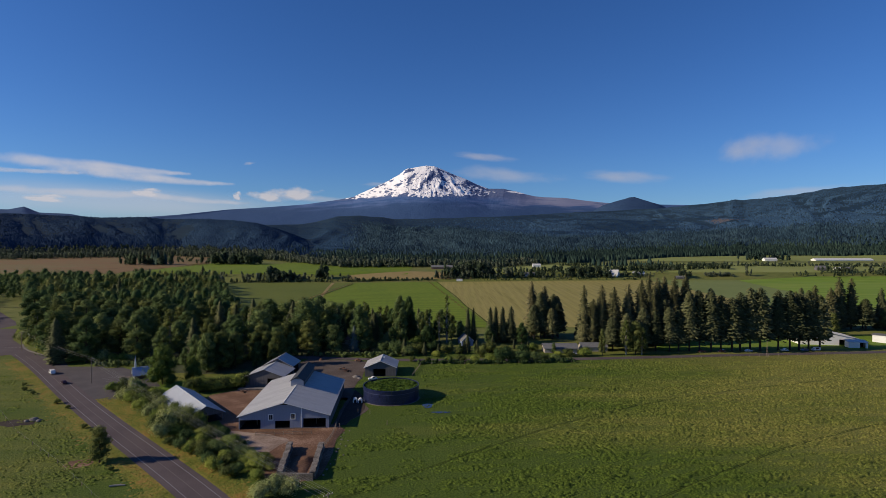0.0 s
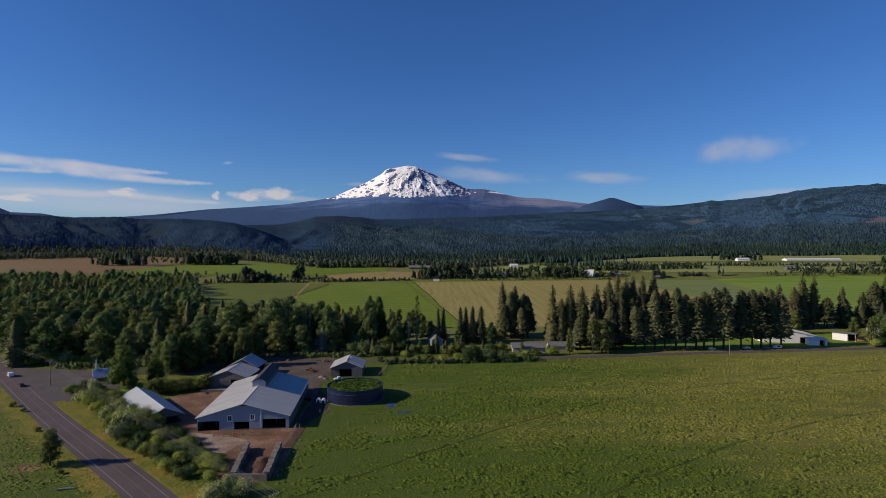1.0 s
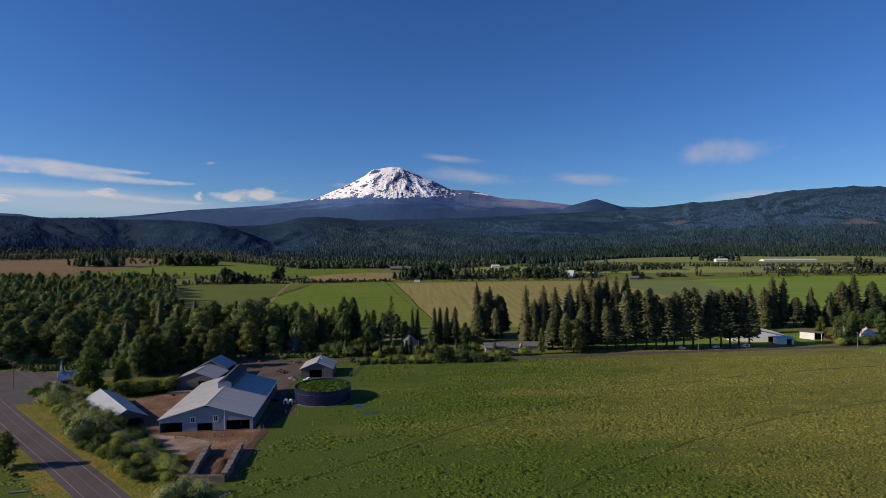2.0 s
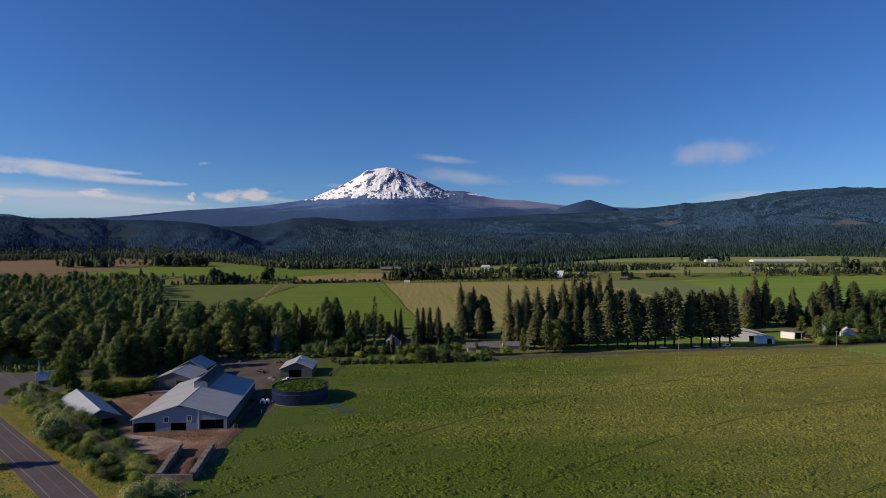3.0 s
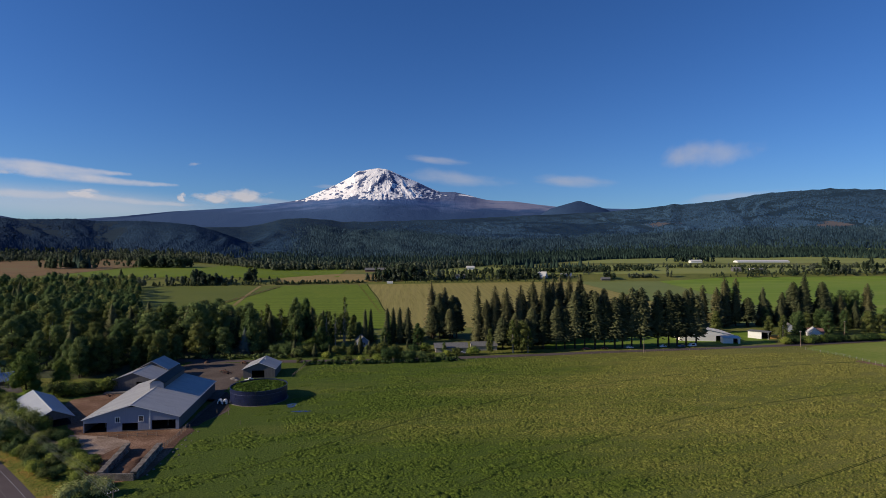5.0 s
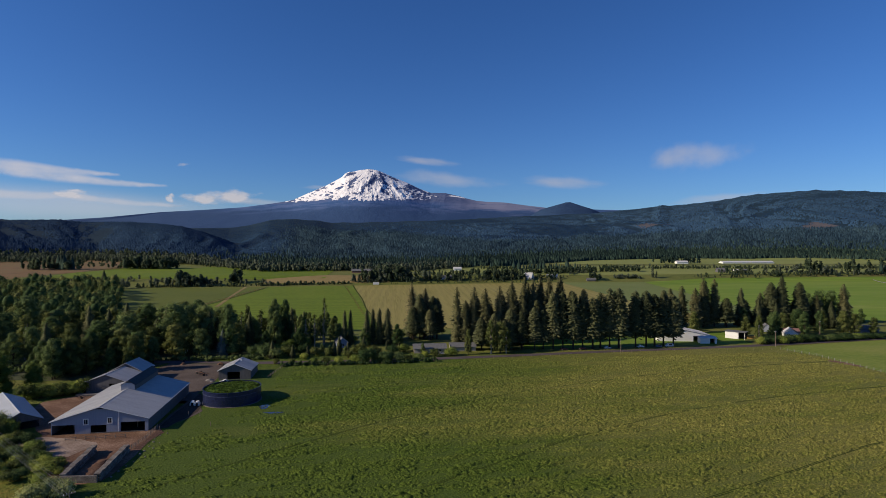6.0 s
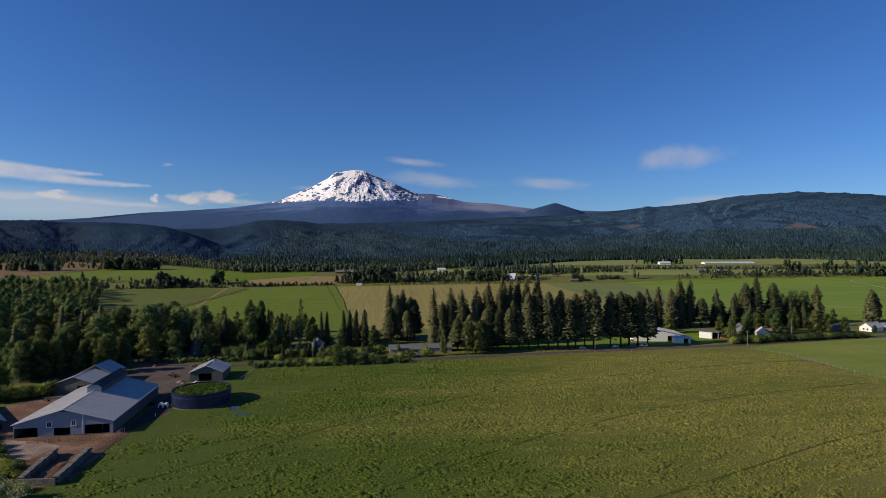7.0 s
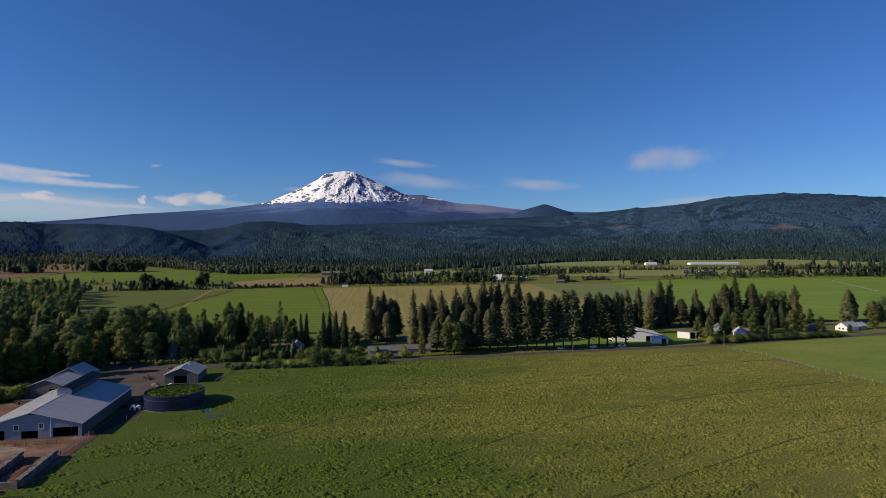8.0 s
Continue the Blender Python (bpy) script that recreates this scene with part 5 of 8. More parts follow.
hedgerow([(240, 1052), (420, 1056), (620, 1038), (800, 1022), (1000, 1012), (1400, 1000)], 800, 9.0, 2.5, 7.0, 27, "long dark hedge of shrubs across the far pasture", M["far_leaf"], 0.45)
hedgerow([(400, 1052), (620, 1036), (1000, 1010), (1400, 1000)], 46, 10.0, 6, 13, 39, "loose pale trees along the far hedge", M["far_pale"], 0.3)
hedgerow([(315, 1044), (440, 1048)], 34, 9.0, 9, 22, 51, "dark stand of tall trees at the far hedge's end", M["far_fir"], 0.22, False)
hedgerow([(205, 884), (282, 886)], 40, 6.0, 6, 16, 52, "dark trees sheltering the steep white barn", M["far_leaf"], 0.34)
hedgerow([(385, 868), (402, 869)], 7, 2.5, 8, 13, 53, "pair of dark round trees over a small farm shed", M["far_leaf"], 0.45)
hedgerow([(432, 880), (475, 880)], 44, 3.0, 2.5, 7, 54, "pale mound of willow shrubs at the field's edge", M["far_pale"], 0.6)
hedgerow([(497, 879), (503, 880)], 4, 1.5, 8, 19, 55, "thin tall tree beside the pale shrubs", M["far_pale"], 0.16)
hedgerow([(640, 905), (690, 908)], 26, 5.0, 4, 12, 56, "dark trees round the far dark-roofed house", M["far_leaf"], 0.36)
hedgerow([(705, 896), (860, 905), (960, 890), (1150, 884)], 230, 7.0, 2.5, 8, 57, "ragged scrub along the bleached strip", M["far_leaf"], 0.45)
hedgerow([(730, 905), (1150, 892)], 44, 9.0, 7, 17, 58, "loose grey-green trees in the eastern scrub", M["far_pale"], 0.32)
hedgerow([(806, 912), (826, 912)], 6, 4.0, 17, 28, 59, "tall ragged clump of trees in the eastern scrub", M["far_leaf"], 0.22)
hedgerow([(880, 912), (930, 904), (1120, 896)], 26, 6.0, 14, 28, 60, "row of tall ragged trees in the eastern scrub", M["far_leaf"], 0.22)
hedgerow([(890, 916), (1120, 900)], 12, 6.0, 18, 28, 61, "tall dark conifers among the eastern scrub", M["far_fir"], 0.16, False)
hedgerow([(560, 878), (800, 886), (1300, 892)], 150, 6.0, 2.5, 9, 28, "low scrub along the crop field's edge", M["far_leaf"])
hedgerow([(700, 1225), (775, 1232)], 40, 10.0, 9, 19, 29, "dark trees beside far white sheds", M["far_fir"], 0.25)
hedgerow([(-440, 1112), (-345, 1106)], 60, 9.0, 14, 25, 30, "dark square grove in the far pasture", M["far_leaf"], 0.34)
hedgerow([(-590, 1092), (-500, 1090)], 30, 9.0, 10, 24, 40, "dark grove beside the fen", M["far_leaf"], 0.32)
hedgerow([(-545, 1094), (-525, 1094)], 7, 4.0, 24, 32, 41, "pair of tall dark spruces beside the fen", M["far_fir"], 0.17, False)
hedgerow([(-480, 905), (-300, 880), (-120, 862)], 70, 6.0, 3, 8, 31, "ragged line of willows along a ditch", M["far_pale"])
hedgerow([(-1200, 1380), (-700, 1350), (-450, 1180)], 160, 40.0, 3, 9, 32, "scattered brush across the fen", M["far_leaf"])
hedgerow([(-230, 1090), (-120, 1080), (20, 1075)], 50, 10.0, 6, 14, 33, "broken tree line in front of the forest", M["far_pale"], 0.34)
hedgerow([(-360, 720), (-320, 815)], 60, 14.0, 6, 13, 34, "brushy corner of the green meadow", M["far_pale"])
hedgerow([(60, 850), (150, 856), (330, 858)], 90, 2.0, 1.5, 4, 36, "low dark hedge along the hay field", M["far_leaf"])
foot = [(HUB[0] + 0.965 * r * math.sin(radians(a)), HUB[1] + 0.965 * r * math.cos(radians(a))) for a, r in zip(AZ_FOOT, NEAR_D) if a < 10]
hedgerow(foot, 620, 13.0, 6, 15, 43, "pale grey-green cottonwoods in front of the dark forest", M["far_pale"], 0.36)
hedgerow([(10, 866), (120, 870), (240, 874), (330, 880), (420, 950)], 150, 6.0, 2, 6, 47, "low pale scrub round the far farmsteads", M["far_pale"])
hedgerow([(-300, 834), (-150, 840), (-60, 852), (0, 858)], 110, 2.5, 1.2, 3.5, 48, "low continuous scrub at the meadow's end", M["far_leaf"], 0.6)
hedgerow(foot, 260, 16.0, 5, 13, 44, "mixed broadleaf trees in front of the dark forest", M["far_leaf"], 0.36)

# ---- trees near the farm ----


def conifer_meshes(seed, h, r, bare=0.10, whorls=26, per=8, droop=0.30, thick=1.0, power=0.8):
    """Trunk, and a ragged crown of drooping boughs set in a spiral, with uneven lengths and gaps."""
    rnd = random.Random(seed)
    trunk = bmesh.new()
    tube(trunk, [(0, 0, -0.4), (0.1, 0, h * 0.3), (0, 0.1, h * 0.7), (0, 0, h * 0.97)], [h * 0.014, h * 0.011, h * 0.006, 0.03], 6)
    V, F, N = [], [], []

    def bough(z, a, r0, r1, sag):
        """A drooping spray of needles from r0 to r1 out from the trunk."""
        c, s = math.cos(a), math.sin(a)
        length = r1 - r0
        w = length * rnd.uniform(0.20, 0.36) * thick
        hang = length * rnd.uniform(0.12, 0.34)
        k = len(V)
        tw = rnd.uniform(-0.4, 0.4)
        for f, dz in ((0.0, 0.04), (0.45, -0.2), (0.80, -0.6), (1.0, -1.0)):
            V.append((c * (r0 + f * length), s * (r0 + f * length), z - sag * r0 + dz * sag * length))
        for f, side in ((0.30, 1), (0.30, -1), (0.68, 1), (0.68, -1)):
            off, q = side * w * (1.0 if f < 0.5 else 0.7) + tw * w, r0 + f * length
            V.append((c * q - s * off, s * q + c * off, z - sag * (r0 + f * length * 0.5) - hang * rnd.uniform(0.5, 1.2)))
        F.extend([(k + 1, k + 4, k), (k + 5, k + 1, k), (k + 2, k + 6, k + 4, k + 1), (k + 5, k + 7, k + 2, k + 1), (k + 3, k + 6, k + 2), (k + 7, k + 3, k + 2)])
        up, c, s = rnd.uniform(0.05, 0.75), math.cos(a + rnd.uniform(-0.5, 0.5)), math.sin(a + rnd.uniform(-0.5, 0.5))
        for i in range(8):
            side = (0, 0, 0, 0, 0.5, -0.5, 0.5, -0.5)[i]
            v = Vector((c - s * side, s + c * side, up + (0.25 if i < 4 else -0.15))).normalized()
            N.append(tuple(v))

    def lump(z, a):
        return 1 + 0.42 * noise.noise((math.cos(a) * 1.5 + seed * 3.7, math.sin(a) * 1.5, z * 0.27))

    total = int(whorls * per * 2.3)
    for i in range(total):
        t = (i / (total - 1)) ** 1.12
        z = h * (bare + (0.985 - bare) * t) + rnd.uniform(-0.03, 0.03) * h * (1 - t)
        reach = r * ((1 - t) ** power * (0.55 + 0.45 * min(1, t * 5 + 0.25))) + 0.18
        a = i * 2.39996 + rnd.uniform(-0.5, 0.5)
        if noise.noise((math.cos(a) * 1.1, math.sin(a) * 1.1 + seed, z * 0.33)) < -0.36:
            continue
        r1 = reach * rnd.uniform(0.62, 1.12) * lump(z, a)
        bough(z, a, max(0.0, r1 - max(0.8, reach * rnd.uniform(0.35, 0.6))), r1, droop * rnd.uniform(0.4, 1.4))
    # dark inner mass of twigs
    k = len(V)
    seg = 7
    for z, w in ((bare + 0.03, 0.32), (bare + 0.2, 0.55), (0.6, 0.58 * 0.42 ** power), (0.96, 0.03)):
        for s in range(seg):
            a = 6.283 * s / seg
            rr = r * w * rnd.uniform(0.8, 1.15)
            V.append((rr * math.cos(a), rr * math.sin(a), h * z))
            N.append((math.cos(a) * 0.95, math.sin(a) * 0.95, 0.2))
    for q in range(3):
        for s in range(seg):
            F.append((k + q * seg + s, k + q * seg + (s + 1) % seg, k + (q + 1) * seg + (s + 1) % seg, k + (q + 1) * seg + s))
    return trunk, V, F, N


def leaf_quads(V, F, centre, radii, n, size, rnd, sparse=0.0, N=None):
    """Small bent leaf clumps over an uneven ellipsoid; N takes their soft outward normals."""
    for _ in range(n):
        z = rnd.uniform(-0.75, 1)
        a = rnd.random() * 6.283
        q = math.sqrt(max(0, 1 - z * z))
        nv = Vector((q * math.cos(a), q * math.sin(a), z))
        p = Vector((centre[0] + nv.x * radii[0], centre[1] + nv.y * radii[1], centre[2] + nv.z * radii[2]))
        p += nv * rnd.uniform(-0.34, 0.22) * radii[0] * (1 + 1.6 * sparse)
        soft = nv.copy()
        nv = (nv + Vector((rnd.uniform(-0.4, 0.4), rnd.uniform(-0.4, 0.4), rnd.uniform(-0.2, 0.5)))).normalized()
        s1 = nv.orthogonal().normalized()
        s1.rotate(Matrix.Rotation(rnd.random() * 6.283, 3, nv))
        s2 = nv.cross(s1)
        s = size * rnd.uniform(0.6, 1.35)
        k = len(V)
        V.append(tuple(p - s1 * s * 0.55))
        V.append(tuple(p + s2 * s * 0.40 - nv * s * 0.18))
        V.append(tuple(p + s1 * s * 0.60 + s2 * s * rnd.uniform(-0.2, 0.2)))
        V.append(tuple(p - s2 * s * 0.42 - nv * s * 0.22))
        F.append((k, k + 2, k + 1))
        F.append((k, k + 3, k + 2))
        if N is not None:
            soft = (soft + 0.34 * Vector((rnd.uniform(-1, 1), rnd.uniform(-1, 1), rnd.uniform(-0.6, 1)))).normalized()
            N.extend([tuple(soft)] * 4)


def core(V, F, centre, radii, rnd, N=None):
    """The shaded inside of a leaf mass: a lumpy ball of twigs."""
    k = len(V)
    seg, rings = 7, 4
    for j in range(rings + 1):
        ph = math.pi * j / rings
        for s in range(seg):
            a = 6.283 * s / seg
            w = rnd.uniform(0.72, 0.98)
            V.append((centre[0] + radii[0] * w * math.sin(ph) * math.cos(a), centre[1] + radii[1] * w * math.sin(ph) * math.sin(a), centre[2] + radii[2] * w * math.cos(ph)))
            if N is not None:
                N.append((math.sin(ph) * math.cos(a), math.sin(ph) * math.sin(a), math.cos(ph)))
    for j in range(rings):
        for s in range(seg):
            F.append((k + j * seg + s, k + (j + 1) * seg + s, k + (j + 1) * seg + (s + 1) % seg, k + j * seg + (s + 1) % seg))


def broadleaf_meshes(seed, h, r, lobes=17, quads=170, bare=0.02, sparse=0.0, size=0.66, flat=1.0):
    rnd = random.Random(seed)
    trunk = bmesh.new()
    tube(trunk, [(0, 0, -0.4), (0.15, 0.1, h * 0.25), (0.0, 0.2, h * 0.55), (0.1, 0, h * 0.86)], [h * 0.02, h * 0.015, h * 0.009, 0.05], 6)
    V, F, N = [], [], []
    for i in range(lobes):
        t = (i + 0.5) / lobes
        zc = h * (bare + 0.10 + (0.80 - bare) * t)
        env = r * math.sin(math.pi * min(0.97, 0.28 + 0.66 * t)) ** 0.7
        a = i * 2.4 + rnd.uniform(-0.5, 0.5)
        off = env * rnd.uniform(0.25, 0.62) * (1 if i < lobes - 1 else 0.1)
        c = (off * math.cos(a), off * math.sin(a), zc)
        lr = r * rnd.uniform(0.38, 0.58) * (1 - 0.30 * t)
        rad = (lr, lr, lr * rnd.uniform(0.8, 1.25) * flat)
        tube(trunk, [(0, 0, zc * 0.55), (c[0] * 0.5, c[1] * 0.5, zc * 0.8), c], [h * 0.007, h * 0.005, 0.04], 5)
        if sparse < 0.5:
            core(V, F, c, tuple(v * (0.66 - 0.3 * sparse) for v in rad), rnd, N)
        leaf_quads(V, F, c, rad, int(quads * (1 - 0.4 * sparse)), size, rnd, sparse, N)
    return trunk, V, F, N


def bush_meshes(seed, h, r, lobes=8, quads=190, size=0.40):
    rnd = random.Random(seed)
    V, F, N = [], [], []
    stem = bmesh.new()
    for i in range(lobes):
        a = i * 2.4 + rnd.uniform(-0.4, 0.4)
        off = r * rnd.uniform(0.2, 0.68) if i else 0.0
        lr = r * rnd.uniform(0.40, 0.60)
        c = (off * math.cos(a), off * math.sin(a), h * (0.36 + 0.28 * rnd.random()) if i else h * 0.6)
        rad = (lr, lr, h * rnd.uniform(0.30, 0.42))
        tube(stem, [(0, 0, -0.2), (c[0] * 0.6, c[1] * 0.6, c[2] * 0.6), c], [0.09, 0.06, 0.02], 5)
        core(V, F, c, tuple(v * 0.66 for v in rad), rnd, N)
        leaf_quads(V, F, c, rad, quads, size, rnd, 0.25, N)
    return stem, V, F, N


PROTO = {}


def tree_proto(key, name, meshes, leaf, bark, x, y, label, category, group):
    ob = thing(name, label, category, x, y, gz(x, y), 0, group)
    part("trunk" if category != "bush" else "stem", meshes[0], bark, ob)
    if len(meshes) > 3:
        mesh_object("crown", meshes[1], meshes[2], leaf, ob, smooth=True, normals=meshes[3])
    else:
        mesh_object("crown", meshes[1], meshes[2], leaf, ob)
    PROTO[key] = ob
    return ob


def plant(key, x, y, s=1.0, sz=None, rz=None, label="", rnd=random.Random(5)):
    """Another tree of a kind, turned and scaled."""
    sz = s if sz is None else sz
    rz = rnd.uniform(0, 360) if rz is None else rz
    src = PROTO[key]
    ob = copy_thing(src, pose(x, y, gz(x, y), 0, 0, rz) @ Matrix.Diagonal((s, s, sz, 1)))
    if label:
        ob["label"] = label
    return ob


# the row of firs along the lane: tall crowns on bare lower trunks
ROW = [(158.5, 37), (165.2, 39.5), (171.5, 38), (178.2, 35.5), (184.6, 34), (190.5, 37), (196.9, 40), (202.9, 40), (215.6, 38), (222.7, 38), (228.7, 35.5), (235.8, 38), (242.2, 35)]
tree_proto("fir_a", "fir_tree", conifer_meshes(1, 38, 6.6, 0.225, 48, 15, 0.32, 1.0, power=0.40), M["fir"], M["bark"], ROW[0][0], 343.5, "tall dark fir on a bare lower trunk, beside the lane", "tree", "firs along the lane")
tree_proto("fir_b", "fir_tree", conifer_meshes(2, 38, 6.3, 0.215, 46, 15, 0.36, 1.0, power=0.36), M["fir"], M["bark"], ROW[1][0], 344.2, "tall dark fir on a bare lower trunk, beside the lane", "tree", "firs along the lane")
for i, (x, h) in enumerate(ROW[2:]):
    plant("fir_a" if i % 2 else "fir_b", x, 341.5 + 0.065 * (x - 158) + 0.8 * math.sin(i * 2.3), 1.16 + 0.12 * math.sin(i * 4.1), h / 38)

# the older stand behind it
tree_proto("pine_a", "pine_tree", conifer_meshes(3, 40, 5.8, 0.06, 46, 13, 0.24, 1.0, power=0.45), M["pine"], M["bark"], 69.5, 393.0, "tall ragged conifer with a dense dark crown", "tree", "conifers behind the houses")
tree_proto("pine_b", "pine_tree", conifer_meshes(4, 40, 4.8, 0.08, 44, 12, 0.22, 1.0, power=0.38), M["pine"], M["bark"], 98.0, 362.0, "slender tall conifer with short uneven boughs", "tree", "conifers behind the houses")
STAND = [(79.5, 398, 36, "pine_a"), (84.5, 391, 31, "fir_a"), (75.0, 388, 33, "fir_b"), (103.5, 360, 31, "pine_b"), (109.5, 362, 40, "pine_b"), (117, 360, 39, "pine_a"), (127, 362, 40.5, "pine_b"),
         (135.5, 362, 43.5, "pine_a"), (143, 360, 39.5, "pine_b"), (147.5, 364, 42, "pine_a"), (153, 394, 44, "pine_b"), (160, 397, 42, "pine_b"), (166, 399, 43, "pine_a"),
         (172, 396, 43.5, "pine_b"), (181, 398, 45, "pine_a")]
for x, y, h, k in STAND:
    plant(k, x, y, 1.0 if h < 35 else 1.18, h / (38 if k.startswith("fir") else 40))
UNDER = [(120, 344, 24), (131, 346, 27), (138, 345, 25), (146, 343, 28), (152, 344, 26), (112, 347, 21), (126, 342, 20), (106, 372, 28), (114, 376, 31), (122, 374, 27), (132, 376, 33), (141, 375, 30), (149, 378, 32), (157, 376, 29), (176, 398, 30), (190, 398, 33),
         (200, 400, 34), (88, 396, 29), (72, 397, 30), (78, 389, 27), (82, 384, 22), (70, 386, 24), (87, 388, 25)]
for x, y, h in UNDER:
    plant("fir_a", x, y, 0.95, h / 38)

# dark narrow evergreens round the small house
tree_proto("cypress", "cypress_tree", conifer_meshes(6, 24, 3.0, 0.02, 30, 12, 0.10, 1.4, power=0.5), M["fir"], M["bark"], 23.3, 372.0, "narrow dark columnar evergreen behind the small house", "tree", "narrow evergreens")
for x, y, s, h in ((27.0, 373, 0.9, 24), (38.0, 371, 1.25, 24.5), (42.0, 374, 1.2, 24.5), (46.5, 372, 1.2, 25), (52, 372, 1.5, 25), (-62, 366, 1.35, 25), (-59, 370, 1.2, 21), (-38.5, 371, 1.5, 21),
                   (-46, 373, 1.4, 18), (-52, 372, 1.3, 24), (-92, 360, 1.4, 22)):
    plant("cypress", x, y, s, h / 24)

# conifers at the eastern end
tree_proto("fir_c", "fir_tree", conifer_meshes(7, 32, 7.0, 0.03, 42, 13, 0.30, 1.0, power=0.55), M["fir"], M["bark"], 342.0, 421.0, "full dark fir with boughs almost to the ground", "tree", "firs at the lane's end")
EAST = [(307, 418, 37, "pine_b"), (312, 424, 34, "pine_a"), (318, 420, 36, "pine_b"), (326, 416, 22, "fir_a"), (330, 424, 18, "fir_b"), (351, 428, 19, "fir_c"), (361, 424, 25, "fir_c"), (369, 422, 33, "fir_a"),
        (378, 421, 38, "fir_c"), (384, 430, 30, "fir_b"), (393, 420, 33, "fir_a"), (399, 424, 27, "fir_c"), (407, 418, 23, "pine_a"), (437, 424, 31, "pine_a"),
        (488, 422, 27, "fir_c"), (494, 426, 24, "fir_a"), (511, 420, 18, "fir_b"), (298, 414, 30, "pine_a"), (290, 420, 31, "pine_b"), (282, 424, 29, "fir_c"), (274, 418, 27, "pine_a"), (262, 420, 26, "fir_c")]
for x, y, h, k in EAST:
    base = {"pine_a": 40, "pine_b": 40, "fir_a": 38, "fir_b": 38, "fir_c": 32}[k]
    plant(k, x, y, 0.95 + 0.25 * h / base, 1.1 * h / base)

tree_proto("spruce", "spruce_tree", conifer_meshes(8, 17, 4.2, 0.03, 30, 12, 0.22, 1.1, power=0.7), M["blue_spruce"], M["bark"], -48.0, 343.0, "pale blue-grey spruce in the garden by the cottage", "tree", "garden conifers")

# broadleaf kinds
tree_proto("oak_a", "broadleaf_tree", broadleaf_meshes(11, 22, 6.8), M["leaf"], M["bark"], -150.0, 334.0, "leafy deciduous tree with a full green crown", "tree", "broadleaf trees")
tree_proto("oak_b", "broadleaf_tree", broadleaf_meshes(12, 22, 5.6, 13), M["leaf"], M["bark"], -118.0, 294.0, "leafy deciduous tree with a full green crown", "tree", "broadleaf trees")
tree_proto("oak_c", "broadleaf_tree", broadleaf_meshes(13, 24, 5.0, 16, flat=1.3), M["leaf"], M["bark"], -21.0, 372.0, "tall dark broad cottonwood in full leaf", "tree", "broadleaf trees")
tree_proto("oak_d", "broadleaf_tree", broadleaf_meshes(16, 22, 6.2, 14), M["mid_leaf"], M["bark"], -112.0, 300.5, "olive-green leafy tree at the wood's edge", "tree", "broadleaf trees")
tree_proto("oak_e", "broadleaf_tree", broadleaf_meshes(17, 19, 8.4, 18), M["lush_leaf"], M["bark"], -131.0, 273.5, "lush bright green tree beside the chapel", "tree", "broadleaf trees")
tree_proto("birch", "broadleaf_tree", broadleaf_meshes(14, 22, 4.2, 13, 70, 0.1, 0.35, 0.75, 1.4), M["light_leaf"], M["pale_bark"], 115.5, 333.0, "yellow-green slender tree beside the lane", "tree", "yellow-green trees")
tree_proto("aspen", "broadleaf_tree", broadleaf_meshes(15, 24, 3.6, 11, 46, 0.12, 0.8, 0.8, 1.2), M["light_leaf"], M["pale_bark"], 9.0, 372.0, "thin-crowned half-bare tree with pale branches", "tree", "yellow-green trees")
plant("oak_c", -21.5, 366, 1.15, 1.42)
plant("oak_c", -16, 374, 1.2, 1.35)
plant("oak_d", 101.0, 332, 0.5, 0.75)
plant("oak_d", 121.5, 334, 0.98, 0.95)
plant("birch", 125, 333, 0.9, 0.8)
plant("aspen", 4, 366, 1.0, 1.0)
plant("aspen", -2, 370, 1.0, 1.05)
plant("aspen", 9.5, 376, 0.8, 1.45)
for x, y, s, z, k in ((308, 352, 0.85, 0.9, "birch"), (311, 357, 0.8, 0.8, "birch"), (327, 360, 0.8, 0.85, "oak_b"), (322, 357, 0.8, 0.75, "oak_b"), (331, 366, 0.9, 0.95, "oak_b"), (364, 380, 0.8, 0.7, "oak_a"),
                      (362, 376, 0.9, 0.85, "oak_b"), (372, 374, 0.7, 0.9, "oak_b"), (420, 432, 1.2, 1.3, "oak_a"), (428, 428, 1.1, 1.3, "oak_a"), (414, 436, 1.1, 1.2, "oak_b"),
                      (394, 376, 1.0, 0.85, "oak_d"), (401, 374, 0.9, 0.75, "oak_d"), (520, 420, 1.2, 0.9, "oak_a"), (532, 426, 1.2, 1.0, "oak_a"), (546, 420, 1.1, 0.8, "oak_b"), (441, 372, 0.35, 0.3, "oak_a")):
    plant(k, x, y, s, z)

# the big wood west of the farm: its edge trees one by one
EDGE = [(-118, 296, 0.95, "oak_a"), (-126, 300, 0.9, "oak_b"), (-133, 303, 0.55, "oak_b"), (-112, 300, 0.9, "oak_b"), (-119, 280, 0.62, "oak_e")]
for x, y, s, k in EDGE:
    plant(k, x, y, s, s * 1.02)
rw = random.Random(77)
spots = []


def wood_spot(x0, x1, y0, y1, sep, tries, keep=lambda x, y: True):
    out = []
    for _ in range(tries):
        x, y = rw.uniform(x0, x1), rw.uniform(y0, y1)
        if keep(x, y) and all((x - a) ** 2 + (y - b) ** 2 > sep * sep for a, b in spots):
            spots.append((x, y))
            out.append((x, y))
    return out


def in_wood(x, y):
    west = -0.74 * (y - 332) - 246
    north = 444 - max(0, x + 100) if x > -154 else min(780, (36 - x) / 0.43)
    return x > west + (14 if y > 350 else 24) and y < north and x < -34 - max(0, 347 - y) * 2.6 and (x < -90 or y > 340) and not (x > -190 and y < 321)


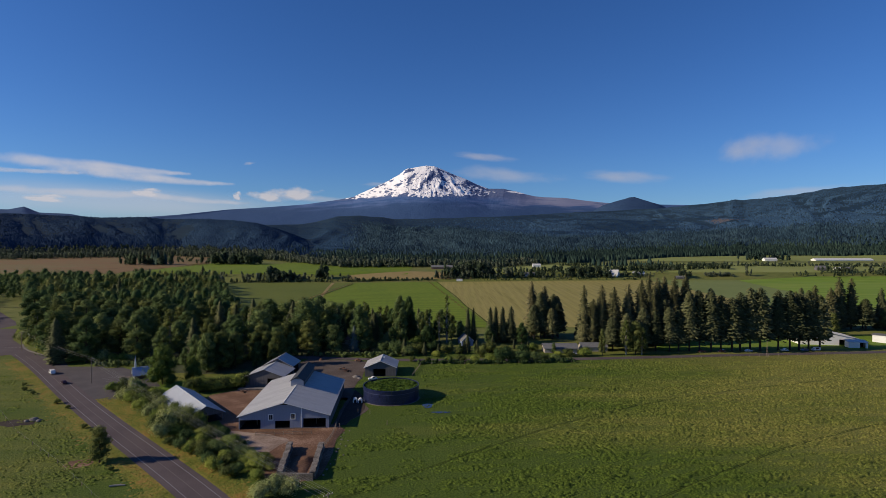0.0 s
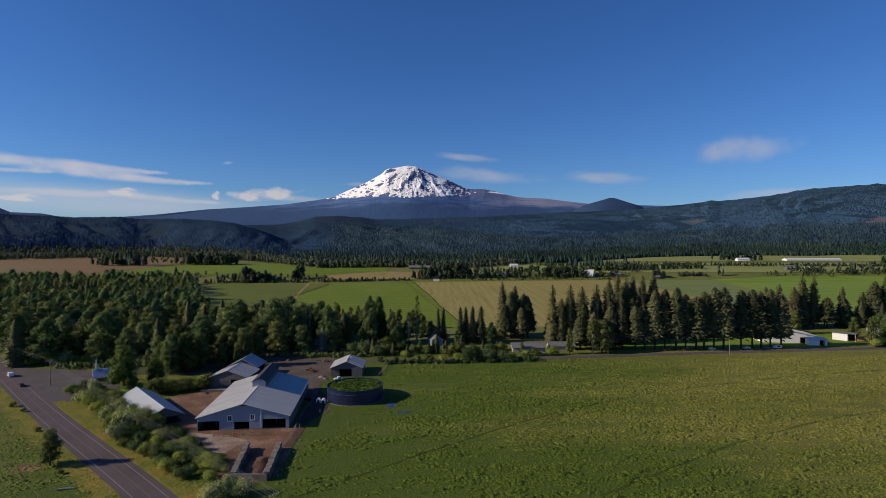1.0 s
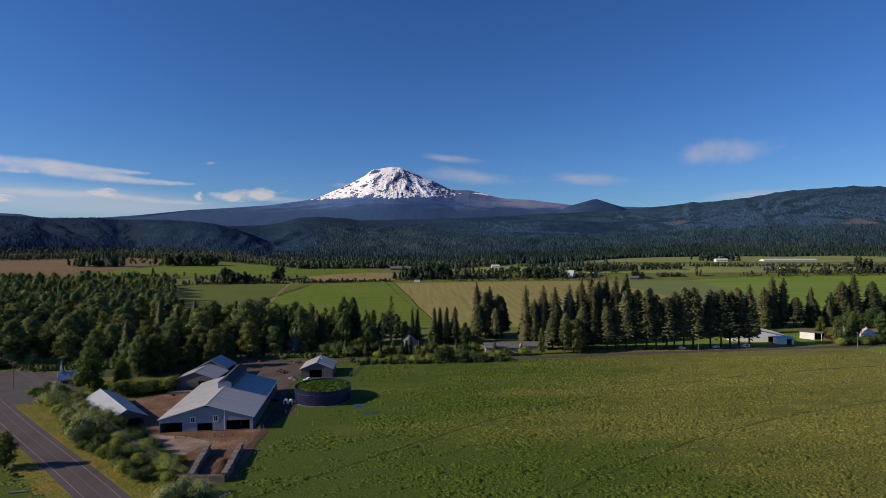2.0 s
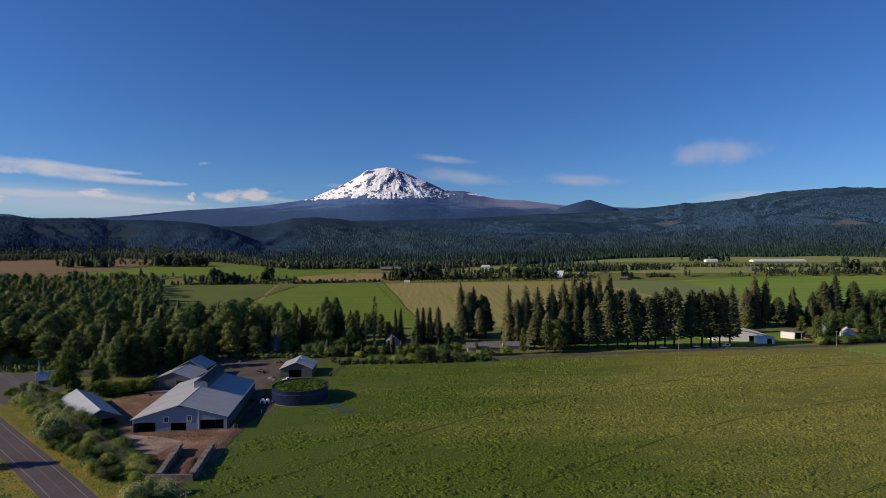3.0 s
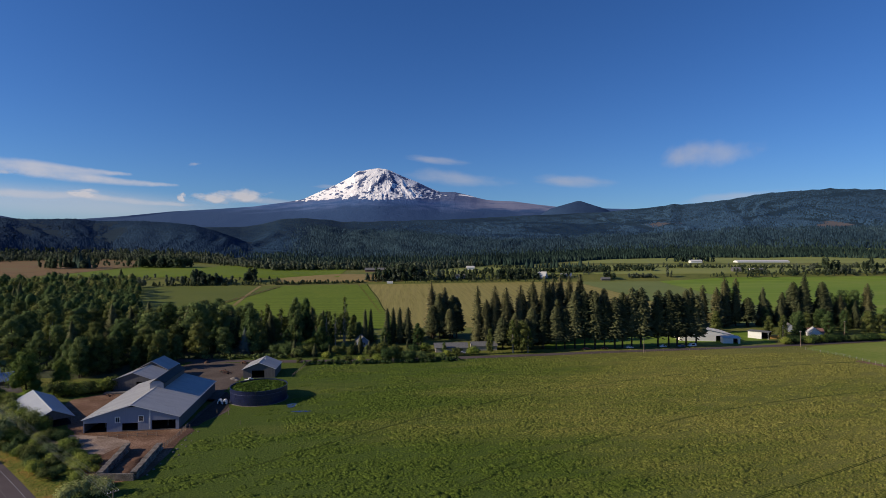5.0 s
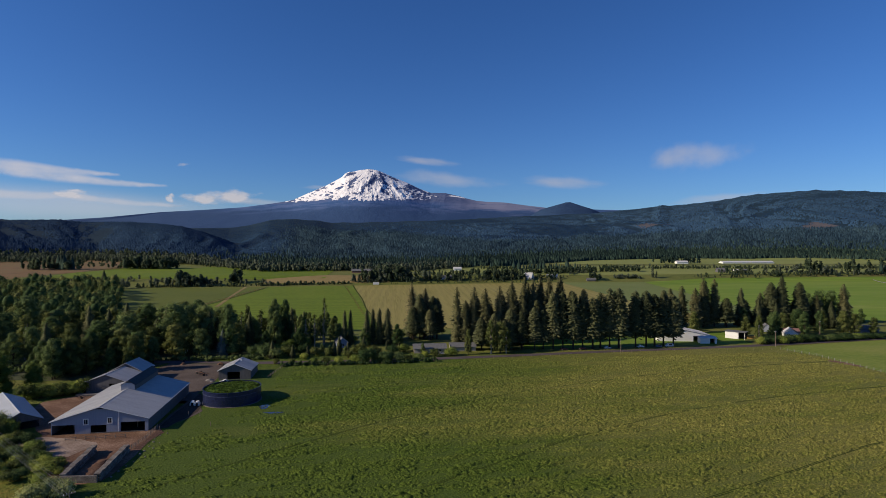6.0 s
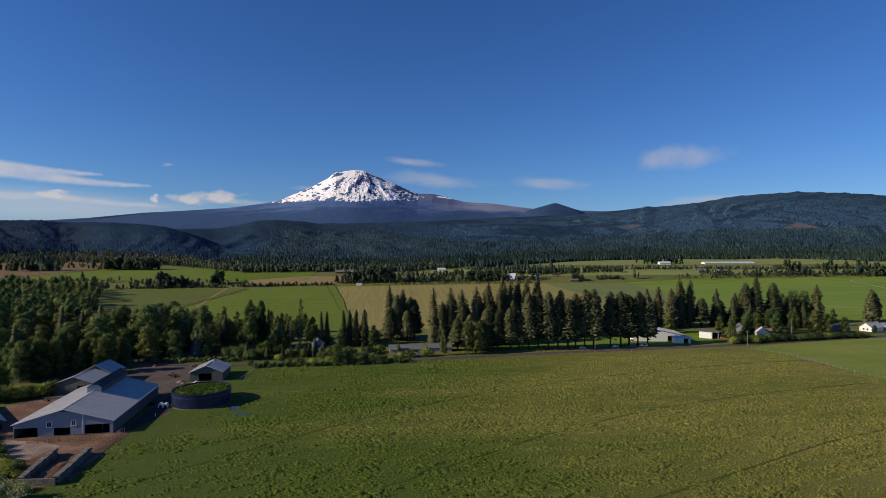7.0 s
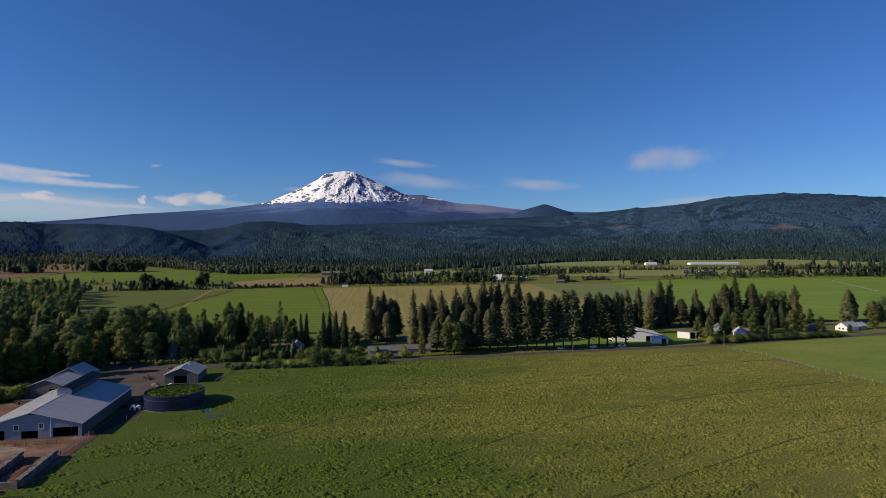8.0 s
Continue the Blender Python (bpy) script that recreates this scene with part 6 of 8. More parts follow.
front = wood_spot(-340, -28, 306, 430, 13.5, 6000, in_wood)
for i, (x, y) in enumerate(sorted(front, key=lambda p: p[1])[:260]):
    q = rw.random()
    k = "oak_a" if q < 0.22 else "oak_b" if q < 0.36 else "oak_d" if q < 0.70 else "oak_c" if q < 0.86 else "fir_c" if q < 0.95 else "birch"
    s = rw.uniform(0.70, 1.22)
    plant(k, x, y, s * (0.85 if k == "fir_c" else rw.uniform(1.25, 1.70)), s * rw.uniform(0.95, 1.25) * (0.72 if k == "fir_c" else 1))


def wood_mass(points, seed, label, leaf, h0, h1, r, quads):
    """Crowns further back, whose tops alone show: joined."""
    rnd = random.Random(seed)
    V, F, N = [], [], []
    for x, y in points:
        h = rnd.uniform(h0, h1)
        z0 = gz(x, y)
        wide = r * rnd.uniform(0.75, 1.25)
        for i in range(5):
            a = rnd.random() * 6.283
            off = wide * rnd.uniform(0.1, 0.65)
            lr = wide * rnd.uniform(0.40, 0.6)
            c = (x + off * math.cos(a), y + off * math.sin(a), z0 + h * (0.40 + 0.11 * i))
            core(V, F, c, (lr * 0.7, lr * 0.7, lr * 0.85), rnd, N)
            leaf_quads(V, F, c, (lr, lr, lr * 1.15), quads, 1.0, rnd, 0.0, N)
    ob = mesh_object("woodland", V, F, leaf, smooth=True, normals=N)
    return tagged(ob, label, "woodland", kind="stuff")


back = wood_spot(-620, -20, 430, 790, 13.0, 9000, in_wood)
dark = [p for i, p in enumerate(back) if p[0] < -300 and rw.random() < 0.06]
pale = [p for p in back if p not in dark and p[0] > -36 - 0.56 * p[1] and rw.random() < 0.30]
rest = [p for p in back if p not in dark and p not in pale]
wood_mass(rest[::3], 46, "olive-green tree tops of the wood", M["mid_leaf"], 16, 26, 9.4, 66)
rest = [p for i, p in enumerate(rest) if i % 3]
wood_mass(rest, 41, "deep green tree tops of the wood", M["leaf"], 16, 26, 9.4, 66)
wood_mass(pale, 42, "yellow-green tree tops at the wood's edge", M["light_leaf"], 14, 22, 7.0, 60)
for x, y in sorted(dark, key=lambda p: p[1])[:170]:
    plant("fir_c", x, y, rw.uniform(0.7, 0.95), rw.uniform(0.62, 0.98))
left_wood = wood_spot(-780, -400, 590, 830, 10, 3500, lambda x, y: x < -0.74 * (y - 332) - 238) + wood_spot(-700, -380, 430, 600, 10, 2500, lambda x, y: x < -0.74 * (y - 332) - 282)
wood_mass(left_wood, 45, "trees on the far side of the road", M["leaf"], 14, 24, 5.2, 30)

# bushes
tree_proto("bush_a", "bush", bush_meshes(21, 4.2, 3.4), M["hedge_leaf"], M["bark"], 23.5, 314.5, "rounded green bush at the pasture's edge", "bush", "bushes")
tree_proto("bush_d", "bush", bush_meshes(24, 4.2, 3.2), M["leaf"], M["bark"], 70.0, 318.0, "dark green rounded bush beside the lane", "bush", "bushes")
tree_proto("bush_b", "bush", bush_meshes(22, 4.2, 3.0, 6), M["light_leaf"], M["bark"], 16.0, 315.5, "pale green rounded bush at the pasture's edge", "bush", "bushes")
tree_proto("bush_c", "bush", bush_meshes(23, 5.2, 3.6, 9, 170), M["silver_leaf"], M["bark"], -43.5, 154.5, "grey-green willow bush beside the road", "bush", "roadside bushes")
BUSHES = [(33, 316, 1.1, "bush_a"), (39.5, 316.5, 2.0, "bush_d"), (45, 316, 1.2, "bush_b"), (50.5, 315.5, 1.6, "bush_d"), (57, 316, 1.4, "bush_d"), (63, 316, 1.0, "bush_b"), (28, 329, 1.1, "bush_b"),
          (2, 330, 0.9, "bush_a"), (9, 318, 0.8, "bush_a"), (-3, 317, 0.7, "bush_b"), (-12, 318, 0.7, "bush_b"), (-15, 334, 1.5, "bush_d"), (-22, 338, 1.9, "bush_d"), (-8, 340, 1.5, "bush_b"),
          (0, 344, 1.4, "bush_d"), (8, 340, 1.2, "bush_b"), (16, 338, 1.0, "bush_b"), (-30, 344, 1.6, "bush_d"), (-44, 345, 1.5, "bush_d"), (34, 340, 1.6, "bush_b"), (44, 338, 1.3, "bush_b"),
          (55, 340, 1.3, "bush_d"), (62, 346, 1.2, "bush_a"), (74, 330, 0.8, "bush_a"), (80, 329, 1.1, "bush_b"), (90, 330, 1.3, "bush_a")]
for x, y, s, k in BUSHES:
    plant(k, x, y, s, s)
for i in range(44):
    t = i / 43
    plant("bush_d" if i % 5 else "bush_a", 306 + 115 * t + rw.uniform(-2, 2), 346 + 13 * t + rw.uniform(-1.5, 1.5), rw.uniform(1.05, 1.5), rw.uniform(0.85, 1.25) * (1.25 - 0.5 * t))
for i in range(14):
    t = i / 13
    plant("bush_a" if i % 4 else "bush_b", -110 + 21 * t + rw.uniform(-1, 1), 260 + 10 * t + rw.uniform(-1.5, 1.5), rw.uniform(1.1, 1.5), rw.uniform(1.25, 1.65))
for i in range(34):
    t = i / 33
    x = float(np.interp(t, [0, 0.3, 0.55, 0.72, 0.82, 1], [-288, -255, -225, -204, -186, -168]))
    y = float(np.interp(t, [0, 0.3, 0.55, 0.72, 0.82, 1], [394, 363, 338, 320, 318, 324]))
    plant(("bush_a", "bush_b", "bush_a", "bush_c")[i % 4], x + rw.uniform(-1, 3), y + rw.uniform(-0.5, 3), rw.uniform(0.8, 1.3), rw.uniform(0.7, 1.5))
HEDGE = [(-146, 262), (-140, 257), (-135, 250), (-129, 245), (-124, 239), (-119, 233), (-115, 228), (-110, 223), (-106, 218), (-102, 214), (-98, 210), (-94, 207), (-90, 203), (-84, 197), (-79, 193), (-74, 188), (-70, 184),
         (-66, 178), (-62, 174), (-57, 170)]
for i, (x, y) in enumerate(HEDGE):
    x, y = (x - 3.6, y - 2.6) if i >= 11 else (x, y)
    big = 0.8 if i < 10 else 1.0 if i < 13 else 0.75
    for k in range(3 if i < 11 else 4):
        plant(("bush_a", "bush_b", "bush_c", "bush_a", "bush_b")[(i + k) % 5] if i < 13 else ("bush_a", "bush_b", "bush_d")[(i + k) % 3], x + 3.0 * k - 1.0 + rw.uniform(-1.6, 1.6), y + 2.4 * k + rw.uniform(-1.6, 1.6),
              big * rw.uniform(0.95, 1.45), big * rw.uniform(1.1, 1.75) * (1.0 if i < 13 else 0.8))
for x, y, s, z in ((-47, 152, 0.95, 0.9), (-39.5, 155, 0.9, 0.9), (-44, 160, 0.8, 0.7)):
    plant("bush_c", x, y, s, z)
for x, y, s in ((-54, 179, 0.8), (-50, 172, 0.6), (-60, 183, 0.9), (-52, 166, 0.8), (-58, 176, 0.9), (-84, 204, 0.8), (-88, 209, 0.9)):
    plant("bush_a", x, y, s, s * 0.8)
plant("oak_d", -105.2, 178.5, 0.70, 0.55)
for x, y, s in ((-161, 243, 0.5), (-190, 264, 0.45), (-152, 236, 0.35), (-124, 206, 0.4), (-118, 200, 0.35), (-130, 211, 0.4), (-112, 188, 0.35), (-98, 172, 0.3), (-182, 258, 0.4), (-196, 272, 0.4)):
    plant("bush_b", x, y, s, s)


# gardens and groves between the lane and the meadow
for i in range(46):
    x, y = rw.uniform(-62, 62), rw.uniform(346, 392)
    if abs(x - 22) < 9 and y < 372 or abs(x + 54) < 9 and y < 384:
        continue
    k = ("oak_a", "oak_b", "bush_a", "oak_b", "bush_b")[i % 5]
    s = rw.uniform(0.45, 0.75) if k.startswith("oak") else rw.uniform(1.0, 1.7)
    plant(k, x, y, s, s * rw.uniform(0.8, 1.0))
for i in range(16):
    x, y = rw.uniform(98, 158), rw.uniform(366, 384)
    plant("fir_c", x, y, rw.uniform(0.7, 0.95), rw.uniform(0.5, 0.8))
for i in range(26):
    x, y = rw.uniform(250, 445), rw.uniform(396, 440)
    k = ("fir_c", "oak_a", "oak_b", "fir_c", "bush_a")[i % 5]
    s = rw.uniform(0.5, 0.8)
    plant(k, x, y, s * (1.5 if k == "bush_a" else 1), s)


def tall_grass(path, offset, spread, n, seed, label):
    """Tall dry grass and weeds along a road: many small upright clumps."""
    rng = np.random.default_rng(seed)
    P = np.array(path, float)
    seg = np.hypot(*np.diff(P, axis=0).T)
    c = np.concatenate([[0], np.cumsum(seg)])
    s = rng.random(n) * seg.sum()
    i = np.clip(np.searchsorted(c, s) - 1, 0, len(seg) - 1)
    d = np.diff(P, axis=0)[i] / seg[i][:, None]
    o = offset + np.sign(offset) * np.abs(rng.normal(0, spread, n))
    x = np.interp(s, c, P[:, 0]) - d[:, 1] * o
    y = np.interp(s, c, P[:, 1]) + d[:, 0] * o
    z = ground_z(x, y)
    r = rng.uniform(0.4, 1.1, n)
    a = rng.random(n) * 6.28
    V = np.zeros((n, 5, 3))
    for k in range(4):
        t = a + k * 1.5708
        V[:, k] = np.stack([x + r * np.cos(t), y + r * np.sin(t), z - 0.05], 1)
    V[:, 4] = np.stack([x + 0.2 * np.cos(a), y + 0.2 * np.sin(a), z + rng.uniform(0.08, 0.34, n)], 1)
    F = (np.arange(n)[:, None, None] * 5 + np.array([(k, (k + 1) % 4, 4) for k in range(4)])[None]).reshape(-1, 3)
    ob = mesh_object("roadside_grass", V.reshape(-1, 3).tolist(), F.tolist(), M["verge"], smooth=True)
    tagged(ob, label, "grass", kind="stuff")


tall_grass(ROAD[:8], 5.8, 3.0, 3500, 61, "tall orange and green weeds west of the road")
tall_grass(ROAD[:5], -5.8, 3.5, 4500, 62, "tall orange and green weeds east of the road")
# shrubs added to stand for a dark shadow line at the pasture's edge
hedgerow([(-8, 312), (30, 312.5), (60, 314), (78, 317)], 260, 1.2, 0.9, 2.4, 71, "low dark shrubs added for the shadow line on the pasture's northern edge", M["leaf"], 0.6)
hedgerow([(-95, 336), (-60, 334), (-20, 331)], 90, 1.6, 1.0, 3.0, 72, "dark undergrowth beside the lane", M["leaf"], 0.6)
hedgerow([(-185, 312), (-150, 310), (-100, 326)], 160, 3.0, 1.0, 3.5, 73, "shaded undergrowth at the wood's edge", M["leaf"], 0.6)
# loose trees along the meadow's southern edge
for i in range(34):
    x, y = rw.uniform(-100, 14), rw.uniform(376, 430)
    k = ("oak_b", "oak_d", "aspen", "oak_c", "cypress", "birch")[i % 6]
    s = rw.uniform(0.6, 0.95)
    plant(k, x, y, s * (1.2 if k == "cypress" else 1), s * rw.uniform(0.85, 1.1))
# dark trees between the sheds and the wood
for i in range(15):
    x, y = -130 + 3.4 * i + rw.uniform(-2, 2), rw.uniform(302, 328)
    k = ("oak_a", "oak_d", "oak_c", "oak_d")[i % 4]
    s = rw.uniform(0.6, 0.95)
    plant(k, x, y, s * 1.2, s)
# half-bare pale trees against the green meadow
for i in range(20):
    x, y = -135 + 5.2 * i + rw.uniform(-3, 3), rw.uniform(392, 440) - max(0, i - 12) * 3
    k = ("aspen", "aspen", "birch")[i % 3]
    plant(k, x, y, rw.uniform(0.8, 1.15), rw.uniform(0.75, 1.05))
# paler trees among the eastern firs
for x, y, s, k in ((315, 376, 0.7, "oak_d"), (338, 378, 0.6, "birch"), (352, 386, 0.75, "oak_d"), (372, 388, 0.7, "birch"), (386, 388, 0.8, "oak_d"), (404, 388, 0.75, "oak_d"), (415, 372, 0.62, "oak_d"),
                   (246, 376, 0.7, "birch"), (284, 392, 0.8, "oak_d"), (268, 398, 0.8, "oak_d"), (478, 388, 0.8, "oak_d"), (500, 392, 0.8, "oak_a")):
    plant(k, x, y, s * 1.1, s)
# dark shrubs and young trees in the gardens along the lane
for i in range(26):
    x, y = rw.uniform(-22, 76), rw.uniform(331, 352)
    if abs(x - 22) < 7 and y > 348:
        continue
    k = ("oak_c", "oak_b", "fir_c", "cypress")[i % 4]
    s = rw.uniform(0.2, 0.34)
    plant(k, x, y, s * (1.6 if k == "cypress" else 1.1), s)

# ---- farm buildings ----


def strip_wall(bm, w0, w1, top, openings, t0, t1, flip=False, base=0.0):
    """A wall from w0 to w1 with openings (a, b, z0, z1) through it; top(w) is its upper edge. It lies along x, or along y with flip."""
    cuts = sorted({w0, w1, *([0.0] if w0 < 0 < w1 else []), *[v for o in openings for v in o[:2]]})
    for a, b in zip(cuts, cuts[1:]):
        mid = (a + b) / 2
        spans, lo = [], base
        for o in sorted((o for o in openings if o[0] <= mid <= o[1]), key=lambda o: o[2]):
            if o[2] > lo:
                spans.append((lo, o[2]))
            lo = o[3]
        spans.append((lo, None))
        for z0, z1 in spans:
            ta, tb = (top(a), top(b)) if z1 is None else (z1, z1)
            if ta - z0 < 0.01 and tb - z0 < 0.01:
                continue
            k = [(a, z0), (b, z0), (b, tb), (a, ta)]
            vs = []
            for t in (t0, t1):
                vs.append([bm.verts.new((t, w, z) if flip else (w, t, z)) for w, z in k])
            bm.faces.new(vs[0])
            bm.faces.new(vs[1][::-1])
            for i in range(4):
                bm.faces.new((vs[0][i], vs[1][i], vs[1][(i + 1) % 4], vs[0][(i + 1) % 4]))


def roof_slab(bm, x0, z0, x1, z1, y0, y1, thick=0.14):
    prism(bm, [(x0, z0), (x1, z1), (x1, z1 + thick), (x0, z0 + thick)], y0, y1)


def seams(parent, x0, z0, x1, z1, y0, y1, pitch, material, name="roof_rib", r=0.05):
    """Raised ribs of a metal roof, from ridge to eave."""
    bm = bmesh.new()
    n = int((y1 - y0) / pitch)
    for i in range(n + 1):
        y = y0 + (y1 - y0) * i / n
        prism(bm, [(x0, z0), (x1, z1), (x1, z1 + r), (x0, z0 + r)], y - 0.05, y + 0.05)
    return part(name, bm, material, parent)


def window(parent, x, z0, z1, w, y, material, facing="y", rim=0.08):
    """A sash window set in a wall: dark pane, frame and sill."""
    bm = bmesh.new()
    for a in ((-w / 2 - rim, -w / 2, z0, z1), (w / 2, w / 2 + rim, z0, z1), (-w / 2 - rim, w / 2 + rim, z1, z1 + rim), (-w / 2 - rim - 0.04, w / 2 + rim + 0.04, z0 - rim, z0), (-0.03, 0.03, z0, z1)):
        if facing == "y":
            box(bm, x + a[0], x + a[1], y - 0.06, y + 0.06, a[2], a[3])
        else:
            box(bm, y - 0.06, y + 0.06, x + a[0], x + a[1], a[2], a[3])
    win = part("window", bm, material, parent)
    pane = boxed(x - w / 2, x + w / 2, y + 0.02, y + 0.05, z0, z1) if facing == "y" else boxed(y - 0.02, y + 0.02, x - w / 2, x + w / 2, z0, z1)
    part("pane", pane, M["glass"], win, "dark window glass")
    return win


def gable_building(name, label, x, y, rz, width, length, eave, ridge, wall, roof, front=(), back=(), left=(), right=(), over=0.6, category="barn", ribs=0.0, floor=None, group="", z=None, trim=None):
    """A gabled building: x across, y from the front wall at 0 to the back."""
    z = gz(x, y) if z is None else z
    ob = thing(name, label, category, x, y, z, rz, group)
    hw = width / 2

    def top(w):
        return ridge - (ridge - eave) * abs(w) / hw

    for nm, ops, t in (("front_wall", front, 0.0), ("back_wall", back, length - 0.22)):
        bm = bmesh.new()
        strip_wall(bm, -hw, hw, top, ops, t, t + 0.22, base=-0.3)
        bmesh.ops.remove_doubles(bm, verts=bm.verts[:], dist=0.001)
        part(nm, bm, wall, ob)
    for nm, ops, t in (("side_wall", left, -hw), ("side_wall", right, hw - 0.22)):
        bm = bmesh.new()
        strip_wall(bm, 0.222, length - 0.222, lambda w: eave, ops, t, t + 0.22, True, base=-0.3)
        bmesh.ops.remove_doubles(bm, verts=bm.verts[:], dist=0.001)
        part(nm, bm, wall, ob)
    slope = (ridge - eave) / hw
    for s in (-1, 1):
        bm = bmesh.new()
        roof_slab(bm, 0, ridge + 0.05, s * (hw + over), eave + 0.05 - slope * over, -over, length + over)
        r = part("roof", bm, roof, ob)
        if ribs:
            seams(r, s * 0.2, ridge + 0.19 - slope * 0.2, s * (hw + over - 0.05), eave + 0.19 - slope * (over - 0.05), -over + 0.1, length + over - 0.1, ribs, roof)
    bm = bmesh.new()
    prism(bm, [(-0.35, ridge + 0.10), (0, ridge + 0.28), (0.35, ridge + 0.10), (0, ridge + 0.20)], -over - 0.02, length + over + 0.02)
    part("ridge_cap", bm, roof, ob)
    part("floor_slab", boxed(-hw + 0.25, hw - 0.25, 0.25, length - 0.25, -0.2, 0.06), floor or M["dark"], ob, "concrete floor coloured near-black for shade")
    if trim:
        bm = bmesh.new()
        for s in (-1, 1):
            prism(bm, [(0, ridge - 0.02), (s * (hw + over), eave - 0.02 - slope * over), (s * (hw + over), eave + 0.22 - slope * over), (0, ridge + 0.22)], -over - 0.06, -over)
        part("barge_board", bm, trim, ob)
    return ob


# the main barn with its raised ridge monitor
barn = gable_building("barn", "large pale metal dairy barn with a raised ridge monitor", -55.4, 209.2, 3, 33.0, 53.0, 4.9, 9.7, M["pale_wall"], M["metal_roof"],
                      front=[(-16.2, -8.6, 0, 3.5), (-3.3, 2.1, 0, 3.0), (7.0, 15.3, 0, 3.7), (-5.5, -4.2, 3.5, 5.3), (2.6, 3.9, 3.7, 5.5)],
                      back=[(-4, 4, 0, 4)], left=[(20 + 8 * i, 25 + 8 * i, 1.6, 3.4) for i in range(4)], ribs=0.95, z=0.0, trim=M["trim"])
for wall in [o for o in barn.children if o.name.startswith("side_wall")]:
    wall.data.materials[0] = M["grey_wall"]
window(barn, -4.85, 3.5, 5.3, 1.3, -0.06, M["trim"], "y", 0.26)
window(barn, 3.25, 3.7, 5.5, 1.3, -0.06, M["trim"], "y", 0.26)
part("corner_post", boxed(6.2, 6.5, -0.08, 0.0, 0, 7.8), M["trim"], barn)
part("kick_wall", boxed(-3.3, 15.3, -0.14, -0.002, 0, 0.35), M["concrete"], barn)
bm = bmesh.new()
prism(bm, [(-1.6, 9.0), (1.6, 9.0), (0.0, 9.5)], -0.45, -0.05)
part("gable_vent", bm, M["old_roof"], barn)
for i in range(9):
    part("support_post", boxed(-11.2, -10.9, 5 + i * 5.5, 5.3 + i * 5.5, 0, 6.2), M["wood"], barn)
    part("support_post", boxed(10.9, 11.2, 5 + i * 5.5, 5.3 + i * 5.5, 0, 6.2), M["wood"], barn)
mon = bmesh.new()
prism(mon, [(-2.7, 8.8), (2.7, 8.8), (2.7, 11.4), (0.0, 13.1), (-2.7, 11.4)], 26.2, 54.0)
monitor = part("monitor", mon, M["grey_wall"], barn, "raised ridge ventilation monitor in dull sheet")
for s in (-1, 1):
    bm = bmesh.new()
    roof_slab(bm, 0, 13.15, s * 3.1, 11.2, 25.8, 54.5, 0.12)
    part("monitor_roof", bm, M["old_roof"], monitor, "dull grey monitor roof sheet")
bm = bmesh.new()
prism(bm, [(-2.68, 9.0), (2.68, 9.0), (2.6, 11.3), (1.2, 12.2), (-1.2, 12.2), (-2.6, 11.3)], 25.95, 26.19)
part("monitor_gable", bm, M["pale_wall"], monitor, "pale monitor end panel")

# the two-step shed behind it
gable_building("shed", "open-fronted metal shed with a stepped pale roof", -80.0, 267.0, -3, 18.0, 17.0, 5.0, 8.2, M["grey_wall"], M["metal_roof"], front=[(1.5, 7.6, 0, 4.0)], right=[(2, 15, 0, 4.2)], ribs=0.95, z=0.6)
gable_building("shed", "taller metal shed joined behind the stepped one", -78.6, 284.6, -3, 15.0, 13.0, 5.8, 9.7, M["grey_wall"], M["metal_roof"], right=[(2, 11, 0, 5.2)], ribs=0.95, z=0.8)
part("apron", boxed(-91, -71, 262.5, 265.2, -0.2, 0.9), M["concrete"])
tagged(bpy.data.objects["apron"], "low pale concrete kerb in front of the shed", "kerb")

# the small shed by the tank
shed = gable_building("shed", "small pale metal machinery shed with one open bay", -26.8, 286.0, 0, 15.8, 16.5, 4.6, 7.8, M["grey_wall"], M["metal_roof"], front=[(-3.6, 2.6, 0, 3.8)], ribs=0.95, z=0.75, trim=M["trim"])
part("roof_vent", boxed(0.7, 1.4, 9.0, 9.7, 7.3, 8.4), M["trim"], shed, "small white roof vent")

# the low shed along the road
low = gable_building("shed", "long low metal shed with dappled tree shade on its roof", -87.2, 216.5, 39, 13.6, 40.0, 3.0, 6.4, M["grey_wall"], M["new_roof"], front=[(-6.0, 6.0, 0, 2.7)], right=[(2 + 5 * i, 6.4 + 5 * i, 0, 2.6) for i in range(7)], ribs=0.95, z=0.0)

# the slurry tank full of weeds
TX, TY, TR, TH = -18.6, 249.4, 12.2, 6.0
tank = thing("slurry_tank", "round dark blue steel slurry tank overgrown with green weeds", "tank", TX, TY, 0.0)
SEG = 36
for ring in range(4):
    for k in range(SEG // 2):
        bm = bmesh.new()
        a0, a1 = 2 * math.pi * (2 * k) / SEG + 0.09 * ring, 2 * math.pi * (2 * k + 2) / SEG - 0.008 + 0.09 * ring
        zz0, zz1 = TH * ring / 4, TH * (ring + 1) / 4 - 0.03
        cols = []
        for j in range(4):
            a = a0 + (a1 - a0) * j / 3
            cols.append([bm.verts.new((r * math.cos(a), r * math.sin(a), z)) for r, z in ((TR, zz0), (TR, zz1), (TR - 0.1, zz1), (TR - 0.1, zz0))])
        for p, q in zip(cols, cols[1:]):
            for i in range(4):
                bm.faces.new((p[i], q[i], q[(i + 1) % 4], p[(i + 1) % 4]))
        bm.faces.new(cols[0])
        bm.faces.new(cols[-1][::-1])
        part("wall_panel", bm, M["tank_blue"], tank)


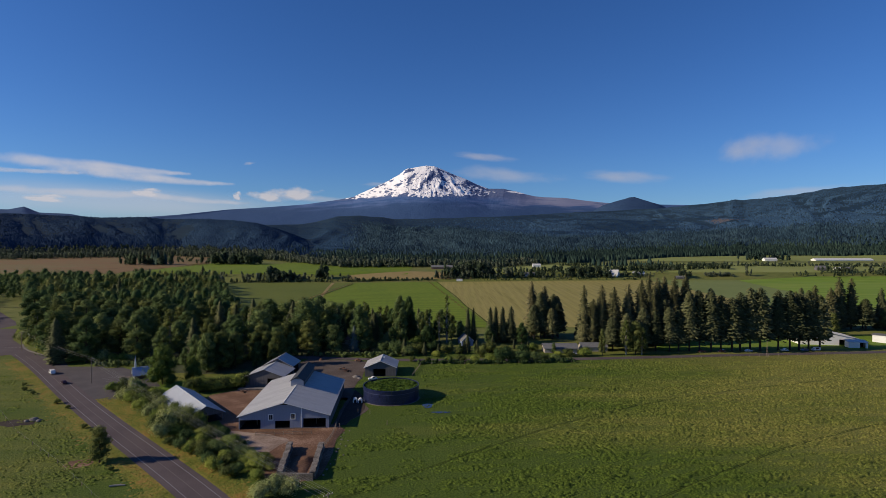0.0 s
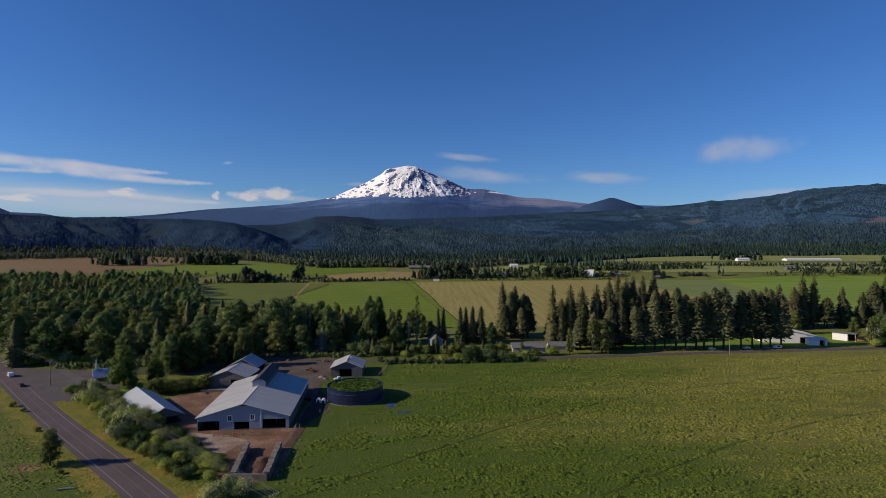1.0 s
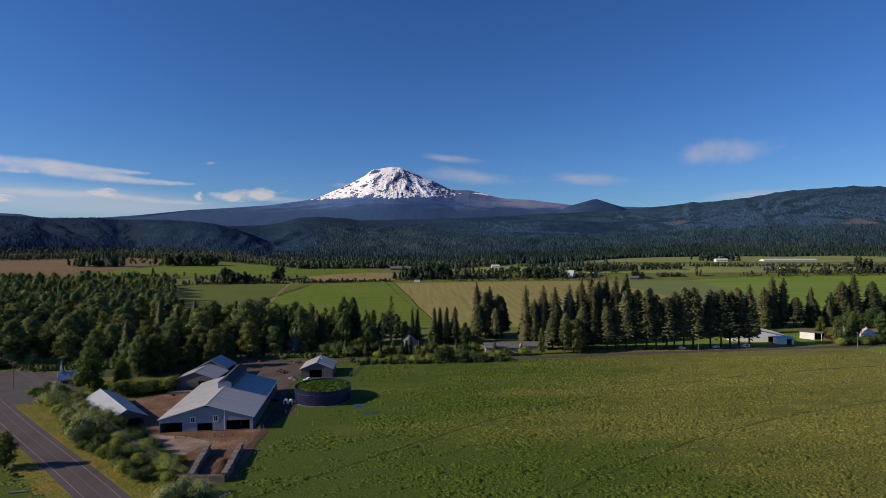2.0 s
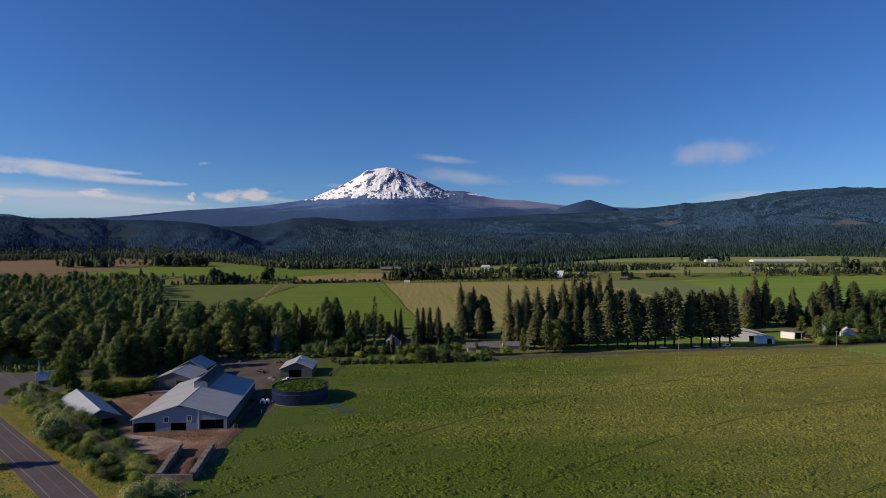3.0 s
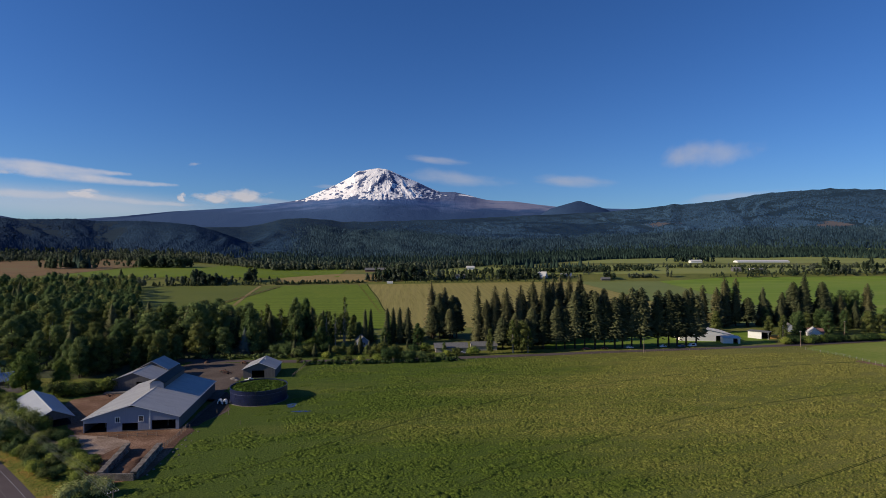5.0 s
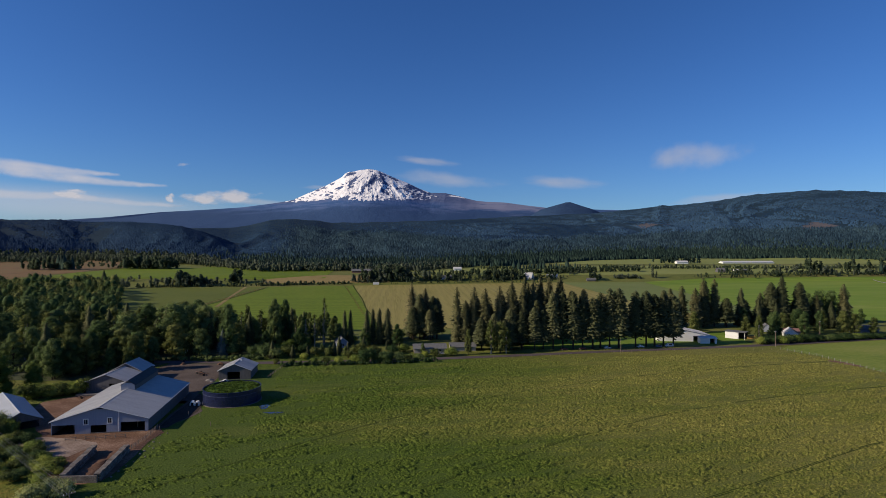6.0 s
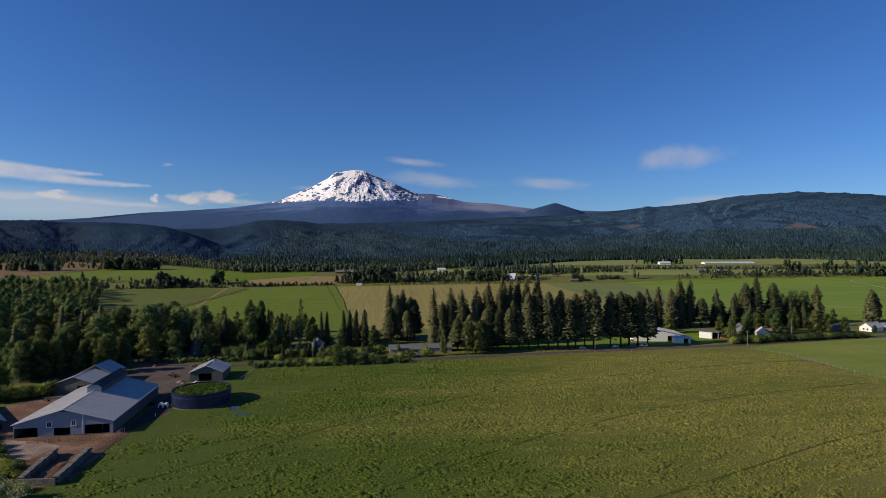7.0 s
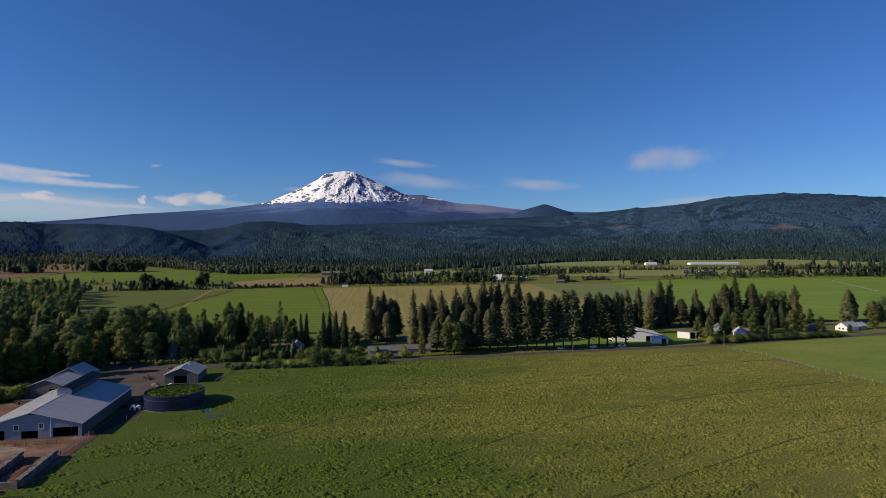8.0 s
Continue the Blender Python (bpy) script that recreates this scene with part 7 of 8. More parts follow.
def ring_mesh(r0, r1, z0, z1, n=48):
    bm = bmesh.new()
    rows = [[bm.verts.new((r * math.cos(6.28319 * k / n), r * math.sin(6.28319 * k / n), z)) for k in range(n)] for r, z in ((r1, z0), (r1, z1), (r0, z1), (r0, z0))]
    for i in range(4):
        for k in range(n):
            bm.faces.new((rows[i][k], rows[i][(k + 1) % n], rows[(i + 1) % 4][(k + 1) % n], rows[(i + 1) % 4][k]))
    return bm


part("rim", ring_mesh(TR - 0.16, TR + 0.14, TH - 0.02, TH + 0.2), M["tank_blue"], tank)
part("stiffener", ring_mesh(TR + 0.002, TR + 0.10, TH * 0.74, TH * 0.74 + 0.12), M["tank_ring"], tank, "paler blue stiffening ring")
part("foundation", ring_mesh(TR - 0.2, TR + 0.5, -0.3, 0.12), M["concrete"], tank, "concrete foundation ring")
rnd = random.Random(31)
V, F = [], []
disc = 20
for j in range(disc + 1):
    for i in range(48):
        rr, a = (TR - 0.25) * j / disc, 6.28319 * i / 48
        V.append((rr * math.cos(a), rr * math.sin(a), TH - 0.45 + 0.35 * noise.noise((rr * math.cos(a) * 0.5, rr * math.sin(a) * 0.5, 2.0))))
for j in range(disc):
    for i in range(48):
        F.append((j * 48 + i, j * 48 + (i + 1) % 48, (j + 1) * 48 + (i + 1) % 48, (j + 1) * 48 + i)[::-1])
for _ in range(260):
    rr, a = (TR - 0.8) * math.sqrt(rnd.random()), rnd.random() * 6.283
    leaf_quads(V, F, (rr * math.cos(a), rr * math.sin(a), TH - 0.25), (0.6, 0.6, 0.45), 14, 0.5, rnd)
weeds = mesh_object("weed_mat", V, F, M["weed"], tank, "thick mat of green weeds")

# calf hutches beside the tank
hutch = thing("calf_hutch", "white plastic calf hutch with a dark arched panel for the doorway's shade", "hutch", -33.6, 242.2, gz(-33.6, 242.2), 8, "calf hutches")
bm = bmesh.new()
prism(bm, [(-1.0, 0), (-0.95, 1.0), (-0.55, 1.7), (0, 1.85), (0.55, 1.7), (0.95, 1.0), (1.0, 0)], 0, 2.4)
part("shell", bm, M["plastic_white"], hutch)
bm = bmesh.new()
prism(bm, [(-0.5, 0.02), (-0.5, 0.9), (-0.25, 1.3), (0.25, 1.3), (0.5, 0.9), (0.5, 0.02)], -0.03, -0.003)
part("doorway", bm, M["dark"], hutch, "dark arched panel for the doorway's shade")
copy_thing(hutch, pose(-31.4, 241.4, gz(-31.4, 241.4), 0, 0, 4))

# the silage bunker of stacked concrete blocks


def block_wall(name, label, x0, y0, x1, y1, height, w=1.2, ragged=True, seed=1):
    rnd = random.Random(seed)
    L = math.hypot(x1 - x0, y1 - y0)
    ob = thing(name, label, "wall", x0, y0, 0.0, math.degrees(math.atan2(y1 - y0, x1 - x0)), "bunker walls")
    n = int(L / 1.8)
    rows = int(height / 0.62)
    for r in range(rows):
        for i in range(n):
            if ragged and r == rows - 1 and rnd.random() < 0.12:
                continue
            bm = bmesh.new()
            o = 0.9 * (r % 2)
            a = i * L / n + o
            j = rnd.uniform(-0.16, 0.16)
            box(bm, a + 0.02, min(L + 0.4, a + L / n - 0.02), -w / 2 + j, w / 2 + j, r * 0.62 - 0.05 * (r == 0), r * 0.62 + 0.60)
            bmesh.ops.bevel(bm, geom=bm.edges[:], offset=0.05, segments=1, affect='EDGES')
            part("block", bm, M["bunker"], ob)
    return ob


block_wall("bunker_wall", "long stacked concrete block wall of a silage bunker", -48.2, 190.0, -45.0, 165.2, 2.5, 1.7, seed=1)
block_wall("bunker_wall", "long stacked concrete block wall of a silage bunker", -37.6, 189.5, -35.4, 164.6, 2.5, 1.8, seed=2)
end = thing("bunker_end_wall", "stained concrete end wall of the silage bunker", "wall", -40.2, 164.2, 0.0, -3, "bunker walls")
bm = boxed(-5.2, 5.2, -0.3, 0.3, -0.1, 2.1)
bmesh.ops.bevel(bm, geom=bm.edges[:], offset=0.05, segments=1, affect='EDGES')
part("slab", bm, M["bunker"], end)
heap = thing("silage_heap", "heap of dark brown silage inside the bunker", "heap", -41.5, 175.0, 0.05)
V, F = [], []
for j in range(13):
    for i in range(9):
        x, y = -3.4 + 6.8 * i / 8, -8 + 16 * j / 12
        e = min(1, min(i, 8 - i) / 2) * min(1, min(j, 12 - j) / 2)
        V.append((x, y, e * (0.75 + 0.5 * noise.noise((x * 0.4, y * 0.3, 4.0)))))
for j in range(12):
    for i in range(8):
        F.append((j * 9 + i, j * 9 + i + 1, j * 9 + i + 10, j * 9 + i + 9))
mesh_object("heap", V, F, M["dirt"], heap, smooth=True)


# ---- fences ----
def fence(name, label, pts, post_gap, post_h, rails, post_r=0.09, group="", rail_w=0.05, rail_h=0.14, category="fence", post_mat="wood"):
    ob = thing(name, label, category, pts[0][0], pts[0][1], 0, 0, group)
    ox, oy = pts[0]
    pm = bmesh.new()
    tube(pm, [(0, 0, -0.3), (0, 0, post_h)], [post_r, post_r * 0.85], 6)
    first = part("post", pm, M[post_mat], ob)
    first.location = (0, 0, gz(ox, oy))
    for (xa, ya), (xb, yb) in zip(pts, pts[1:]):
        L = math.hypot(xb - xa, yb - ya)
        n = max(1, round(L / post_gap))
        for i in range(1, n + 1):
            x, y = xa + (xb - xa) * i / n, ya + (yb - ya) * i / n
            p = new("post", first.data)
            p.parent = ob
            p.location = (x - ox, y - oy, gz(x, y))
            p.rotation_euler = (radians(2 * math.sin(i * 3.1)), radians(2 * math.cos(i * 1.7)), i)
        for z in rails:
            for i in range(n):
                bm = bmesh.new()
                a = Vector((xa + (xb - xa) * i / n, ya + (yb - ya) * i / n))
                b = Vector((xa + (xb - xa) * (i + 1) / n, ya + (yb - ya) * (i + 1) / n))
                tube(bm, [(a.x - ox, a.y - oy, gz(*a) + z), (b.x - ox, b.y - oy, gz(*b) + z)], rail_h / 2 if rail_h > 0.05 else 0.012, 4)
                part("rail" if rail_h > 0.05 else "wire", bm, M["wood"] if rail_h > 0.05 else M["wire"], ob)
    return ob


fence("fence", "weathered wooden corral fence in the dirt yard", [(-63.5, 201.5), (-44.0, 203.0)], 3.2, 1.5, (0.6, 1.2), 0.13)
fence("fence", "leaning wooden fence beside the bunker", [(-36.4, 212.0), (-36.0, 200.0), (-36.8, 190.8)], 2.4, 1.7, (0.5, 1.0, 1.5), 0.14)
fence("fence", "short wooden fence behind the tank", [(-10.5, 287.0), (-8.6, 298.0), (-6.8, 310.0)], 3.6, 1.4, (0.6, 1.2), 0.1)
fence("fence", "line of grey posts and wire across the pasture", [(304.0, 326.0), (313.0, 306.0), (317.6, 266.5), (323.0, 233.5), (330.0, 200.0)], 4.0, 1.5, (0.5, 1.0, 1.3), 0.14, rail_h=0.02, post_mat="pale_bark")
fence("fence", "sparse post and wire fence along the lane", [(-6.8, 310.0), (60.0, 312.0), (120.0, 319.0), (180.0, 325.0), (240.0, 330.0), (304.0, 326.0)], 6.0, 1.3, (1.1,), 0.08, rail_h=0.02)
fence("fence", "old post and wire fence beside the road", [(-190.0, 245.0), (-150.0, 205.0), (-118.0, 178.0), (-88.0, 150.0)], 8.0, 1.3, (1.1,), 0.09, rail_h=0.02)
for x, y in ((-25.5, 226.5), (-30.5, 228.0), (-17.5, 213.0), (-35.0, 210.0)):
    p = thing("fence_post", "lone weathered fence post in the grass", "post", x, y, gz(x, y))
    bm = bmesh.new()
    tube(bm, [(0, 0, -0.3), (0.03, 0, 1.7)], [0.14, 0.11], 6)
    part("shaft", bm, M["wood"], p)

# ---- church, houses and white sheds ----
church = gable_building("church", "small brown-walled church with a white needle spire and pale blue roof", -150.0, 283.5, -58, 6.2, 6.6, 2.6, 5.6, M["brick_wall"], M["blue_roof"], front=[(-0.9, 0.9, 0, 2.2)], over=0.7, category="church", trim=M["trim"])
for wall in [o for o in church.children if o.name.startswith("front_wall")]:
    wall.data.materials[0] = M["white_wall"]
bm = bmesh.new()
box(bm, -0.45, 0.45, 0.3, 1.2, 5.0, 7.0)
part("bell_tower", bm, M["white_wall"], church)
bm = bmesh.new()
tip = bm.verts.new((0.0, 0.75, 12.0))
basev = [bm.verts.new(p) for p in ((-0.5, 0.25, 7.0), (0.5, 0.25, 7.0), (0.5, 1.25, 7.0), (-0.5, 1.25, 7.0))]
for i in range(4):
    bm.faces.new((basev[i], basev[(i + 1) % 4], tip))
bm.faces.new(basev[::-1])
part("spire", bm, M["trim"], church, "slender white needle spire")
window(church, 2.2, 1.0, 2.6, 0.8, -0.01, M["trim"])

h = gable_building("house", "long low grey-roofed house behind shrubs", 88.0, 344.0, 90, 9.0, 20.0, 2.9, 5.0, M["tan_wall"], M["grey_roof"], category="house", over=0.7, left=[(3, 4.4, 0.9, 2.1), (8, 9.6, 0.9, 2.1), (14, 15.2, 0, 2.1)])
window(h, 3.7, 0.9, 2.1, 1.4, -4.4, M["trim"], "x")
window(h, 8.8, 0.9, 2.1, 1.6, -4.4, M["trim"], "x")
gable_building("house", "low grey-roofed outbuilding beside the long house", 107.5, 347.0, 90, 8.0, 16.0, 2.8, 4.8, M["tan_wall"], M["grey_roof"], category="house", over=0.5)
h = gable_building("house", "small blue-grey house with a white trimmed gable", 22.5, 362.0, 12, 7.5, 10.0, 3.4, 6.4, M["blue_wall"], M["grey_roof"], category="house", over=0.5, front=[(-1.0, 1.0, 1.2, 2.6)], trim=M["trim"])
window(h, 0, 1.2, 2.6, 2.0, 0.1, M["trim"])
gable_building("house", "cottage with a faded red-brown roof among trees", -54.0, 372.0, 80, 9.0, 11.0, 3.6, 6.8, M["tan_wall"], M["brown_roof"], category="house", over=0.6)
big = gable_building("barn", "tall white metal building with a pale low-pitched roof", 258.0, 360.0, -10, 36.0, 22.0, 4.4, 8.0, M["white_wall"], M["pale_roof"], category="barn", front=[(6.0, 11.0, 0, 3.9), (12.4, 16.6, 0, 3.7)], ribs=1.2)
lean = thing("lean_to", "white lean-to with a dark open bay", "shed", 269.5, 350.5, gz(269.5, 350.5), -10)
for a in ((-5, 1.4), (4.6, 6.0)):
    part("front_wall", boxed(a[0], a[1], 0, 0.2, -0.2, 3.6), M["white_wall"], lean)
part("side_wall", boxed(-5, -4.8, 0.205, 5, -0.2, 3.9), M["white_wall"], lean)
part("side_wall", boxed(5.8, 6.0, 0.205, 5, -0.2, 3.9), M["white_wall"], lean)
part("back_wall", boxed(-4.79, 5.79, 4.8, 5, -0.2, 4.3), M["dark"], lean)
bm = bmesh.new()
for zz in (0,):
    v = box(bm, -5.5, 6.5, -0.6, 5.3, 3.62, 3.8)
    for k in (2, 3, 6, 7):
        v[k].co.z += 0.9
part("roof", bm, M["pale_roof"], lean)
ws = thing("shed", "white flat-roofed shed with a dark open side", "shed", 299.5, 366.0, gz(299.5, 366), -48)
part("front_wall", boxed(-6.5, 2.0, 0, 0.2, -0.2, 4.9), M["white_wall"], ws)
part("door", boxed(-5.6, -4.2, -0.03, -0.003, 0, 2.1), M["trim"], ws)
part("side_wall", boxed(-6.5, -6.3, 0.205, 8, -0.2, 4.9), M["white_wall"], ws)
part("back_wall", boxed(-6.29, 6.5, 7.8, 8, -0.2, 4.5), M["dark"], ws)
for px in (2.2, 6.3):
    part("corner_post", boxed(px, px + 0.2, 0, 0.2, -0.2, 4.8), M["white_wall"], ws)
bm = bmesh.new()
box(bm, -7.0, 7.0, -0.5, 8.4, 4.92, 5.15)
part("roof", bm, M["grey_roof"], ws)
pile = thing("lumber_rack", "yellow lumber stacked on a low rack", "lumber", 308.0, 364.5, gz(308, 364.5), -20)
for k in range(5):
    part("board", boxed(0, 8.5 - 0.4 * k, 0.3 * (k % 2), 2.2, 0.25 + 0.42 * k, 0.60 + 0.42 * k), M["lumber"], pile)
gable_building("house", "white gabled cottage behind a clipped hedge", 342.0, 364.0, -28, 8.0, 11.0, 3.4, 6.6, M["white_wall"], M["pale_roof"], category="house", over=0.5, front=[(-0.8, 0.8, 1.0, 2.4)])
gable_building("house", "house with a rust-brown roof among trees", 355.0, 374.0, 70, 8.0, 10.0, 3.0, 5.2, M["tan_wall"], M["brown_roof"], category="house", over=0.5)
gable_building("shed", "small grey-roofed shed between firs", 343.0, 391.0, -25, 6.0, 8.0, 3.4, 5.8, M["pale_wall"], M["grey_roof"], category="shed", over=0.4)
gable_building("house", "low house with a broad grey roof", 424.0, 380.0, 78, 9.0, 18.0, 3.0, 5.6, M["blue_wall"], M["grey_roof"], category="house", over=0.6)
h = gable_building("house", "white two-storey house with a pale grey roof", 442.0, 381.0, -74, 9.0, 15.0, 3.2, 6.6, M["white_wall"], M["metal_roof"], category="house", over=0.5, front=[(-2, -0.8, 1, 2.4), (0.8, 2, 1, 2.4)])
gable_building("house", "grey-roofed cottage at the lane's far end", 459.5, 385.0, -74, 7.0, 8.0, 3.2, 5.6, M["tan_wall"], M["metal_roof"], category="house", over=0.5)

# far farmsteads
gable_building("barn", "far white barn with a steep gable", 292.0, 876.0, 52, 14.0, 15.0, 2.6, 11.0, M["white_wall"], M["metal_roof"], category="barn", over=0.8, front=[(-2, 2, 0, 2.4)])
gable_building("barn", "far pale shed beside the steep white barn", 336.0, 886.0, 80, 9.0, 17.0, 3.2, 5.6, M["pale_wall"], M["pale_roof"], category="barn", over=0.8)
gable_building("shed", "far small dark farm shed under two trees", 392.0, 862.0, 85, 6.0, 14.0, 2.6, 4.6, M["grey_wall"], M["grey_roof"], category="shed", over=0.5)
gable_building("barn", "far dark-sided long shed", 34.0, 975.0, 88, 12.0, 36.0, 3.4, 6.4, M["brown_roof"], M["grey_roof"], category="barn", over=0.8)
gable_building("house", "far grey house among shrubs", 160.0, 880.0, 88, 9.0, 18.0, 3.4, 6.4, M["white_wall"], M["grey_roof"], category="house", over=0.6)
gable_building("house", "far white farmhouse behind scattered trees", 195.0, 1012.0, 88, 8.0, 14.0, 4.0, 6.6, M["white_wall"], M["pale_roof"], category="house", over=0.6)
gable_building("greenhouse", "very long pale greenhouse on the far pasture", 956.0, 1206.0, 88, 18.0, 124.0, 2.6, 5.6, M["white_wall"], M["pale_roof"], category="greenhouse", over=0.5)
gable_building("barn", "far white metal shed by dark trees", 742.0, 1198.0, 86, 12.0, 26.0, 4.0, 7.2, M["white_wall"], M["pale_roof"], category="barn", over=0.6)
gable_building("house", "far dark-roofed house with a white gable", 661.0, 930.0, 80, 10.0, 16.0, 4.0, 8.0, M["grey_wall"], M["grey_roof"], category="house", over=0.6)
gable_building("shed", "far small white shed", 696.0, 944.0, 85, 6.0, 10.0, 3.0, 4.6, M["white_wall"], M["pale_roof"], category="shed", over=0.5)
gable_building("shed", "far low dark shed", 717.0, 946.0, 85, 8.0, 22.0, 3.0, 4.8, M["grey_wall"], M["grey_roof"], category="shed", over=0.5)
gable_building("trailer", "far white trailer at the field's edge", 45.0, 848.0, 88, 3.0, 9.0, 2.6, 3.0, M["white_wall"], M["pale_roof"], category="trailer", over=0.1)

# wheel-line irrigators in the green meadow


def irrigation_line(a, b, wheels, label, pipe_r, material):
    """A long pipe carried on spoked wheels across a field."""
    ob = thing("irrigation_line", label, "irrigation line", a[0], a[1], 0.0, 0, "irrigation lines")
    dx, dy = b[0] - a[0], b[1] - a[1]
    bm = bmesh.new()
    tube(bm, [(dx * f, dy * f, gz(a[0] + dx * f, a[1] + dy * f) + 1.2) for f in [k / 8 for k in range(9)]], pipe_r, 6)
    part("pipe", bm, material, ob)
    for k in range(wheels):
        f = k / (wheels - 1)
        wx, wy, n = dx * f, dy * f, 12
        zc = gz(a[0] + wx, a[1] + wy) + 1.2
        bm = bmesh.new()
        rim = [(wx + 1.1 * math.cos(6.283 * q / n), wy, zc + 1.1 * math.sin(6.283 * q / n)) for q in range(n + 1)]
        tube(bm, rim, 0.10, 4)
        for q in range(0, n, 2):
            tube(bm, [(wx, wy, zc), rim[q]], 0.05, 3)
        part("wheel", bm, M["rust"], ob)


irrigation_line((-115.0, 800.0), (-145.0, 550.0), 14, "long pale wheeled irrigation pipe across the meadow", 0.35, M["lumber"])
irrigation_line((-6.0, 832.0), (31.0, 520.0), 16, "wheeled irrigation pipe standing beside the ditch", 0.06, M["rust"])
irrigation_line((874.0, 850.0), (770.0, 660.0), 10, "long galvanised irrigation span across the crop field", 0.40, M["steel"])

# ---- poles and wires ----


def pole(x, y, h, label, arms=1, turn=0.0):
    ob = thing("utility_pole", label, "pole", x, y, gz(x, y), turn, "utility poles")
    bm = bmesh.new()
    tube(bm, [(0, 0, -0.5), (0, 0, h)], [0.19, 0.13], 8)
    part("shaft", bm, M["wood"], ob)
    for k in range(arms):
        z = h - 0.5 - 1.1 * k
        part("crossarm", boxed(-1.3, 1.3, -0.07, 0.07, z - 0.08, z + 0.08), M["wood"], ob)
        for xx in (-1.15, -0.5, 0.5, 1.15):
            bm = bmesh.new()
            tube(bm, [(xx, 0, z + 0.08), (xx, 0, z + 0.30)], [0.06, 0.05], 6)
            part("insulator", bm, M["plastic_white"], ob)
    return ob


pole(-166.5, 276.0, 12.5, "tall wooden utility pole beside the car park", 1, 45)
pole(-24.0, 128.0, 12.5, "wooden utility pole carrying the roadside lines", 1, 45)
pole(-255.0, 352.0, 12.0, "wooden utility pole at the road junction", 1, 45)
pole(196.3, 325.5, 9.6, "wooden utility pole beside the lane", 0)
pole(308.0, 335.5, 10.5, "wooden utility pole with a crossarm at the lane's bend", 1, 20)
pole(362.5, 362.0, 12.5, "wooden utility pole among the houses", 1, 20)
pole(120.0, 348.0, 9.0, "wooden utility pole by the houses", 1)


def wire(a, b, sag, label="power line"):
    ob = thing("power_line", "thin sagging overhead power line beside the road", "power line", a[0], a[1], a[2], 0, "power lines")
    bm = bmesh.new()
    n = 24
    tube(bm, [((b[0] - a[0]) * t, (b[1] - a[1]) * t, (b[2] - a[2]) * t - 4 * sag * t * (1 - t)) for t in [i / n for i in range(n + 1)]], 0.015, 4)
    part("cable", bm, M["wire"], ob)


for off, dz in ((-1.15, 0), (-0.5, 0), (0.5, 0), (1.15, 0), (0.0, -2.0)):
    o = (0.7 * off, 0.7 * off)
    wire((-166.5 + o[0], 276 + o[1], gz(-166, 276) + 12.3 + dz), (-24 + o[0], 128 + o[1], 12.3 + dz), 0.9)
for off in (-1.15, 0.5, 1.15):
    wire((-166.5 + 0.7 * off, 276 + 0.7 * off, gz(-166, 276) + 12.3), (-255 + 0.7 * off, 352 + 0.7 * off, gz(-255, 352) + 11.8), 1.2)

# ---- vehicles ----


def car(x, y, rz, paint, label, van=False, truck=False):
    ob = thing("car" if not van else "van", label, "car" if not van else "van", x, y, gz(x, y) + 0.12, rz, "vehicles")
    L, W, H = (4.6, 1.8, 1.5) if not van else (5.2, 2.0, 2.1)
    prof = [(-L / 2, 0.35), (-L / 2, 0.85), (-L * 0.40, 0.98), (-L * 0.30, H - 0.06), (L * 0.08, H), (L * 0.24, 0.98), (L * 0.46, 0.82), (L / 2, 0.6), (L / 2, 0.35)]
    if van:
        prof = [(-L / 2, 0.35), (-L / 2, 1.1), (-L * 0.47, H), (L * 0.18, H), (L * 0.32, 1.2), (L * 0.48, 0.95), (L / 2, 0.6), (L / 2, 0.35)]
    if truck:
        prof = [(-L / 2, 0.45), (-L / 2, 1.05), (-L * 0.12, 1.05), (-L * 0.08, 1.75), (L * 0.16, 1.75), (L * 0.26, 1.1), (L * 0.47, 1.0), (L / 2, 0.7), (L / 2, 0.45)]
    bm = bmesh.new()
    prism(bm, prof, -W / 2, W / 2)
    bmesh.ops.bevel(bm, geom=bm.edges[:], offset=0.07, segments=1, affect='EDGES')
    part("body", bm, paint, ob)
    zt = (1.7 if truck else H) - 0.1
    gx = (-L * 0.06, L * 0.2) if truck else (-L * 0.30, L * 0.17)
    bm = bmesh.new()
    prism(bm, [(gx[0], 1.0), (gx[0] + 0.15, zt), (gx[1] - 0.3, zt), (gx[1], 1.0)], -W / 2 - 0.012, W / 2 + 0.012)
    part("side_window", bm, M["glass"], ob, "dark glazing")
    for sx in (-1, 1):
        for sy in (-1, 1):
            bm = bmesh.new()
            tube(bm, [(sx * L * 0.31, sy * (W / 2 - 0.22), 0.33), (sx * L * 0.31, sy * (W / 2 + 0.01), 0.33)], 0.33, 12)
            w = part("wheel", bm, M["tyre"], ob)
            bm = bmesh.new()
            tube(bm, [(sx * L * 0.31, sy * (W / 2 + 0.005), 0.33), (sx * L * 0.31, sy * (W / 2 + 0.03), 0.33)], 0.19, 10)
            part("rim", bm, M["steel"], w)
    for sy in (-1, 1):
        part("headlight", boxed(L / 2 - 0.06, L / 2 + 0.01, sy * W * 0.36 - 0.16, sy * W * 0.36 + 0.16, 0.62, 0.76), M["plastic_white"], ob)
    return ob


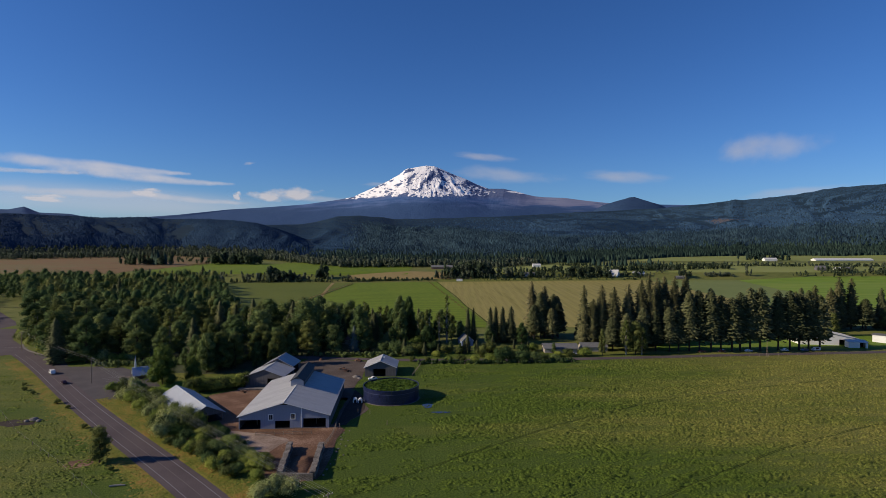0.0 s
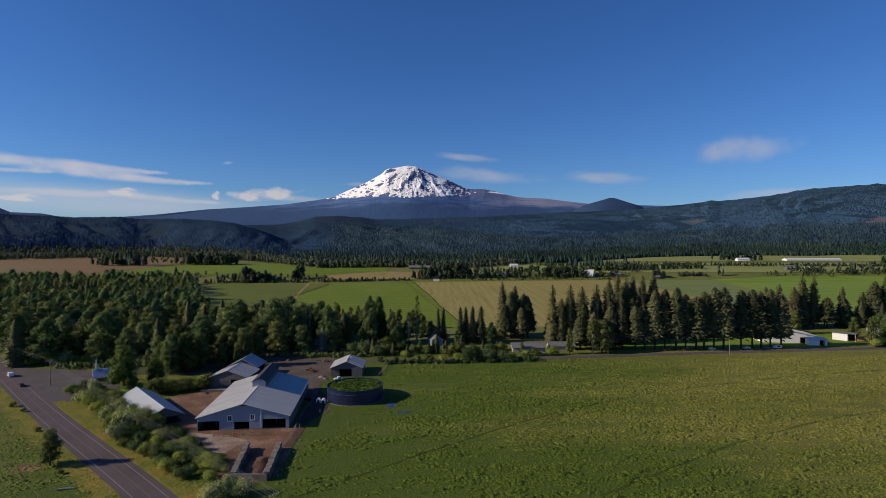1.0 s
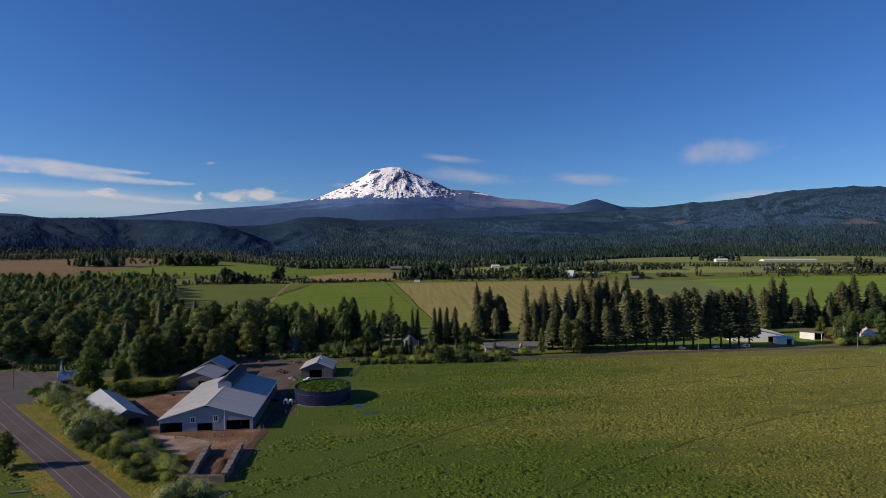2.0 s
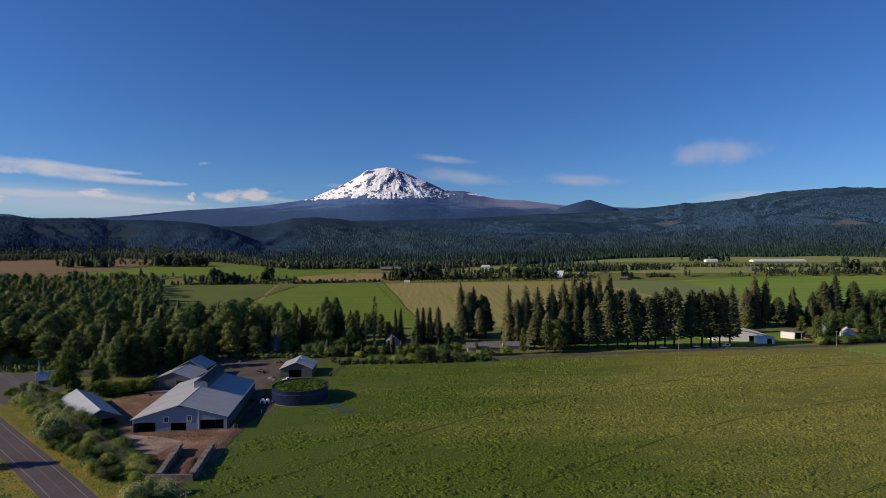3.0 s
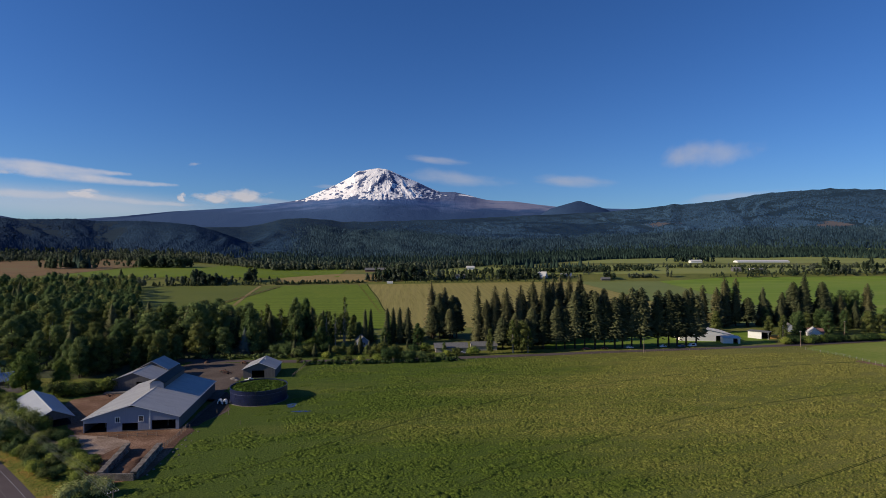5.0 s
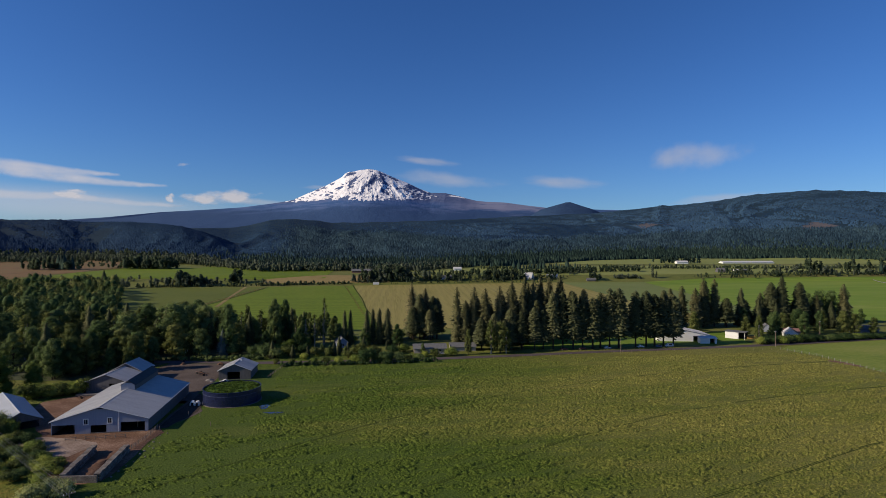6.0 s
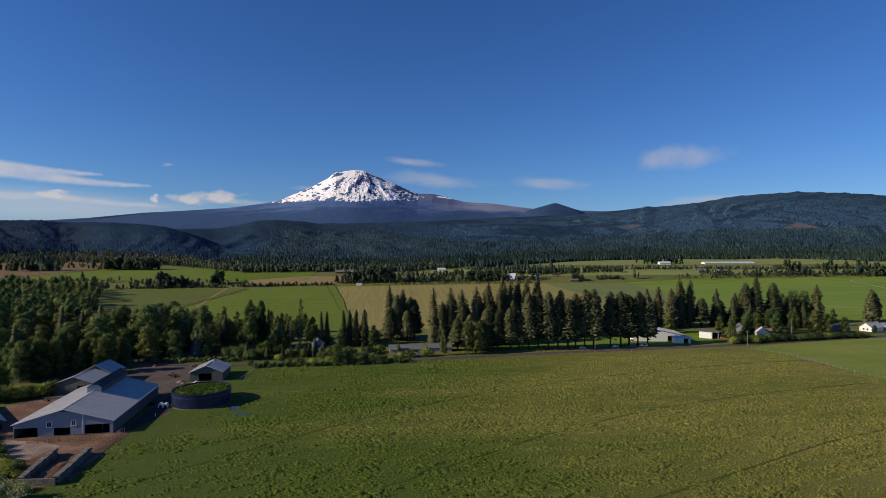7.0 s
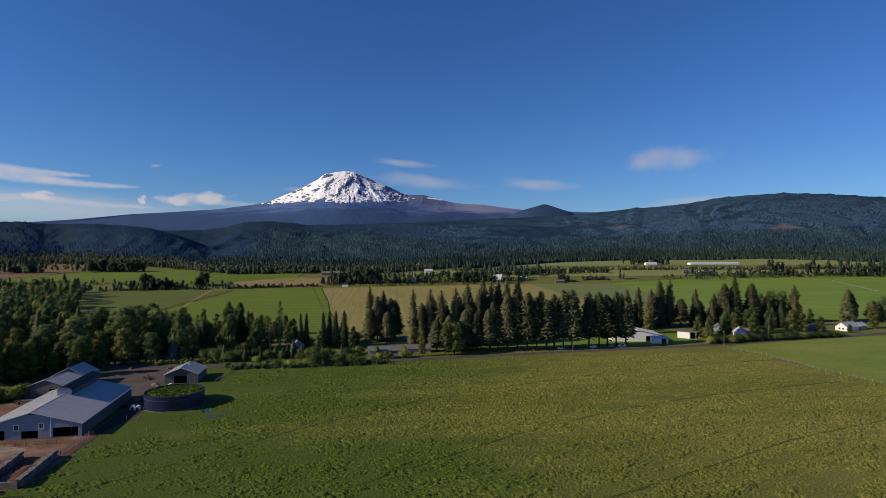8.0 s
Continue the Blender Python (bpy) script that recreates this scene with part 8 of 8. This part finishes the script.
car(-197.5, 294.0, 135, M["car_white"], "white van on the two-lane road", van=True)
car(-179.5, 275.5, 135, M["car_dark"], "dark red car on the two-lane road")
car(164.6, 339.5, 4, M["car_dark"], "dark car parked under the firs")
car(177.0, 339.9, 184, M["car_dark"], "dark car parked under the firs")
car(194.0, 340.6, 4, M["car_white"], "white car parked under the firs")
car(217.0, 341.8, 4, M["car_white"], "white pickup parked under the firs", truck=True)
car(230.0, 342.5, 184, M["car_blue"], "blue-grey car parked under the firs")
car(237.5, 343.0, 184, M["car_white"], "white van parked by the tall building", van=True)
car(84.0, 334.0, 0, M["car_white"], "white car parked before the low house")
car(35.0, 352.0, 90, M["car_white"], "white car beside the small house")
car(-30.0, 279.5, 20, M["car_white"], "white pickup parked before the machinery shed", truck=True)

# ---- yard clutter ----


def implement(x, y, rz, label, s=1.0):
    ob = thing("farm_implement", label, "implement", x, y, gz(x, y), rz, "farm implements")
    bm = bmesh.new()
    tube(bm, [(-2.2 * s, 0, 0.7 * s), (2.4 * s, 0, 0.6 * s)], 0.14 * s, 6)
    tube(bm, [(0, -1.5 * s, 0.8 * s), (0, 1.5 * s, 0.8 * s)], 0.12 * s, 6)
    part("beam", bm, M["rust"], ob)
    for sy in (-1, 1):
        bm = bmesh.new()
        tube(bm, [(0, sy * 1.3 * s, 0.55 * s), (0, sy * 1.6 * s, 0.55 * s)], 0.55 * s, 12)
        part("wheel", bm, M["tyre"], ob)
    for k in range(5):
        bm = bmesh.new()
        tube(bm, [(-1.8 * s + 0.4 * k * s, -1.0 * s, 0.75 * s), (-1.9 * s + 0.4 * k * s, -1.0 * s, 0.15 * s)], 0.06 * s, 5)
        part("tine", bm, M["rust"], ob)
    return ob


implement(-45.0, 296.0, 20, "rusty hay rake standing in the gravel yard")
implement(-48.5, 300.0, -30, "red-brown harrow standing in the gravel yard")
implement(-42.0, 318.0, 80, "rusty wagon frame beside the lane", 0.9)
implement(-66.0, 330.0, 10, "old yellowed baler beside the lane", 1.1)
for i, (x, y, r, h) in enumerate(((-39.0, 285.5, 2.2, 0.9), (-37.0, 283.0, 1.4, 0.6), (-64.0, 322.0, 1.6, 1.3), (-43.0, 320.5, 2.0, 1.2))):
    ob = thing("heap", "low heap of sand and rubble in the yard", "heap", x, y, gz(x, y))
    bm = bmesh.new()
    rings = [[bm.verts.new((r * t * math.cos(a) * (1 + 0.2 * math.sin(3 * a + i)), r * t * math.sin(a), h * (1 - t ** 1.6))) for a in [6.283 * k / 12 for k in range(12)]] for t in (1.0, 0.7, 0.35, 0.06)]
    for p, q in zip(rings, rings[1:]):
        for k in range(12):
            bm.faces.new((p[k], p[(k + 1) % 12], q[(k + 1) % 12], q[k]))
    bm.faces.new(rings[-1])
    part("mound", bm, M["dirt"] if i > 1 else M["concrete"], ob)
arbor = thing("arbor", "pale timber arbor in a shaded garden", "arbor", -74.0, 356.0, gz(-74, 356))
for x in (0, 7.0):
    part("post", boxed(x, x + 0.2, 0, 0.2, -0.2, 3.2), M["trim"], arbor)
    part("post", boxed(x, x + 0.2, 3, 3.2, -0.2, 3.2), M["trim"], arbor)
for k in range(7):
    part("rafter", boxed(k * 1.15, k * 1.15 + 0.14, -0.4, 3.6, 3.2, 3.4), M["trim"], arbor)
implement(-87.0, 259.5, 35, "small rusty implement parked behind the hedge", 0.8)
# pale stones along the pasture's edge beside the bunker
rs = random.Random(91)
for k in range(16):
    x, y, r = -31.5 + rs.uniform(-1.6, 2.2), 168.0 + 2.5 * k + rs.uniform(-1, 1), rs.uniform(0.22, 0.5)
    ob = thing("stone", "pale rounded stone lying at the pasture's edge", "rock", x, y, gz(x, y), 47 * k, "edge stones")
    bm = bmesh.new()
    bmesh.ops.create_icosphere(bm, subdivisions=1, radius=r)
    for v in bm.verts:
        v.co *= 1 + 0.3 * noise.noise(v.co * 2 + Vector((k, 0, 0)))
        v.co.z = v.co.z * 0.7 + r * 0.3
    part("body", bm, M["concrete"], ob)
log = thing("log", "pale bleached log lying in rough grass", "log", -90.0, 161.0, gz(-90, 161), 15)
bm = bmesh.new()
tube(bm, [(-2.0, 0, 0.26), (-0.6, 0.08, 0.28), (0.9, 0.0, 0.25), (2.1, -0.12, 0.22)], [0.30, 0.28, 0.25, 0.20], 8)
part("stem", bm, M["pale_bark"], log)
bm = bmesh.new()
tube(bm, [(0.5, 0.1, 0.3), (0.9, 0.6, 0.55), (1.2, 1.0, 0.6)], [0.10, 0.07, 0.03], 6)
part("branch_stub", bm, M["pale_bark"], log)
# picnic tables and rails by the church
for k, (x, y) in enumerate(((-157.0, 286.0), (-153.5, 284.5))):
    ob = thing("picnic_table", "weathered picnic table on the car park's grass", "table", x, y, gz(x, y) + 0.1, 30)
    part("tabletop", boxed(-1.0, 1.0, -0.4, 0.4, 0.70, 0.76), M["wood"], ob)
    for s in (-0.75, 0.75):
        part("bench", boxed(-1.0, 1.0, s - 0.13, s + 0.13, 0.42, 0.46), M["wood"], ob)
        part("leg", boxed(s - 0.05, s + 0.05, -0.7, 0.7, 0, 0.42), M["wood"], ob)
for k in range(9):
    t = k / 8
    x, y = -160.0 + 14 * t, 278.0 - 6 * t
    ob = thing("parking_block", "pale concrete parking block on the asphalt", "parking block", x, y, gz(x, y) + 0.12, -23, "parking blocks")
    bm = boxed(-0.8, 0.8, -0.12, 0.12, 0, 0.16)
    bmesh.ops.bevel(bm, geom=bm.edges[:], offset=0.03, segments=1, affect='EDGES')
    part("block", bm, M["concrete"], ob)
lot_lines = bpy.data.objects["car_park"]
for k in range(8):
    t = k / 7
    ribbon("bay_line", [(-166.0 + 22 * t, 283.0 - 13 * t), (-160.0 + 22 * t, 289.0 - 13 * t)], 0.16, M["paint"], "", "", 0.14, lot_lines)
# kerb and stop line at the junction
bm = bmesh.new()
pts = [(-258.0, 358.0), (-248.0, 349.0), (-236.0, 341.0), (-224.0, 334.0), (-213.0, 328.5)]
for (xa, ya), (xb, yb) in zip(pts, pts[1:]):
    turn = Matrix.Translation((xa, ya, gz(xa, ya))) @ Matrix.Rotation(math.atan2(yb - ya, xb - xa), 4, 'Z')
    box(bm, 0, math.hypot(xb - xa, yb - ya), -0.25, 0.25, -0.1, 0.28, turn)
tagged(part("kerb", bm, M["concrete"]), "pale concrete kerb curving round the junction", "kerb", kind="structure")
for k in range(7):
    ribbon("stop_dash", [(-273.0 + 2.3 * k, 362.0 - 0.1 * k), (-271.8 + 2.3 * k, 362.0 - 0.1 * k)], 0.5, M["paint"], "", "", 0.16, road)
# stones and driftwood west of the road
for k, (x, y, s) in enumerate(((-155.0, 220.5, 1.6), (-152.5, 219.5, 1.1), (-157.0, 219.0, 0.9))):
    ob = thing("boulder", "grey boulder lying in rough grass", "rock", x, y, gz(x, y), 40 * k)
    bm = bmesh.new()
    bmesh.ops.create_icosphere(bm, subdivisions=2, radius=s)
    for v in bm.verts:
        v.co *= 1 + 0.25 * noise.noise(v.co * 0.9 + Vector((k, 0, 0)))
        v.co.z = v.co.z * 0.6 + s * 0.25
    part("stone", bm, M["concrete"], ob)
